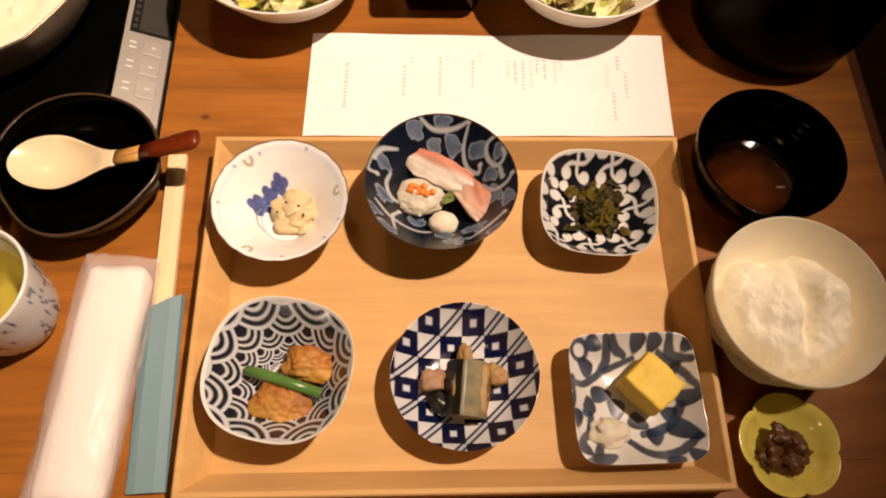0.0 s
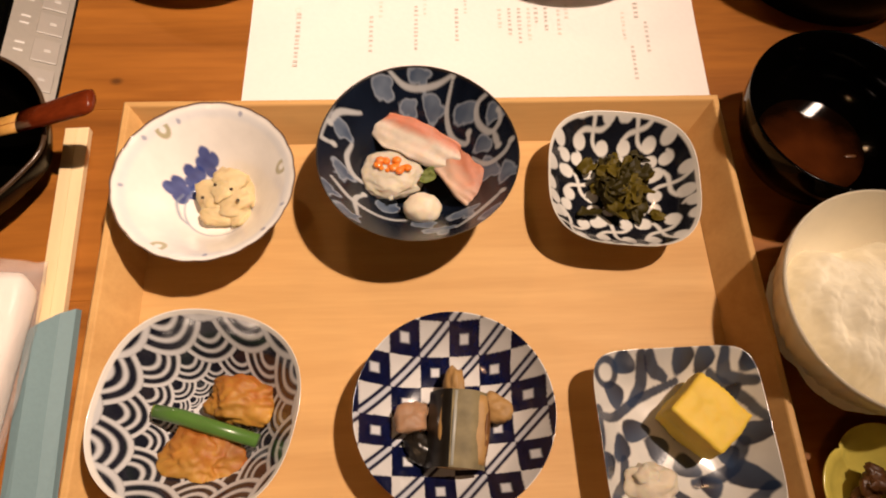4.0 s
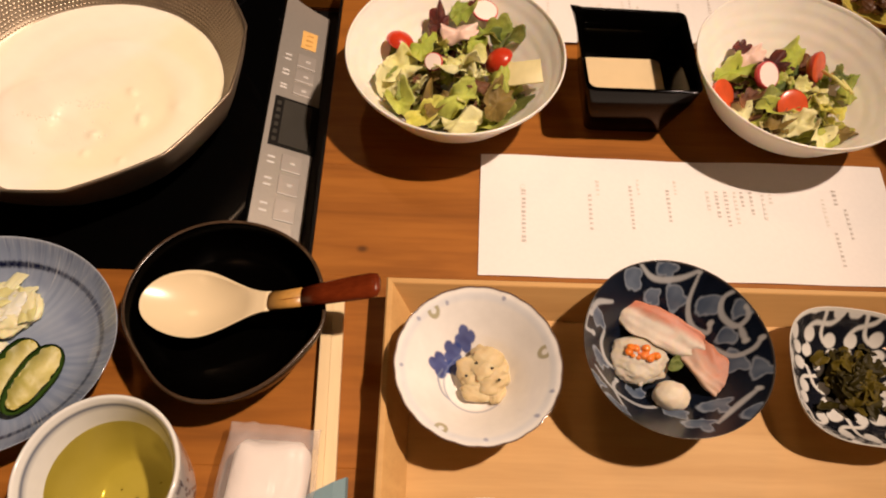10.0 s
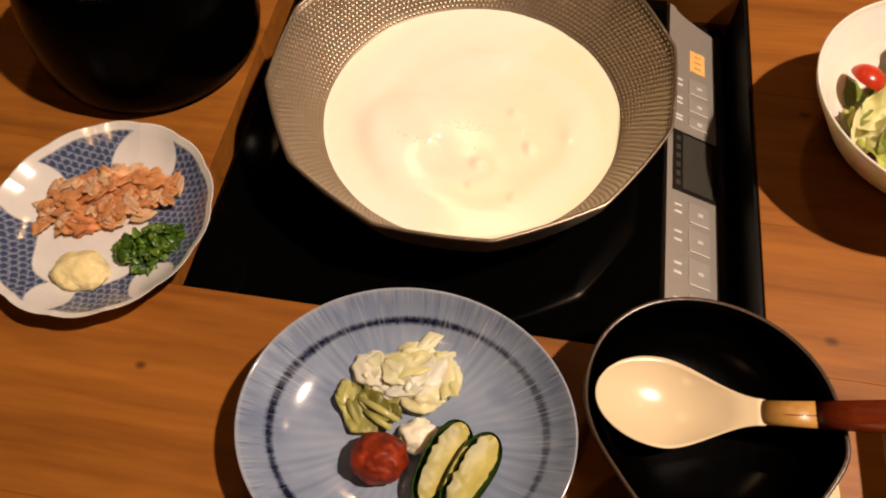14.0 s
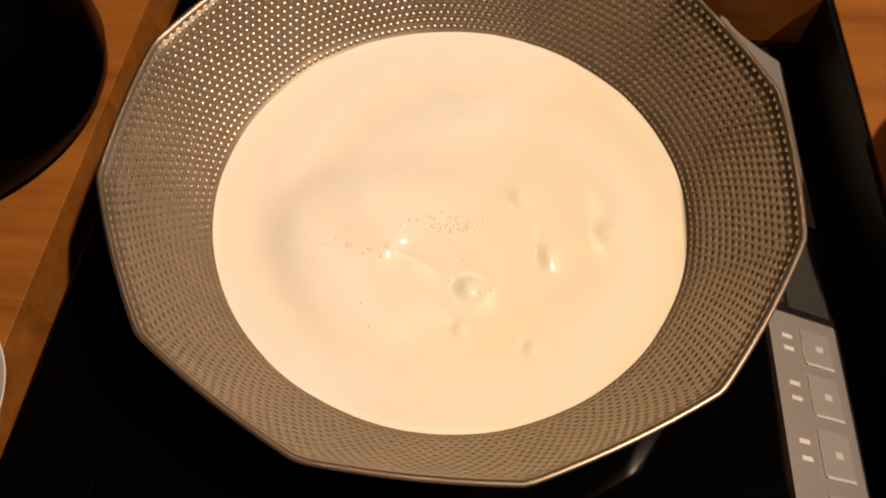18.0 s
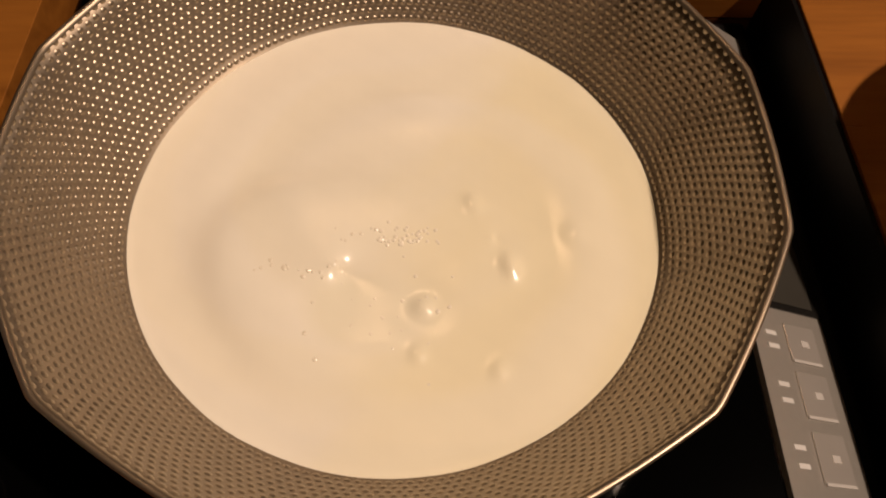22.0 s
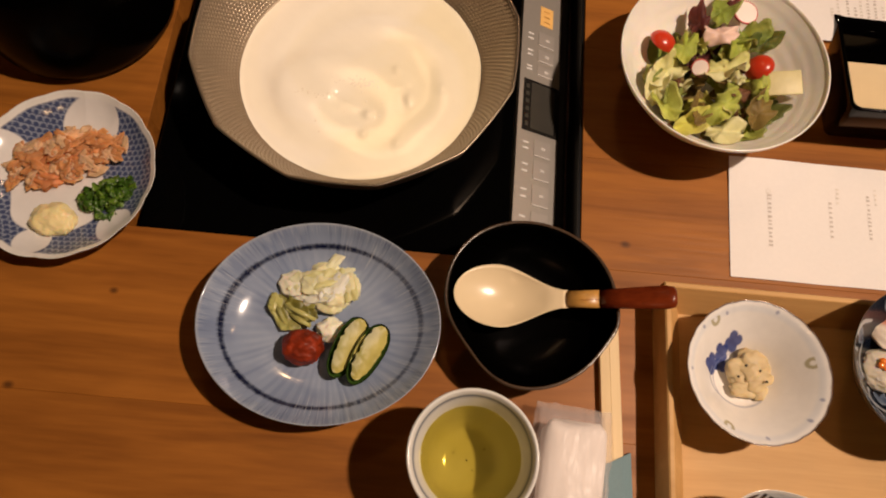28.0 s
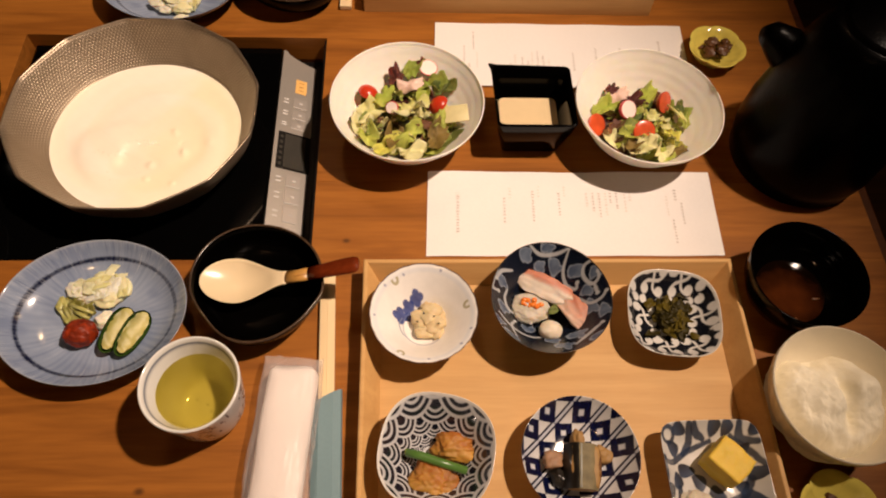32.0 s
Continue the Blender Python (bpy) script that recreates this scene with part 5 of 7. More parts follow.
# half a tomato lies cut face down where its skin shows, cut face up elsewhere
salad(SALAD_A, 3, ((-0.1690, 0.5445, 0.029, (165, 20, 0), 0.0108), (-0.0955, 0.5270, 0.0315, (150, -25, 40), 0.0110)),
      ((-0.1430, 0.5205, 0.0350, (35, -30, 20), 0.0064, 0.0050), (-0.1060, 0.5730, 0.0365, (8, 6, 0), 0.0098, 0.0016)), 0.046, 0.030, (0.002, -0.004),
      (("red", -0.1415, 0.5615, 0.033, 100, 0.9), ("green", -0.1245, 0.5725, 0.034, 70, 1.0), ("red", -0.1110, 0.5800, 0.033, 20, 0.6), ("yellow", -0.1530, 0.5390, 0.033, 60, 1.15), ("pale", -0.1660, 0.5190, 0.030, 30, 1.2), ("pale", -0.1740, 0.5040, 0.027, 70, 0.9), ("pale", -0.1260, 0.5195, 0.034, 20, 1.3), ("green", -0.1020, 0.5530, 0.032, 10, 1.1), ("dark", -0.0900, 0.5510, 0.030, 30, 0.9), ("green", -0.0950, 0.5085, 0.032, 80, 0.85), ("red", -0.1110, 0.5040, 0.032, 0, 0.7), ("green", -0.1240, 0.4905, 0.033, 50, 1.2), ("pale", -0.1265, 0.4710, 0.029, 0, 1.05), ("yellow", -0.1490, 0.4770, 0.027, 40, 1.0), ("green", -0.1670, 0.4890, 0.027, 120, 1.0), ("dark", -0.1620, 0.4975, 0.029, 30, 0.7), ("brown", -0.0985, 0.4880, 0.029, 60, 1.2), ("brown", -0.1435, 0.4850, 0.030, 80, 0.9), ("yellow", -0.1100, 0.5400, 0.034, 60, 0.8), ("dark", -0.1780, 0.5140, 0.029, 60, 0.7)),
      (("ham", -0.1250, 0.5525, 0.0350, (10, 0, 15)), ("cheese", -0.0780, 0.5145, 0.0330, (12, -8, 4))))
salad(SALAD_B, 8, ((0.0705, 0.5105, 0.0225, (25, 35, 0), 0.0118), (0.1465, 0.5380, 0.0265, (40, -45, 90), 0.0115), (0.1185, 0.5005, 0.0245, (35, 5, 0), 0.0118)),
      ((0.1030, 0.5280, 0.0255, (30, 25, 0), 0.0100, 0.0045),), 0.040, 0.020, (0.000, -0.003),
      (("red", 0.0914, 0.5560, 0.025, 60, 0.7), ("yellow", 0.0800, 0.5340, 0.022, 20, 1.1), ("yellow", 0.1300, 0.5490, 0.025, 60, 1.1), ("dark", 0.1630, 0.5310, 0.024, 40, 0.9), ("green", 0.1670, 0.5200, 0.022, 70, 0.8), ("yellow", 0.1470, 0.5010, 0.023, 110, 1.0), ("pale", 0.1322, 0.5193, 0.025, 20, 0.6), ("pale", 0.1180, 0.4825, 0.023, 20, 1.05), ("pale", 0.1330, 0.4760, 0.021, 60, 0.9), ("dark", 0.1030, 0.5069, 0.025, 10, 0.9), ("red", 0.1128, 0.5410, 0.025, 30, 1.1), ("brown", 0.1500, 0.4800, 0.020, 20, 0.9), ("green", 0.1370, 0.4720, 0.019, 30, 0.8), ("red", 0.0890, 0.5080, 0.023, 40, 0.8), ("pale", 0.0840, 0.4960, 0.019, 130, 0.8), ("brown", 0.1050, 0.4860, 0.021, 30, 0.8), ("green", 0.1010, 0.4970, 0.024, 0, 0.8)),
      (("ham", 0.0970, 0.5495, 0.0255, (10, 0, 30)), ("stem", 0.1545, 0.5240, 0.0275, (0, 10, 115)), ("stem", 0.1600, 0.5220, 0.0265, (0, 10, 105))))


# ---------------------------------------------------------------- dressing jug
def jug():
    j = thing("dressing_jug", (0.0020, 0.5270, 0), "square black lacquered jug with a pouring lip, cream dressing", "jug")
    bm = bmesh.new()

    def ring(half_x, half_y, z, lip=0.0, rise=0.0, r=0.006):
        out = []
        for cx, cy, a0 in ((1, 1, 0), (-1, 1, 90), (-1, -1, 180), (1, -1, 270)):
            for k in range(5):
                a = radians(a0 + 22.5 * k)
                x, y, zz = cx * (half_x - r) + r * math.cos(a), cy * (half_y - r) + r * math.sin(a), z
                if lip and cx < 0 < cy:
                    w = 1 - abs(k - 2) / 3
                    x, y, zz = x - lip * w, y + 0.45 * lip * w, z + rise * w
                out.append(bm.verts.new((x, y, zz)))
        return out

    rows = [ring(0.029, 0.029, 0.0), ring(0.0305, 0.0305, 0.002), ring(0.0385, 0.0385, 0.040), ring(0.0405, 0.0400, 0.054, 0.007, 0.002), ring(0.0405, 0.0400, 0.0555, 0.007, 0.002), ring(0.0382, 0.0377, 0.0555, 0.0065, 0.002), ring(0.0365, 0.036, 0.040), ring(0.0285, 0.0285, 0.004)]
    for a, b in zip(rows, rows[1:]):
        for k in range(20):
            bm.faces.new((a[k], a[(k + 1) % 20], b[(k + 1) % 20], b[k]))
    bm.faces.new(rows[0][::-1]), bm.faces.new(rows[-1])
    bmesh.ops.recalc_face_normals(bm, faces=bm.faces[:])
    part("jug_body", bm, LACQUER, j)
    bm = bmesh.new()
    vs = []
    for cx, cy, a0 in ((1, 1, 0), (-1, 1, 90), (-1, -1, 180), (1, -1, 270)):
        for k in range(5):
            a = radians(a0 + 22.5 * k)
            vs.append(bm.verts.new((cx * 0.0262 + 0.006 * math.cos(a), cy * 0.0262 + 0.006 * math.sin(a), 0.0160)))
    bm.faces.new(vs)
    part("dressing", bm, SAUCE, j, "pale cream dressing", flat=True)


jug()


# ---------------------------------------------------------------- menus
def menu(name_turn, x, y):
    w, d = 0.297, 0.0995
    m = thing("menu_sheet", (x, y, 0.0006), "long white paper menu with columns of faint print", "menu", "menus", name_turn)
    bm = bmesh.new()
    nx, ny = 60, 14

    def lift(u, v):
        return 0.0004 + 0.0024 * max(0, v - 0.55) ** 1.3 * (0.7 + 0.6 * math.sin(u * 9 + 0.6)) * 2.0 + 0.0004 * math.sin(u * 21)

    grid = [[bm.verts.new(((i / nx - 0.5) * w + 0.0033 * (j / ny - 0.5), (j / ny - 0.5) * d, lift(i / nx, j / ny))) for j in range(ny + 1)] for i in range(nx + 1)]
    for i in range(nx):
        for j in range(ny):
            bm.faces.new((grid[i][j], grid[i + 1][j], grid[i + 1][j + 1], grid[i][j + 1]))
    part("paper", bm, PAPER, m)
    cols = ((0.031, 0.30, 0.74, 1), (0.0785, 0.32, 0.62, 1), (0.0845, 0.20, 0.32, 0), (0.108, 0.24, 0.60, 1), (0.114, 0.18, 0.30, 0), (0.135, 0.26, 0.52, 1), (0.141, 0.18, 0.30, 0), (0.164, 0.26, 0.42, 0), (0.1705, 0.26, 0.48, 1), (0.177, 0.26, 0.56, 1), (0.1835, 0.26, 0.52, 0), (0.1885, 0.26, 0.40, 1), (0.195, 0.26, 0.45, 1), (0.2035, 0.28, 0.50, 0), (0.209, 0.24, 0.34, 0), (0.257, 0.22, 0.36, 1), (0.2625, 0.38, 0.62, 1), (0.2475, 0.30, 0.52, 0), (0.2515, 0.58, 0.84, 1))
    r = random.Random(2)
    for u, v0, v1, dark in cols:
        bars = []
        v = v0
        while v < v1:
            yy = (0.5 - v) * d
            h = r.uniform(0.0011, 0.0019)
            ww = r.uniform(0.0009, 0.0013) * (1.25 if u in (0.031, 0.257) else 1)
            zz = lift(u / w, 1 - v) + 0.00025
            xx = u - w / 2 + 0.0033 * (0.5 - v)
            bars.append(box(xx - ww, xx + ww, yy - h, yy, zz, zz + 0.0001))
            v += r.uniform(0.030, 0.042)
        part("print_column", joined(bars), INK if dark else INK_PALE, m, flat=True)
    zz = lift(0.1, 0.7) + 0.0003
    part("print_ring", moved(lathe([(0.0016, 0), (0.0021, 0), (0.0021, 0.0001), (0.0016, 0.0001)], 24, close=True), Matrix.Translation((0.031 - w / 2, 0.5 * d - 0.0275, zz))), INK_PALE, m, flat=True)


menu(0, 0.0402, 0.4198)
menu(180, 0.0520, 0.6370)


# ---------------------------------------------------------------- chopsticks, towel
def chopsticks(x, y, turn):
    c = thing("wrapped_chopsticks", (x, y, 0.0002), "pale wooden chopsticks in a grey-blue paper sleeve", "chopsticks", "chopsticks", turn)
    for dx in (-0.0033, 0.0033):
        bm = box(dx * 1.04 - 0.0034, dx * 1.04 + 0.0034, -0.050, 0.116, 0.001, 0.0062, 0.0003)
        part("chopstick", bm, CHOP_WOOD, c, flat=True)
    bm = bmesh.new()
    prof = [(-0.0125, 0.0003), (-0.0120, 0.0042), (-0.006, 0.0074), (0.006, 0.0076), (0.0125, 0.0046), (0.0135, 0.0003)]
    a = [bm.verts.new((px, -0.130, pz * 0.55)) for px, pz in prof]
    b = [bm.verts.new((px, 0.0005 + 0.012 * (px + 0.0125) / 0.026 - 0.0095, pz)) for px, pz in prof]
    mid = [bm.verts.new((px, -0.06, pz)) for px, pz in prof]
    for u, v in ((a, mid), (mid, b)):
        for k in range(len(prof) - 1):
            bm.faces.new((u[k], u[k + 1], v[k + 1], v[k]))
        bm.faces.new((u[-1], u[0], v[0], v[-1]))
    bm.faces.new(a[::-1])
    bmesh.ops.recalc_face_normals(bm, faces=bm.faces[:])
    part("paper_sleeve", bm, SLEEVE, c, "grey-blue folded paper sleeve", flat=True)


chopsticks(-0.1985, 0.2340, 2.2)
chopsticks(-0.2015 + 0.0, 0.822, 180)


def towel():
    t = thing("hand_towel", (-0.2315, 0.1800, 0.0004), "rolled white hand towel in clear plastic film", "towel", turn=-3.6)
    bm = bmesh.new()
    n, seg, rows = 40, 32, []
    for k in range(n + 1):
        v = k / n
        y = -0.083 + 0.154 * v
        e = min(1.0, min(v, 1 - v) / 0.035) ** 0.5
        row = []
        for j in range(seg):
            a = 2 * math.pi * j / seg
            ca, sa = math.cos(a), math.sin(a)
            x = 0.0008 + 0.0214 * (abs(ca) ** 0.75) * (1 if ca > 0 else -1) * (0.80 + 0.20 * e)
            z = 0.0128 + 0.0128 * (abs(sa) ** 0.75) * (1 if sa > 0 else -1) * (0.72 + 0.28 * e)
            k2 = 0.0011 * noise.noise(Vector((x * 60, y * 25, z * 60))) + 0.0006 * noise.noise(Vector((x * 200, y * 70, z * 200)))
            row.append(bm.verts.new((x + k2, y + 0.004 * noise.noise(Vector((x * 80, z * 80, v))), max(0.0, z + k2))))
        rows.append(row)
    for a, b in zip(rows, rows[1:]):
        for j in range(seg):
            bm.faces.new((a[j], a[(j + 1) % seg], b[(j + 1) % seg], b[j]))
    bm.faces.new(rows[0][::-1]), bm.faces.new(rows[-1])
    bmesh.ops.recalc_face_normals(bm, faces=bm.faces[:])
    part("towel_roll", bm, TOWEL, t)
    bm = bmesh.new()
    rows = []
    n = 60
    for k in range(n + 1):
        v = k / n
        y = -0.093 + 0.176 * v
        flat = min(1.0, min(v * 1.2, (1 - v)) / 0.075) ** 0.6
        row = []
        for j in range(seg):
            a = 2 * math.pi * j / seg
            ca, sa = math.cos(a), math.sin(a)
            x = (0.0268 - 0.0006 * flat) * (abs(ca) ** 0.7) * (1 if ca > 0 else -1)
            z = 0.0137 + (0.0012 + 0.0130 * flat) * (abs(sa) ** 0.8) * (1 if sa > 0 else -1)
            q = 0.0030 * noise.noise(Vector((x * 90, y * 30, z * 90))) + 0.0012 * noise.noise(Vector((x * 260, y * 120, z * 260)))
            row.append(bm.verts.new((x + q, y + 0.002 * noise.noise(Vector((x * 120, v * 5, 0))), max(0.0001, z + q))))
        rows.append(row)
    for a, b in zip(rows, rows[1:]):
        for j in range(seg):
            bm.faces.new((a[j], a[(j + 1) % seg], b[(j + 1) % seg], b[j]))
    bmesh.ops.recalc_face_normals(bm, faces=bm.faces[:])
    part("plastic_film", bm, FILM, t, "crinkled clear plastic film")


towel()


# ---------------------------------------------------------------- black bowl, spoon
def black_bowl(x, y, turn, name_label):
    def wob(a):
        d = (math.degrees(a) + 10 + 180) % 360 - 180
        spout = 0.045 * math.exp(-(d / 12) ** 2)
        flat = ((math.degrees(a) - 222 + 180) % 360) - 180
        return 1 + 0.018 * math.cos(3 * a - 0.9) + spout - 0.085 * math.exp(-(flat / 26) ** 2)
    prof = [(0.0, 0.003), (0.030, 0.003), (0.031, 0.0), (0.034, 0.0), (0.036, 0.004), (0.045, 0.0085), (0.0535, 0.018), (0.0572, 0.0300), (0.0585, 0.0370), (0.0578, 0.0380), (0.0566, 0.0370), (0.0550, 0.0290), (0.0510, 0.0180), (0.0420, 0.0100), (0.030, 0.0070), (0.0, 0.0065)]
    b = thing("black_bowl", (x, y, 0), name_label, "bowl", "black bowls", turn)
    part("bowl_body", lathe(prof, 96, wob), BLACK_GLAZE, b)
    part("rim_line", lathe([(0.0586, 0.0362), (0.0587, 0.0372), (0.0579, 0.0383), (0.0566, 0.0375)], 96, wob), BROWN_RIM, b, "worn brown rim")


black_bowl(-0.2630, 0.3265, 0, "black stoneware bowl with a small spout, empty")
black_bowl(-0.2620, 0.7360, 180, "black stoneware bowl with a small spout, empty")


def spoon():
    s = thing("soup_spoon", (-0.2640, 0.3315, 0.009), "ivory soup spoon with a dark red wooden handle", "spoon", turn=0.6)
    bm = bmesh.new()
    n, seg = 34, 20
    top, bot = [], []
    for k in range(n + 1):
        t = k / n
        t = t ** 1.7
        x = -0.0500 + t * 0.0775
        if t < 0.40:
            half = 0.0222 * math.sqrt(max(0.0, 1 - ((t - 0.40) / 0.40) ** 2))
        else:
            u = (t - 0.40) / 0.60
            e = u * u * (3 - 2 * u)
            half = 0.0222 * (1 - e) + 0.0062 * e
        half = max(half, 0.0003)
        deep = 0.0085 * max(0.0, 1 - ((t - 0.40) / (0.40 if t < 0.40 else 0.46)) ** 2)
        rimz = 0.0195 + 0.0015 * math.cos(t * 5) + 0.009 * max(0.0, t - 0.45) ** 1.4
        rt, rb = [], []
        for j in range(seg + 1):
            v = j / seg * 2 - 1
            bowl = (1 - v * v)
            rt.append(bm.verts.new((x, half * v, rimz - deep * bowl ** 0.9)))
            rb.append(bm.verts.new((x, half * v * 0.985, rimz - 0.0022 - deep * 1.12 * bowl ** 0.9)))
        top.append(rt), bot.append(rb)
    for k in range(n):
        for j in range(seg):
            bm.faces.new((top[k][j], top[k + 1][j], top[k + 1][j + 1], top[k][j + 1]))
            bm.faces.new((bot[k][j + 1], bot[k + 1][j + 1], bot[k + 1][j], bot[k][j]))
        bm.faces.new((top[k][0], bot[k][0], bot[k + 1][0], top[k + 1][0]))
        bm.faces.new((top[k + 1][-1], bot[k + 1][-1], bot[k][-1], top[k][-1]))
    for e, rev in ((0, 0), (-1, 1)):
        for j in range(seg):
            q = (top[e][j + 1], bot[e][j + 1], bot[e][j], top[e][j])
            bm.faces.new(q[::-1] if rev else q)
    part("spoon_bowl", bm, IVORY, s)
    part("collar", tube([(0.0272, 0, 0.0232), (0.037, 0, 0.0262), (0.049, 0, 0.0305)], [0.0060, 0.0061, 0.0064], 16, 0.40), AMBER, s, "amber-coloured bamboo collar")
    part("collar_inlay", tube([(0.0275, -0.0012, 0.0240), (0.0365, -0.0012, 0.0270), (0.0485, -0.0012, 0.0314)], 0.0020, 8, 0.75), SPOON_WOOD, s)
    part("handle", tube([(0.048, 0, 0.0302), (0.062, 0, 0.0358), (0.078, 0, 0.0425), (0.088, 0, 0.0463), (0.0922, 0, 0.0478), (0.0936, 0, 0.0483)], [0.0066, 0.0072, 0.0079, 0.0080, 0.0070, 0.0042], 20, 0.46), SPOON_WOOD, s, "glossy dark red handle")


spoon()


# ---------------------------------------------------------------- big blue plate and its pickles
def blue_plate(x, y, turn, label):
    def inside(px, py, s, th):
        r = np.random.RandomState(4)
        n = 420
        turn = (th / (2 * np.pi)) % 1 * n + 0.3 * np.sin(9 * th)
        k = np.floor(turn).astype(int) % n
        gap = np.abs(turn - np.floor(turn) - 0.5)
        strong, near, far, wide = r.rand(n) ** 1.1, r.uniform(0.62, 0.82, n), r.uniform(0.84, 0.985, n), r.uniform(0.14, 0.34, n)
        patch = np.clip(0.75 + 0.9 * np.sin(2 * th + 0.4) * np.sin(th + 0.6) + 0.35 * np.sin(7 * th), 0.12, 1.1)
        rays = strong[k] * (gap < wide[k]) * np.clip((s - near[k]) * 7, 0, 1) * np.clip((far[k] - s) * 12, 0, 1) * patch
        c = mixed((0.185, 0.235, 0.345), (0.29, 0.345, 0.45), 0.5 + 0.5 * waves(px, py, 60, 9))
        fan = 0.5 + 0.5 * np.sin(37 * th + 3 * np.sin(5 * th)) * np.sin(23 * th + 1.3)
        c = mixed(c, (0.40, 0.45, 0.54), 0.24 * np.clip((fan - 0.55) * 3, 0, 1) * np.clip((s - 0.25) * 3, 0, 1) * np.clip((0.80 - s) * 5, 0, 1))
        c = mixed(c, (0.11, 0.15, 0.25), 0.30 * np.clip((0.40 - fan) * 4, 0, 1) * np.clip((s - 0.3) * 3, 0, 1))
        c = mixed(c, (0.13, 0.165, 0.27), 0.5 * np.clip(waves(px, py, 120, 4) - 0.1, 0, 1))
        dark = (r.rand(n) > 0.72)[k] * (gap < 0.4) * np.clip((s - 0.80 - 0.12 * r.rand(n)[k]) * 8, 0, 1)
        c = mixed(c, (0.045, 0.058, 0.13), 0.30 * dark)
        ringpos = 0.828 + 0.010 * np.sin(2 * th + 1) + 0.004 * (r.rand(n)[k] - 0.5)
        ring = np.abs(s - ringpos) - 0.016 - 0.003 * np.sin(5 * th) - 0.008 * r.rand(n)[k]
        ink = np.clip(0.72 + 0.4 * (r.rand(160)[np.floor((th / (2 * np.pi)) % 1 * 160).astype(int) % 160]), 0, 0.97) * np.clip(1.0 - 0.35 * np.cos(th + 0.2), 0.4, 1)
        c = mixed(c, (0.006, 0.009, 0.034), np.clip(1.15 * ink, 0, 1) * soft(ring, 0.008))
        c = mixed(c, (0.66, 0.69, 0.73), 0.42 * np.clip(1.25 * rays, 0, 1))
        fringe = (r.rand(n) > 0.45)[k] * (gap < 0.3) * np.clip((s - 0.90 - 0.05 * r.rand(n)[k]) * 20, 0, 1)
        c = mixed(c, (0.52, 0.55, 0.60), 0.28 * fringe)
        return mixed(c, (0.36, 0.38, 0.42), 0.7 * np.clip((s - 0.975) / 0.02, 0, 1))

    me = dish_mesh("blue_plate", lambda th: 1 / np.sqrt((np.cos(th) / 0.0812) ** 2 + (np.sin(th) / 0.0688) ** 2), [(0, 0.007), (0.45, 0.008), (0.70, 0.0125), (0.88, 0.0225), (1.0, 0.0325)], [(0, 0.003), (0.48, 0.003), (0.50, 0), (0.55, 0), (0.57, 0.004), (0.76, 0.011), (0.95, 0.026), (1.0, 0.0320)], GLAZE, inside, lambda th, z, s: np.broadcast_to((0.16, 0.18, 0.24), (*th.shape, 3)), nt=1680, nr=80)
    return whole("blue_plate", me, GLAZE, (x, y, 0), label, "plate", "blue plates", turn)


PLX, PLY = -0.4020, 0.3020
blue_plate(PLX, PLY, 0, "oval grey-blue plate with white rays and navy ring")
blue_plate(-0.4000, 0.7210, 180, "oval grey-blue plate with white rays and navy ring")


def cabbage(x, y, z, label, seed):
    r = random.Random(seed)
    c = thing("pickled_cabbage", (x, y, z), label, "pickles", "pickled cabbage")
    c.scale = (1.14, 1.14, 0.85)
    for k, (dx, dy, rx, ry, rz) in enumerate(((-0.0165, 0.0020, 0.0095, 0.0088, 0.0062), (-0.003, 0.004, 0.0115, 0.0090, 0.0075), (0.0075, -0.0045, 0.0125, 0.0085, 0.0068), (0.0150, 0.0040, 0.0085, 0.0110, 0.0058), (0.003, 0.0125, 0.0100, 0.0065, 0.0058), (-0.008, -0.0065, 0.0080, 0.0060, 0.0050), (0.0095, -0.0235, 0.0078, 0.0072, 0.0052))):
        part("white_rib", lump((rx, ry, rz), seed * 9 + k, 0.34, 1.7, 4, (dx, dy, rz * 0.8)), (CABBAGE_WHITE, CABBAGE)[k in (1, 2, 3, 4)], c)
    for k, (dx, dy, z, ln, w, turn) in enumerate(((0.002, 0.0065, 0.0120, 0.022, 0.012, 20), (-0.004, 0.000, 0.0128, 0.018, 0.010, -30), (0.0095, 0.0000, 0.0118, 0.020, 0.012, 60), (0.0060, 0.0160, 0.0090, 0.026, 0.007, 58), (0.0175, 0.0030, 0.0095, 0.022, 0.009, -72), (-0.0155, 0.0020, 0.0108, 0.014, 0.009, 70), (0.0000, -0.0060, 0.0110, 0.017, 0.007, 5), (0.0125, 0.0110, 0.0098, 0.016, 0.007, 35))):
        part("leaf", leaf(ln, w, seed * 50 + k, 0.16, 0.0, 0.0014, 30, 6), (CABBAGE_YELLOW, CABBAGE, CABBAGE_WHITE, CABBAGE)[k % 4], c, at=pose(dx, dy, z, r.uniform(-10, 10), r.uniform(-8, 8), turn))


cabbage(PLX - 0.0055, PLY + 0.0255, 0.0078, "pile of pale pickled cabbage leaves", 4)
cabbage(-0.3960, 0.6950, 0.0120, "pile of pale pickled cabbage leaves", 7)


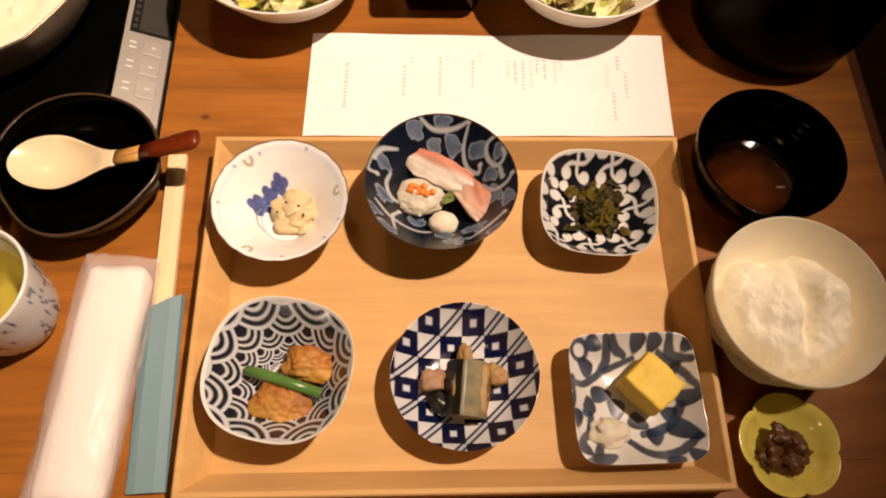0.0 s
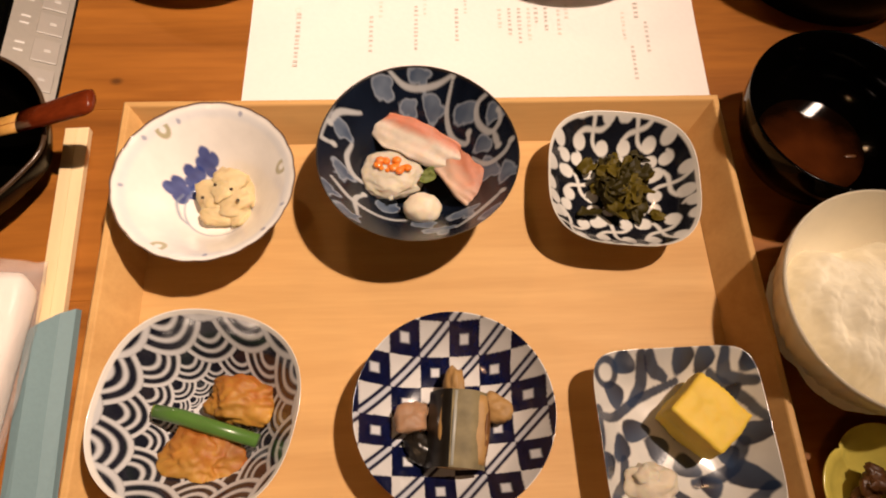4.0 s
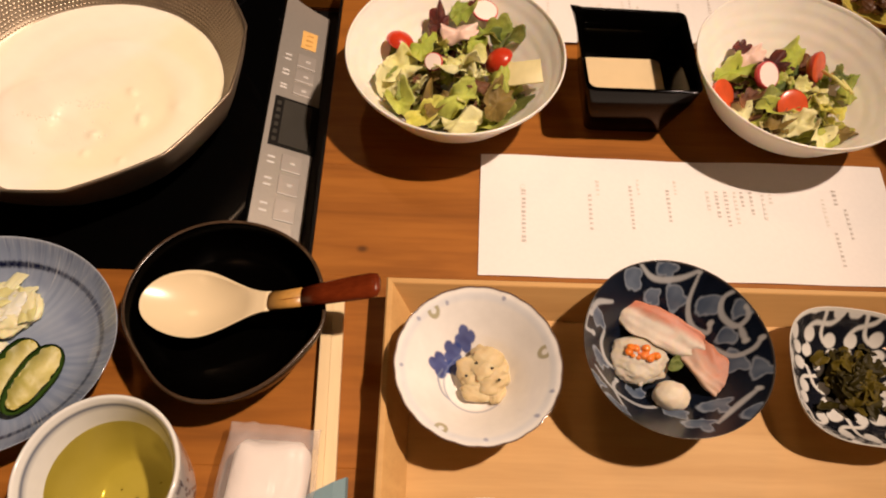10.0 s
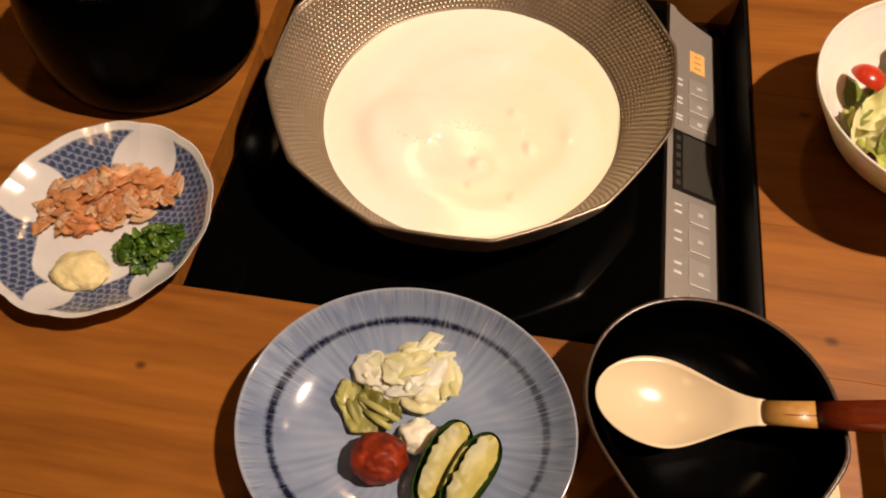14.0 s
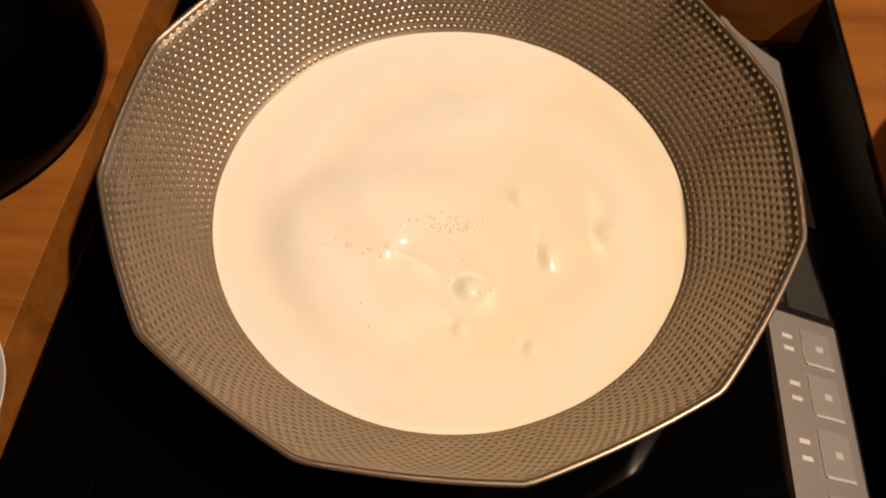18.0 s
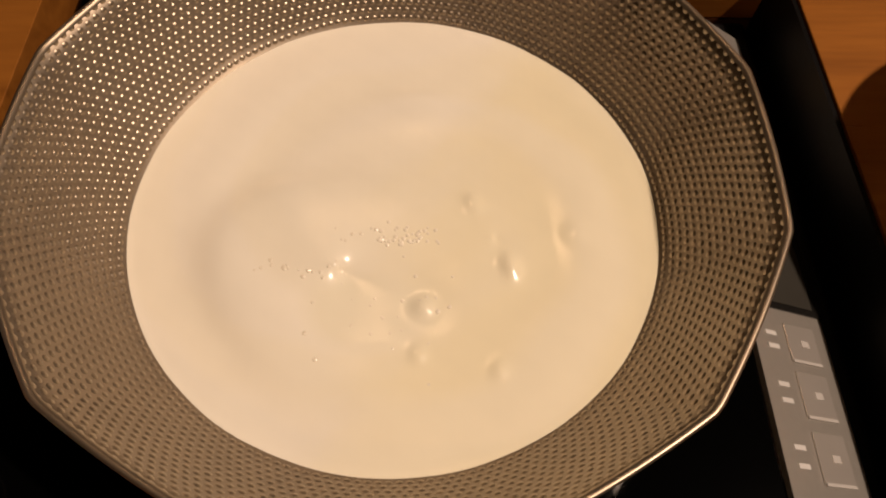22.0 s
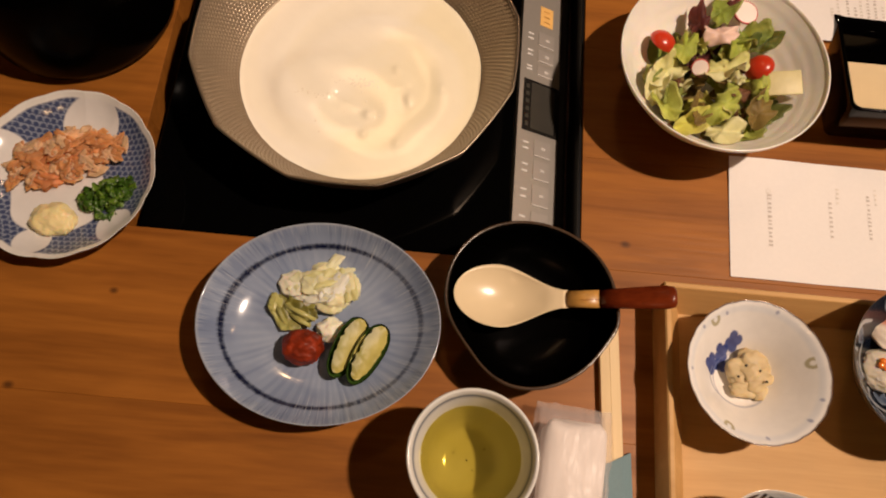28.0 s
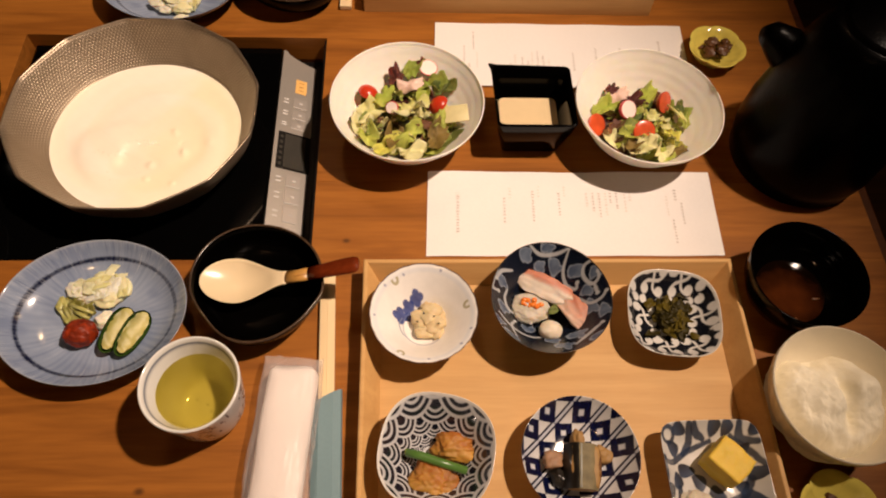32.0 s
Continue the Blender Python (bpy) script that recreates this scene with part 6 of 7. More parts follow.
def pickles():
    g = thing("pickled_greens", (PLX - 0.0230, PLY + 0.0080, 0.0080), "olive green pickled stems", "pickles")
    r = random.Random(11)
    for k, (dx, dy, z, ln, w, turn) in enumerate(((-0.0060, 0.0020, 0.0040, 0.026, 0.012, -50), (0.0060, -0.0010, 0.0046, 0.026, 0.013, -15), (-0.0010, -0.0060, 0.0042, 0.020, 0.010, -35), (0.0110, 0.0045, 0.0060, 0.017, 0.009, 70), (0.0030, 0.0035, 0.0062, 0.020, 0.008, -40))):
        part("leaf", leaf(ln, 1.4 * w, 70 + k, 0.16, 0.05, 0.0012, 30, 6), PICKLE_GREEN, g, at=pose(dx, dy, z, r.uniform(-15, 15), r.uniform(-10, 10), turn))
    for k, pts in enumerate((((-0.013, 0.009, 0.005), (-0.009, 0.001, 0.0065), (-0.002, -0.009, 0.005)), ((-0.004, 0.0035, 0.0075), (0.007, -0.0005, 0.0085), (0.018, -0.0045, 0.007)), ((0.000, -0.002, 0.0065), (0.008, -0.006, 0.0070), (0.015, -0.009, 0.006)))):
        part("stem", tube(pts, [0.0012, 0.0019, 0.0013], 9, 0.6), (PICKLE_GREEN, CUKE_FLESH, PICKLE_GREEN)[k], g)
    part("pale_stem_end", leaf(0.013, 0.009, 12, 0.1, -0.2, 0.0022, 24, 5), CUKE_FLESH, g, at=pose(-0.0115, 0.0060, 0.0075, 0, 0, -60))
    p = lump((0.0136, 0.0120, 0.0112), 5, 0.16, 1.6, 5, (0, 0, 0.0100), boxy=0.05)
    red = thing("red_paste", (PLX - 0.0105, PLY - 0.0165, 0.0080), "scoop of dark red chilli paste with black specks", "paste")
    part("scoop", p, RED_PASTE, red)
    for k in range(22):
        a = r.uniform(0, 6.28)
        part("speck", lump((0.0013, 0.0010, 0.0007), k, 0.3, 2, 1, (0.009 * math.cos(a), 0.0075 * math.sin(a), 0.0168 + r.uniform(-0.002, 0.0005))), SPECK, red)
    for k, (dx, dy, turn) in enumerate(((0.0165, -0.0128, 69), (0.0308, -0.0162, 66))):
        c = thing("cucumber_pickle", (PLX + dx, PLY + dy, 0.0082), "pickled cucumber half, skin dark green, seedy flesh up", "cucumber", "cucumber pickles", turn)
        ln, w = 0.0225, 0.0100
        prof = []
        for i in range(25):
            t = math.sin((i / 24 - 0.5) * math.pi)
            prof.append((t * ln, w * (1 - abs(t) ** 2.6) ** 0.5 * (1 + 0.12 * t) + 0.0003))
        bm = bmesh.new()
        rows = []
        for x, h in prof:
            rows.append([bm.verts.new((x + 0.0015 * noise.noise(Vector((x * 300, k, 0))), h * math.cos(radians(180 + 15 * j)), 0.010 + 0.0090 * (h / w) * math.sin(radians(180 + 15 * j)))) for j in range(13)])
        for a, b in zip(rows, rows[1:]):
            for j in range(12):
                bm.faces.new((a[j], a[j + 1], b[j + 1], b[j]))
        bmesh.ops.recalc_face_normals(bm, faces=bm.faces[:])
        lean = pose(0, 0, 0.0035, 26, 0, 0) @ pose(0, 0, -0.0015)
        part("skin", bm, CUKE_SKIN, c, at=lean)
        bm = bmesh.new()
        rows = []
        for x, h in prof:
            rows.append([bm.verts.new((0.90 * x + 0.0012, h * 0.70 * q * (1 + 0.30 * noise.noise(Vector((x * 260, q, k * 3)))), 0.0103 + 0.0008 * (1 - q * q) * (h / w) + 0.0011 * noise.noise(Vector((x * 500, q * 4, k))))) for q in (-1, -0.7, -0.4, 0, 0.4, 0.7, 1)])
        for a, b in zip(rows, rows[1:]):
            for j in range(6):
                bm.faces.new((a[j], b[j], b[j + 1], a[j + 1]))
        part("flesh", bm, CUKE_FACE, c, at=lean)


pickles()


# ---------------------------------------------------------------- tea cup
def tea_cup():
    cx, cy = -0.2962, 0.2222

    def inside(px, py, s, th):
        c = noisy((0.74, 0.73, 0.69), px, py, 90, 0.04, 5)
        return mixed(c, (0.075, 0.095, 0.16), 0.92 * soft(np.abs(s - 0.895) - 0.011, 0.008))

    def outside(th, z, s):
        x, y = th * 0.038, z
        c = noisy((0.60, 0.60, 0.60), x, y, 110, 0.08, 6)
        blot = waves(x, y, 130, 12) + 0.35 * waves(x, y, 420, 13)
        c = mixed(c, (0.035, 0.042, 0.075), np.clip((np.abs(blot) < 0.13) * 0.85 * (waves(x, y, 60, 2) > -0.15), 0, 1))
        c = mixed(c, (0.09, 0.11, 0.18), 0.5 * np.clip((blot - 0.75) * 6, 0, 1))
        return mixed(c, (0.64, 0.62, 0.58), np.clip((z - 0.064) / 0.003, 0, 1))

    me = dish_mesh("tea_cup", round_outline(0.0386), [(0, 0.012), (0.46, 0.0125), (0.62, 0.020), (0.72, 0.038), (0.79, 0.054), (0.90, 0.0665), (0.945, 0.0702), (0.975, 0.0710), (1.0, 0.0697)], [(0, 0.003), (0.50, 0.003), (0.52, 0), (0.66, 0), (0.70, 0.003), (0.78, 0.008), (0.85, 0.020), (0.92, 0.042), (0.985, 0.062), (1.0, 0.0692)], GLAZE, inside, outside, nt=360, nr=60, no=60)
    cup = thing("tea_cup", (cx, cy, 0), "white tea cup with dark brushed branches", "cup")
    part("cup_body", me, GLAZE, cup)
    part("foot_ring", lathe([(0.0202, 0.0004), (0.0206, -0.0), (0.0256, 0.0), (0.0262, 0.0006), (0.0265, 0.0016)], 48), WHITEBOWL, cup, "unglazed pale foot ring")
    tea = thing("green_tea", (cx, cy, 0), "clear yellow-green tea in the cup", "tea")
    part("liquid", lathe([(0.0, 0.0525), (0.0290, 0.0525), (0.0303, 0.0529)], 64), TEA, tea)
    for dx, dy in ((0.004, -0.006), (-0.009, 0.004), (0.011, 0.008)):
        part("tea_speck", lump((0.0007, 0.0005, 0.0003), 3, 0.2, 2, 1, (dx, dy, 0.0128)), SPECK, tea)


tea_cup()


# ---------------------------------------------------------------- garnish plate
GX, GY = -0.6045, 0.3965


def garnish_plate():
    def inside(px, py, s, th):
        u, v = px / 0.0046, py / 0.0040
        j = np.floor(v)
        uu = u - 0.5 * (j % 2)
        d = np.hypot(uu - np.floor(uu) - 0.5, (v - j - 0.2))
        net = np.clip((np.abs(d - 0.5) < 0.13) * 1.0, 0, 1)
        c = mixed((0.050, 0.066, 0.14), (0.22, 0.25, 0.33), net)
        for cx, cy, r in ((0.006, 0.045, 0.021), (-0.006, -0.012, 0.034), (0.044, -0.034, 0.014), (-0.052, 0.012, 0.018), (-0.012, -0.052, 0.012)):
            c = mixed(c, (0.70, 0.68, 0.66), soft(np.hypot(px - cx, py - cy) - r + 0.001 * np.sin(9 * th)))
        return mixed(c, (0.72, 0.70, 0.66), np.clip((s - 0.93) / 0.012, 0, 1))

    me = dish_mesh("garnish_plate", scalloped(0.0675, 14, 0.016), [(0, 0.005), (0.55, 0.0055), (0.80, 0.011), (1.0, 0.0220)], [(0, 0.002), (0.5, 0.002), (0.52, 0), (0.56, 0), (0.58, 0.003), (0.82, 0.0095), (0.97, 0.0195), (1.0, 0.0215)], GLAZE, inside, lambda th, z, s: np.broadcast_to((0.60, 0.58, 0.56), (*th.shape, 3)))
    whole("garnish_plate", me, GLAZE, (GX, GY, 0), "scalloped blue and white plate with garnishes", "plate")
    r = random.Random(21)
    s = thing("shrimp_flakes", (GX - 0.007, GY + 0.017, 0.0055), "heap of pink shrimp flakes", "garnish")
    for k, (dx, dy, rx, ry) in enumerate(((-0.016, -0.002, 0.020, 0.014), (0.006, 0.002, 0.022, 0.013), (-0.010, -0.016, 0.014, 0.010), (0.002, 0.014, 0.014, 0.008), (0.022, 0.006, 0.012, 0.009))):
        part("flake_clump", lump((rx, ry, 0.0055), 40 + k, 0.4, 3.0, 4, (dx, dy, 0.0025)), (SHRIMP, SHRIMP, SHRIMP, SHRIMP_PALE, SHRIMP)[k], s)
    for k in range(120):
        a, q = r.uniform(0, 6.28), math.sqrt(r.random())
        edge = 1 + 0.22 * math.sin(2 * a + 0.5) + 0.12 * math.sin(5 * a)
        x, y = 0.039 * q * edge * math.cos(a), 0.024 * q * edge * math.sin(a)
        z = 0.0035 + 0.0090 * (1 - q * q) * (0.5 + 0.5 * r.random())
        bm = leaf(r.uniform(0.008, 0.016), r.uniform(0.005, 0.009), 300 + k, 0.10, r.uniform(-0.12, 0.12), 0.0007, 24, 4)
        part("flake", bm, (SHRIMP, SHRIMP_PALE)[k % 2], s, at=pose(x, y + 0.1 * x, z, r.uniform(-9, 9), r.uniform(-9, 9), r.uniform(0, 360)))
    c = thing("chopped_scallion", (GX + 0.0310, GY - 0.0110, 0.0060), "heap of finely chopped green scallion", "garnish")
    for k in range(170):
        a, q = r.uniform(0, 6.28), math.sqrt(r.random())
        q *= 1 + 0.18 * math.sin(3 * a)
        x, y = 0.0215 * q * math.cos(a), 0.0150 * q * math.sin(a)
        x, y = x * 0.86 - y * 0.3 + 0.002, y * 0.9 + x * 0.45
        rad = r.uniform(0.0018, 0.0034)
        bm = leaf(rad * r.uniform(1.8, 3.0), rad * r.uniform(1.3, 2.0), 800 + k, 0.2, r.uniform(-0.9, 0.9), 0.0009, 11, 2)
        part("scallion_bit", bm, (SCALLION, SCALLION, SCALLION_PALE)[k % 3], c, at=pose(x, y, 0.002 + 0.009 * (1 - min(1.0, q * q)) * r.random(), r.uniform(-40, 40), r.uniform(-40, 40), r.uniform(0, 360)))
    g = thing("grated_ginger", (GX - 0.0015, GY - 0.0340, 0.0062), "small mound of pale grated ginger", "garnish")
    part("mound", lump((0.0165, 0.0130, 0.0080), 8, 0.16, 2.0, 5, (0, 0, 0.004)), GINGER, g)


garnish_plate()


# ---------------------------------------------------------------- rice, soup, relish
def rice_bowl():
    x, y = 0.2275, 0.2120
    b = thing("rice_bowl", (x, y, 0), "cream ceramic rice bowl with a fluted outside", "bowl")

    prof_in = [(0.0, 0.009), (0.022, 0.0095), (0.038, 0.018), (0.051, 0.038), (0.0560, 0.0575), (0.0570, 0.0600)]
    part("bowl_inside", lathe(prof_in, 128), CREAM, b)
    bm = bmesh.new()
    seg, rows = 160, []
    for r, z in [(0.0570, 0.0600), (0.0580, 0.0596), (0.0580, 0.0560), (0.0565, 0.0500), (0.0535, 0.0400), (0.0455, 0.0230), (0.034, 0.0110), (0.0255, 0.0065), (0.0250, 0.0), (0.0220, 0.0), (0.021, 0.004)]:
        deep = 0.0011 if 0.010 < z < 0.052 else 0.0
        rows.append([bm.verts.new(((r - deep * abs(math.sin(20 * a)) + deep) * math.cos(a), (r - deep * abs(math.sin(20 * a)) + deep) * math.sin(a), z)) for a in (2 * math.pi * k / seg for k in range(seg))])
    for a, c in zip(rows, rows[1:]):
        for k in range(seg):
            bm.faces.new((a[k], a[(k + 1) % seg], c[(k + 1) % seg], c[k]))
    bm.faces.new(rows[-1])
    bmesh.ops.recalc_face_normals(bm, faces=bm.faces[:])
    part("fluted_outside", bm, CREAM, b)
    rice = thing("cooked_rice", (x, y, 0.0), "heaped cooked white rice in the bowl", "rice")

    def grain_gap(u, v):
        """Distance to the middle of the nearest grain."""
        return noise.voronoi(Vector((u * 300 + 0.6 * noise.noise(Vector((u * 200, v * 200, 4))), v * 230, 0)))[0][0]

    def height(u, v):
        rr = math.hypot(u, v)
        h = 0.045 + 0.016 * math.exp(-((u + 0.014) ** 2 + (v + 0.004) ** 2) / 0.00055) + 0.015 * math.exp(-((u - 0.020) ** 2 + (v - 0.004) ** 2) / 0.00032)
        h -= 0.011 * math.exp(-((u - 0.005) ** 2) / 0.00003) * math.exp(-((v + 0.006) ** 2) / 0.0006)
        h -= 0.022 * math.exp(-((u + 0.002) ** 2 + (v - 0.042) ** 2) / 0.00034)
        return h - 0.020 * max(0.0, (rr - 0.034) / 0.014) ** 2 + 0.0056 * noise.noise(Vector((u * 58, v * 58, 2))) + 0.0020 * noise.noise(Vector((u * 130, v * 130, 5))) + 0.0011 * (0.5 - grain_gap(u, v))

    bm = bmesh.new()
    rings = [[bm.verts.new((0, 0, height(0, 0)))]]
    for k in range(1, 141):
        rad = 0.0495 * k / 140
        rings.append([bm.verts.new((rad * math.cos(a), rad * math.sin(a), height(rad * math.cos(a), rad * math.sin(a)))) for a in (2 * math.pi * j / 360 for j in range(360))])
    for j in range(360):
        bm.faces.new((rings[0][0], rings[1][j], rings[1][(j + 1) % 360]))
    for a, c in zip(rings[1:], rings[2:]):
        for j in range(360):
            bm.faces.new((a[j], c[j], c[(j + 1) % 360], a[(j + 1) % 360]))
    part("rice_mound", bm, RICE, rice)


rice_bowl()


def soup_bowl():
    x, y = 0.2325, 0.3235
    b = thing("soup_bowl", (x, y, 0), "black lacquered soup bowl", "bowl")
    part("bowl_body", lathe([(0.0, 0.004), (0.024, 0.004), (0.0245, 0.0), (0.0275, 0.0), (0.0285, 0.007), (0.041, 0.015), (0.0500, 0.034), (0.0530, 0.0545), (0.0528, 0.0560), (0.0518, 0.0556), (0.0482, 0.034), (0.039, 0.018), (0.0, 0.010)], 96), LACQUER, b)
    s = thing("miso_soup", (x, y, 0.0), "dark brown miso soup with floating flecks", "soup")
    part("broth", lathe([(0.0, 0.0165), (0.034, 0.0167), (0.0380, 0.0172)], 64), SOUP, s)
    r = random.Random(5)
    for k in range(3):
        a, q = r.uniform(0, 6.28), 0.030 * math.sqrt(r.random())
        part("fleck", lump((r.uniform(0.0012, 0.004), r.uniform(0.001, 0.0022), 0.0005), k, 0.4, 2, 2, (q * math.cos(a), q * math.sin(a), 0.0170)), KELP, s)


soup_bowl()


def relish_dish(x, y, turn):
    def wob(a):
        return 1 - 0.105 * (1 - abs(math.cos(2.5 * a)) ** 0.5)

    d = whole("relish_dish", lathe([(0.0, 0.002), (0.015, 0.002), (0.0155, 0.0), (0.018, 0.0), (0.019, 0.0032), (0.028, 0.0105), (0.0332, 0.0180), (0.0337, 0.0190), (0.0327, 0.0192), (0.0265, 0.0130), (0.017, 0.0060), (0.0, 0.005)], 120, wob), YELLOW_GLAZE, (x, y, 0), "small yellow flower-shaped dish", "dish", "relish dishes", turn)
    k = thing("simmered_relish", (x, y, 0.0052), "dark brown simmered seaweed relish", "relish", "relishes", turn)
    r = random.Random(12)
    for i in range(26):
        a, q = r.uniform(0, 6.28), 0.0150 * math.sqrt(r.random())
        part("strip", lump((r.uniform(0.0045, 0.0075), r.uniform(0.0028, 0.0045), r.uniform(0.0016, 0.0030)), 60 + i, 0.45, 2.2, 3), KELP, k, at=pose(q * math.cos(a) - 0.003, q * math.sin(a) * 0.9 - 0.002, 0.004 + 0.00038 * i, r.uniform(-25, 25), r.uniform(-25, 25), r.uniform(0, 360)))
    part("curl", tube([(0.004, -0.009, 0.004), (0.009, -0.0115, 0.004), (0.015, -0.0105, 0.005)], [0.0022, 0.002, 0.0012], 8), KELP, k)


relish_dish(0.2210, 0.1260, 25)
relish_dish(0.2310, 0.6370, 200)


# ---------------------------------------------------------------- food on the six dishes
def at_dish(cx, cy, dx, dy, z):
    return (cx + dx, cy + dy, TZ + z)


def small_food():
    r = random.Random(31)
    # bamboo shoots
    b = thing("pickled_bamboo_shoots", at_dish(-0.1140, 0.2920, 0.0035, 0.0030, 0.006), "small heap of pale pickled bamboo shoot pieces", "side dish")
    for k, (dx, dy, z, rx, ry, rz, turn) in enumerate(((0.0035, 0.0085, 0.0070, 0.0105, 0.0082, 0.0062, -25), (-0.0055, 0.0005, 0.0060, 0.0085, 0.0098, 0.0058, 15), (0.0065, -0.0045, 0.0060, 0.0098, 0.0074, 0.0056, 35), (-0.0030, -0.0105, 0.0042, 0.0098, 0.0058, 0.0044, -10), (0.0105, 0.0025, 0.0048, 0.0062, 0.0090, 0.0046, 10), (0.0005, 0.0010, 0.0105, 0.0072, 0.0060, 0.0036, 40), (0.0095, -0.0110, 0.0035, 0.0066, 0.0048, 0.0034, 60))):
        part("shoot_piece", lump((rx, ry, rz), 50 + k, 0.30, 1.5, 4, boxy=0.25), BAMBOO, b, at=pose(dx, dy, z, 8 * math.sin(k), 10 * math.cos(2 * k), turn))
    part("groove", tube([(-0.0030, 0.0095, 0.0122), (0.0030, 0.0045, 0.0128), (0.0085, 0.0000, 0.0105)], [0.0003, 0.0006, 0.0003], 6, 0.5), FRIED, b)
    for k, (dx, dy) in enumerate(((-0.003, 0.004), (0.006, 0.001), (-0.009, -0.004), (0.010, -0.006))):
        part("peppercorn", lump((0.0010, 0.0009, 0.0008), k, 0.3, 2, 2, (dx, dy, 0.0135)), SPECK, b)
    # sashimi
    s = thing("sashimi", at_dish(-0.0030, 0.3030, 0, 0, 0.009), "pink and white sashimi slices with chopped squid and roe", "sashimi")
    for k, (x, y, z, turn, ln, w, tilt, mat) in enumerate(((-0.0015, 0.0185, 0.0170, -28.5, 0.060, 0.0215, 14, SASHIMI), (0.0235, -0.0020, 0.0145, -58, 0.046, 0.0215, 4, SASHIMI_RED))):
        part("fish_slice", sheet(ln, w, 0.0030, 70 + k, wave=0.06, curl=-0.06, nx=40, ny=18, ragged=0.16), mat, s, "slice shading from white to pink", at=pose(x, y, z, tilt, 0, turn))
    sq = new("chopped_squid")
    sq.parent, sq.matrix_basis = s, pose(-0.0145, 0.0015, 0.0035)
    part("mound", lump((0.0180, 0.0152, 0.0082), 3, 0.14, 1.8, 5, (0, 0, 0.0045)), SQUID, sq)
    for k in range(9):
        a, q = r.uniform(0, 6.28), math.sqrt(r.uniform(0.5, 1))
        part("squid_bit", lump((r.uniform(0.003, 0.0055), r.uniform(0.0018, 0.0028), 0.0016), 90 + k, 0.25, 1.6, 3), SQUID, sq, at=pose(0.0155 * q * math.cos(a), 0.0128 * q * math.sin(a), 0.0052 + 0.0072 * (1 - q * q), -22 * q * math.sin(a), 22 * q * math.cos(a), r.uniform(0, 360)))
    for k in range(20):
        a, q = r.uniform(0, 6.28), math.sqrt(r.random())
        big = 0.0027 if k < 7 else 0.0016
        part("roe_egg", lump((big, big * 0.9, big * 0.55), k, 0.12, 1.5, 2, (0.0090 * q * math.cos(a), 0.0040 * q * math.sin(a) + 0.0015 - 0.15 * 0.009 * q * math.cos(a), 0.0128 + 0.0004 * (k % 3))), ROE, sq)
    part("radish_ball", lump((0.0105, 0.0088, 0.0085), 6, 0.10, 2.0, 4, (0.0020, -0.0205, 0.0085)), DAIKON, s, "ball of grated white radish")
    for k, (x, y, turn) in enumerate(((0.0065, -0.0005, 40), (0.0055, -0.0040, 20))):
        part("leaf", sheet(0.010, 0.005, 0.0006, 30 + k, wave=0.4), LEAF_DARK, s, at=pose(x, y, 0.0135, 20, 0, turn))
    # dark greens
    g = thing("simmered_greens", at_dish(0.1105, 0.2960, 0.0035, 0.0015, 0.0062), "heap of dark olive simmered greens", "side dish")
    part("heap", lump((0.014, 0.016, 0.006), 6, 0.4, 2.2, 4, (0, 0, 0.003)), SEAWEED, g)
    for k in range(46):
        a, q = r.uniform(0, 6.28), math.sqrt(r.random())
        lobed = 0.0195 * (1 + 0.42 * math.cos(4 * a - 3.0))
        part("leaf_bit", leaf(r.uniform(0.009, 0.016), r.uniform(0.005, 0.009), 500 + k, 0.20, 0.25, 0.0014, 24, 5), SEAWEED if k % 2 else SEAWEED_LIGHT, g, at=pose(lobed * q * math.cos(a), lobed * q * math.sin(a), 0.003 + 0.008 * (1 - q * q) + r.uniform(0, 0.002), r.uniform(-28, 28), r.uniform(-28, 28), r.uniform(0, 360)))
    # browned pieces and a bean
    cx, cy = -0.1055, 0.1730
    for k, (dx, dy, rx, ry, turn) in enumerate(((0.0150, 0.0085, 0.0170, 0.0110, -12), (-0.0040, -0.0175, 0.0175, 0.0135, -20))):
        whole("browned_tofu", lump((rx, ry, 0.0082), 14 + k, 0.42, 1.5, 5, (0, 0, 0.0075), boxy=0.30), FRIED, at_dish(cx, cy, dx, dy, 0.0092), "browned simmered piece of fried tofu", "tofu", "tofu pieces", turn)
    bean = thing("green_bean", at_dish(cx, cy, 0, 0, 0.0100), "bright green bean pod across the bowl", "bean")
    part("pod", tube([(-0.0240, 0.0030, 0.0150), (-0.012, 0.0000, 0.0142), (0.002, -0.0050, 0.0138), (0.0245, -0.0125, 0.0150)], [0.0033, 0.0037, 0.0037, 0.0032], 14), BEAN, bean)
    part("cut_end", lump((0.0012, 0.0030, 0.0030), 2, 0.05, 1, 2, (-0.0240, 0.0030, 0.0150)), LEAF_GREEN, bean)
    # simmered fish
    cx, cy = 0.0105, 0.1710
    f = thing("simmered_fish", at_dish(cx, cy, 0.0020, -0.0085, 0.0072), "chunk of silver-skinned simmered fish", "fish", turn=-6)
    part("flesh", lump((0.0126, 0.0178, 0.0105), 4, 0.05, 1.5, 4, (0.0016, 0, 0.0100), boxy=0.72), FISH_FLESH, f)

    def skin(x0, x1, z0, mat, name, seed):
        bm = bmesh.new()
        rows = []
        for i in range(11):
            y = -0.0180 + 0.036 * i / 10
            row = []
            for j in range(9):
                t = j / 8
                x = x0 + (x1 - x0) * t
                z = 0.0222 - 0.0135 * (abs(x) / 0.0150) ** 3.2 + 0.0005 * noise.noise(Vector((x * 250, y * 120, seed)))
                row.append(bm.verts.new((x, y, z)))
            rows.append(row)
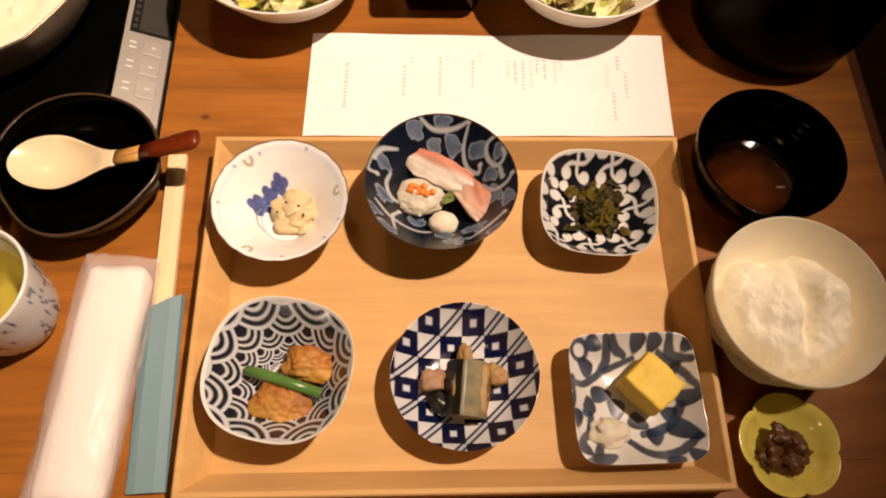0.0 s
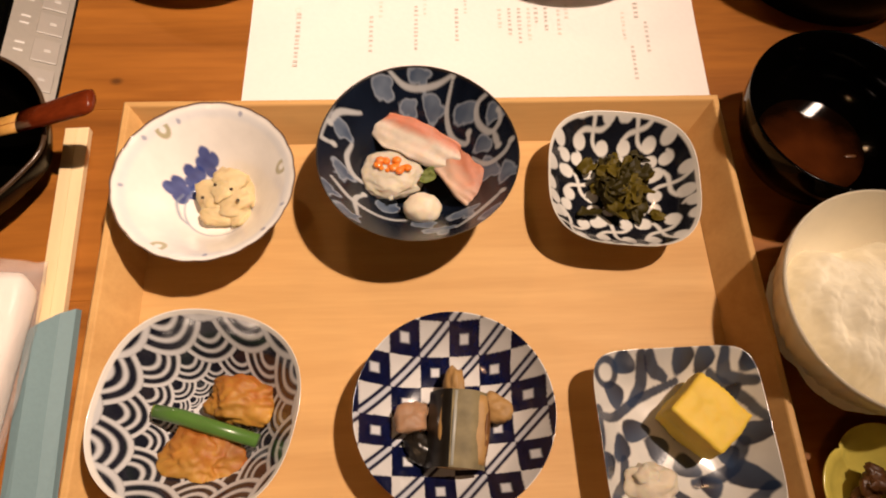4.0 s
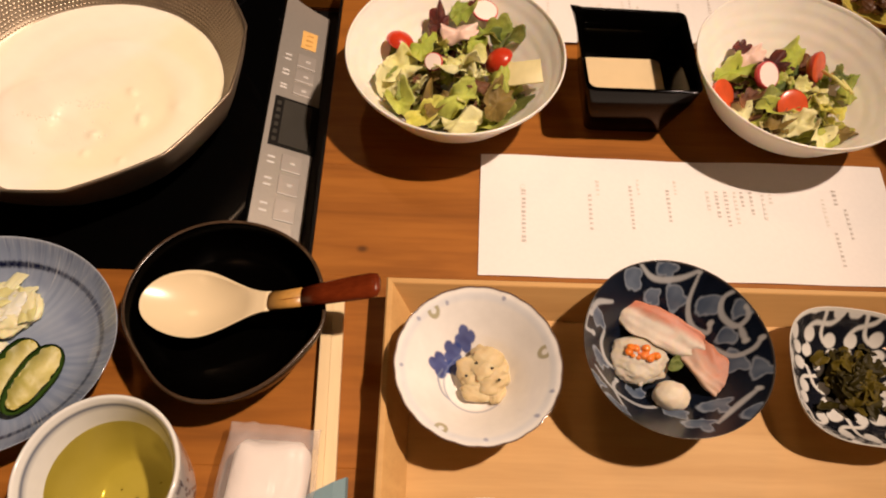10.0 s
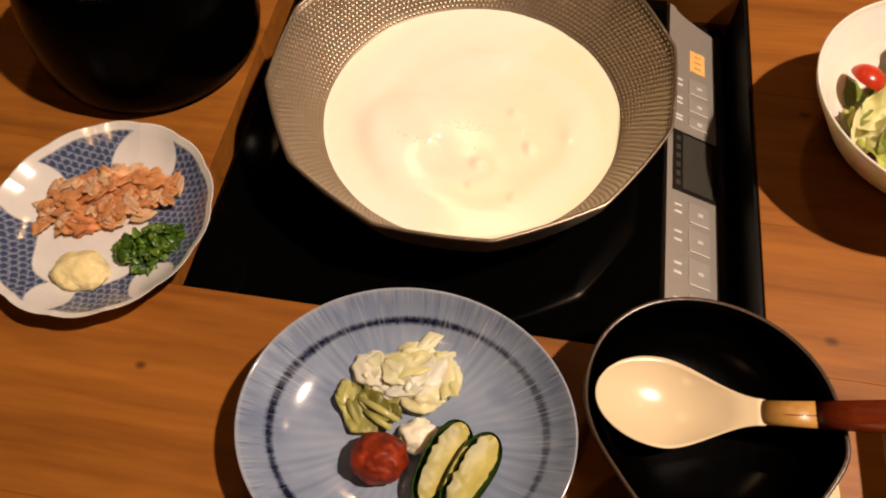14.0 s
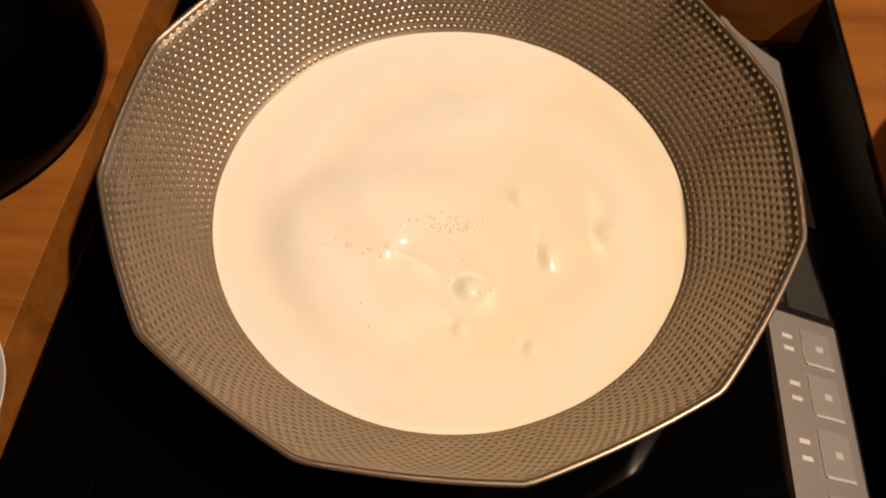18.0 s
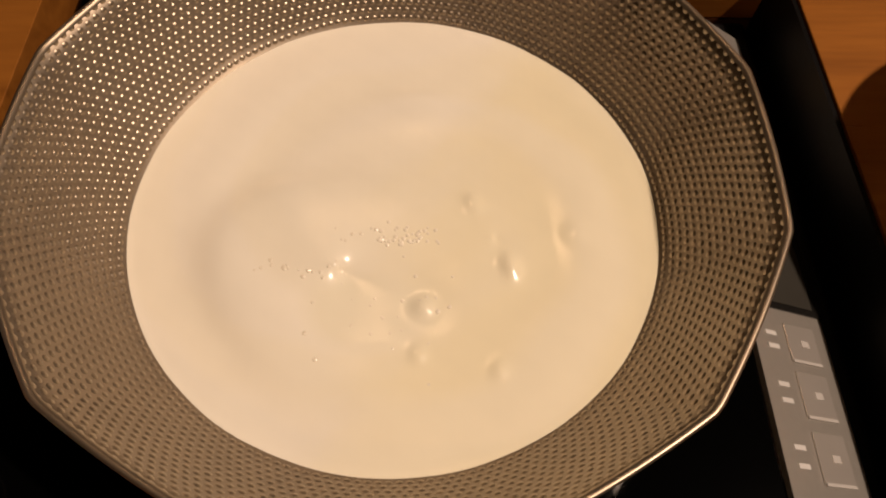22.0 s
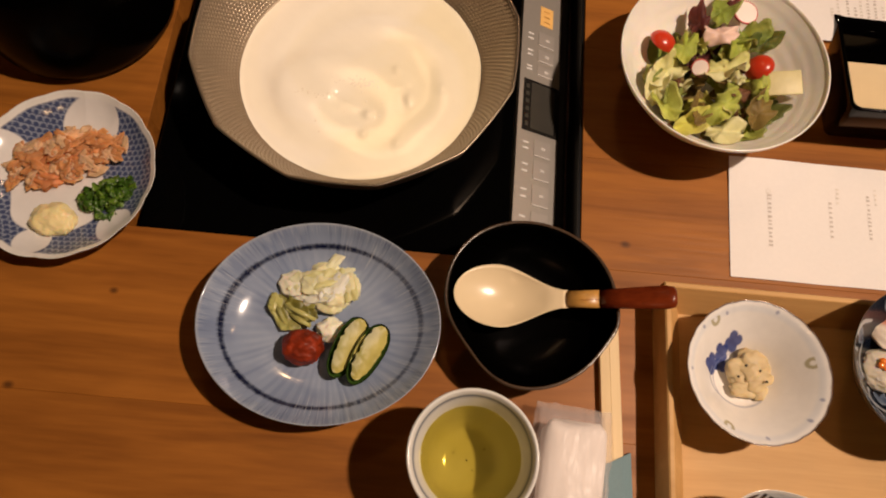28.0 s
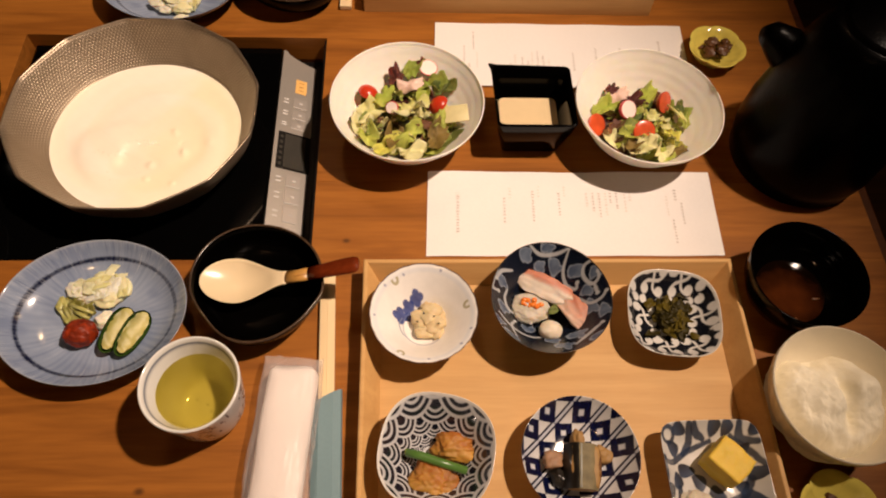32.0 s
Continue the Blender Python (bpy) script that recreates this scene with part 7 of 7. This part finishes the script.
        for a, b2 in zip(rows, rows[1:]):
            for j in range(8):
                bm.faces.new((a[j], a[j + 1], b2[j + 1], b2[j]))
        part(name, bm, mat, f)

    skin(-0.0148, -0.0044, 0, FISH_DARK, "dark_skin", 1)
    skin(-0.0044, 0.0128, 0, FISH_SKIN, "silver_skin", 2)
    part("skin_stripe", tube([(-0.0030, -0.0172, 0.0217), (-0.0028, 0, 0.0221), (-0.0024, 0.0172, 0.0217)], 0.0010, 6, 0.7), PALE_STRIPE, f, "pale stripe along the skin")
    part("bone_edge", lump((0.0022, 0.0150, 0.0022), 5, 0.3, 2, 3, (0.0120, 0.001, 0.0175)), SIMMER, f)
    for k, (dx, dy, rx, ry, rz, mat) in enumerate(((-0.0205, -0.0010, 0.0082, 0.0075, 0.0080, PALE_ROOT), (-0.0165, -0.0150, 0.0060, 0.0080, 0.0055, FISH_DARK), (0.0215, 0.0025, 0.0065, 0.0080, 0.0060, FISH_FLESH), (0.0010, 0.0115, 0.0110, 0.0050, 0.0090, FISH_FLESH))):
        whole("simmered_root", lump((rx, ry, rz), 33 + k, 0.28, 1.4, 4, (0, 0, rz * 0.9), boxy=0.3), mat, at_dish(cx, cy, dx, dy, 0.0075), "brown simmered vegetable piece beside the fish", "vegetable", "simmered vegetables", 30 * k)
    # rolled egg, grated radish
    cx, cy = 0.1215, 0.1565
    e = thing("rolled_egg", at_dish(cx, cy, 0.0105, 0.0080, 0.0062), "thick yellow block of rolled egg", "egg", turn=43)
    bm = lump((0.0136, 0.0160, 0.0132), 2, 0.07, 1.6, 5, (0, 0, 0.0132), boxy=0.84)
    part("egg_block", bm, EGG, e)
    d = thing("grated_radish", at_dish(cx, cy, -0.0175, -0.0215, 0.0062), "small mound of grated white radish", "radish")
    part("mound", lump((0.0128, 0.0098, 0.0070), 9, 0.30, 1.5, 4, (0, 0, 0.0046)), DAIKON, d)
    part("mound_top", lump((0.0060, 0.0065, 0.0048), 10, 0.35, 2.4, 3, (-0.003, 0.003, 0.0080)), DAIKON, d)


small_food()


# ---------------------------------------------------------------- dark ware at the table's edges
def kettle():
    k = thing("black_kettle", (0.2900, 0.4940, 0), "tall black iron kettle with a short spout", "kettle")
    part("kettle_body", lathe([(0.0, 0.0), (0.064, 0.0), (0.070, 0.004), (0.0745, 0.030), (0.0740, 0.060), (0.068, 0.110), (0.0585, 0.155), (0.050, 0.178), (0.044, 0.186), (0.042, 0.186)], 72), IRON, k)
    part("lid", lathe([(0.0, 0.196), (0.020, 0.195), (0.038, 0.190), (0.0445, 0.1855), (0.0, 0.184)], 48), IRON, k)
    part("knob", lathe([(0.0, 0.214), (0.006, 0.213), (0.009, 0.208), (0.006, 0.201), (0.005, 0.195), (0.0, 0.195)], 24), LACQUER, k)
    part("spout", tube([(-0.034, 0.030, 0.104), (-0.056, 0.043, 0.120), (-0.070, 0.046, 0.128), (-0.078, 0.045, 0.129)], [0.024, 0.019, 0.014, 0.009], 20), IRON, k)
    part("handle", tube([(0.052, 0.0, 0.172), (0.085, 0.0, 0.175), (0.102, 0.0, 0.150), (0.100, 0.0, 0.110), (0.080, 0.0, 0.080), (0.068, 0.0, 0.072)], 0.009, 12), IRON, k)


kettle()


def ladle_pot():
    p = thing("black_serving_bowl", (-0.6365, 0.5550, 0), "deep glossy black bowl holding a wooden paddle", "bowl")
    part("bowl_body", lathe([(0.0, 0.004), (0.060, 0.004), (0.061, 0.0), (0.068, 0.0), (0.0745, 0.005), (0.0770, 0.014), (0.0765, 0.034), (0.0725, 0.058), (0.0660, 0.078), (0.0625, 0.0865), (0.0612, 0.0875), (0.0595, 0.0865), (0.066, 0.066), (0.072, 0.040), (0.062, 0.010), (0.0, 0.008)], 96), BLACK_GLAZE, p)
    w = thing("wooden_paddle", (-0.6365, 0.5550, 0.009), "flat pale wooden paddle standing in a bowl", "paddle")
    part("blade", box(-0.024, 0.018, -0.038, 0.044, 0.070, 0.075, 0.002), CHOP_WOOD, w, at=pose(0, 0, 0.0, 0, 0, 30), flat=True)


ladle_pot()

# the other diner's dishes on the far tray
for src, label in (("flower_dish", ""), ("arabesque_bowl", ""), ("swirl_bowl", "")):
    o = bpy.data.objects[src]
    copy_thing(o, pose(-0.0015 - o.location.x, 1.0570 - o.location.y, TZ, 0, 0, 180))
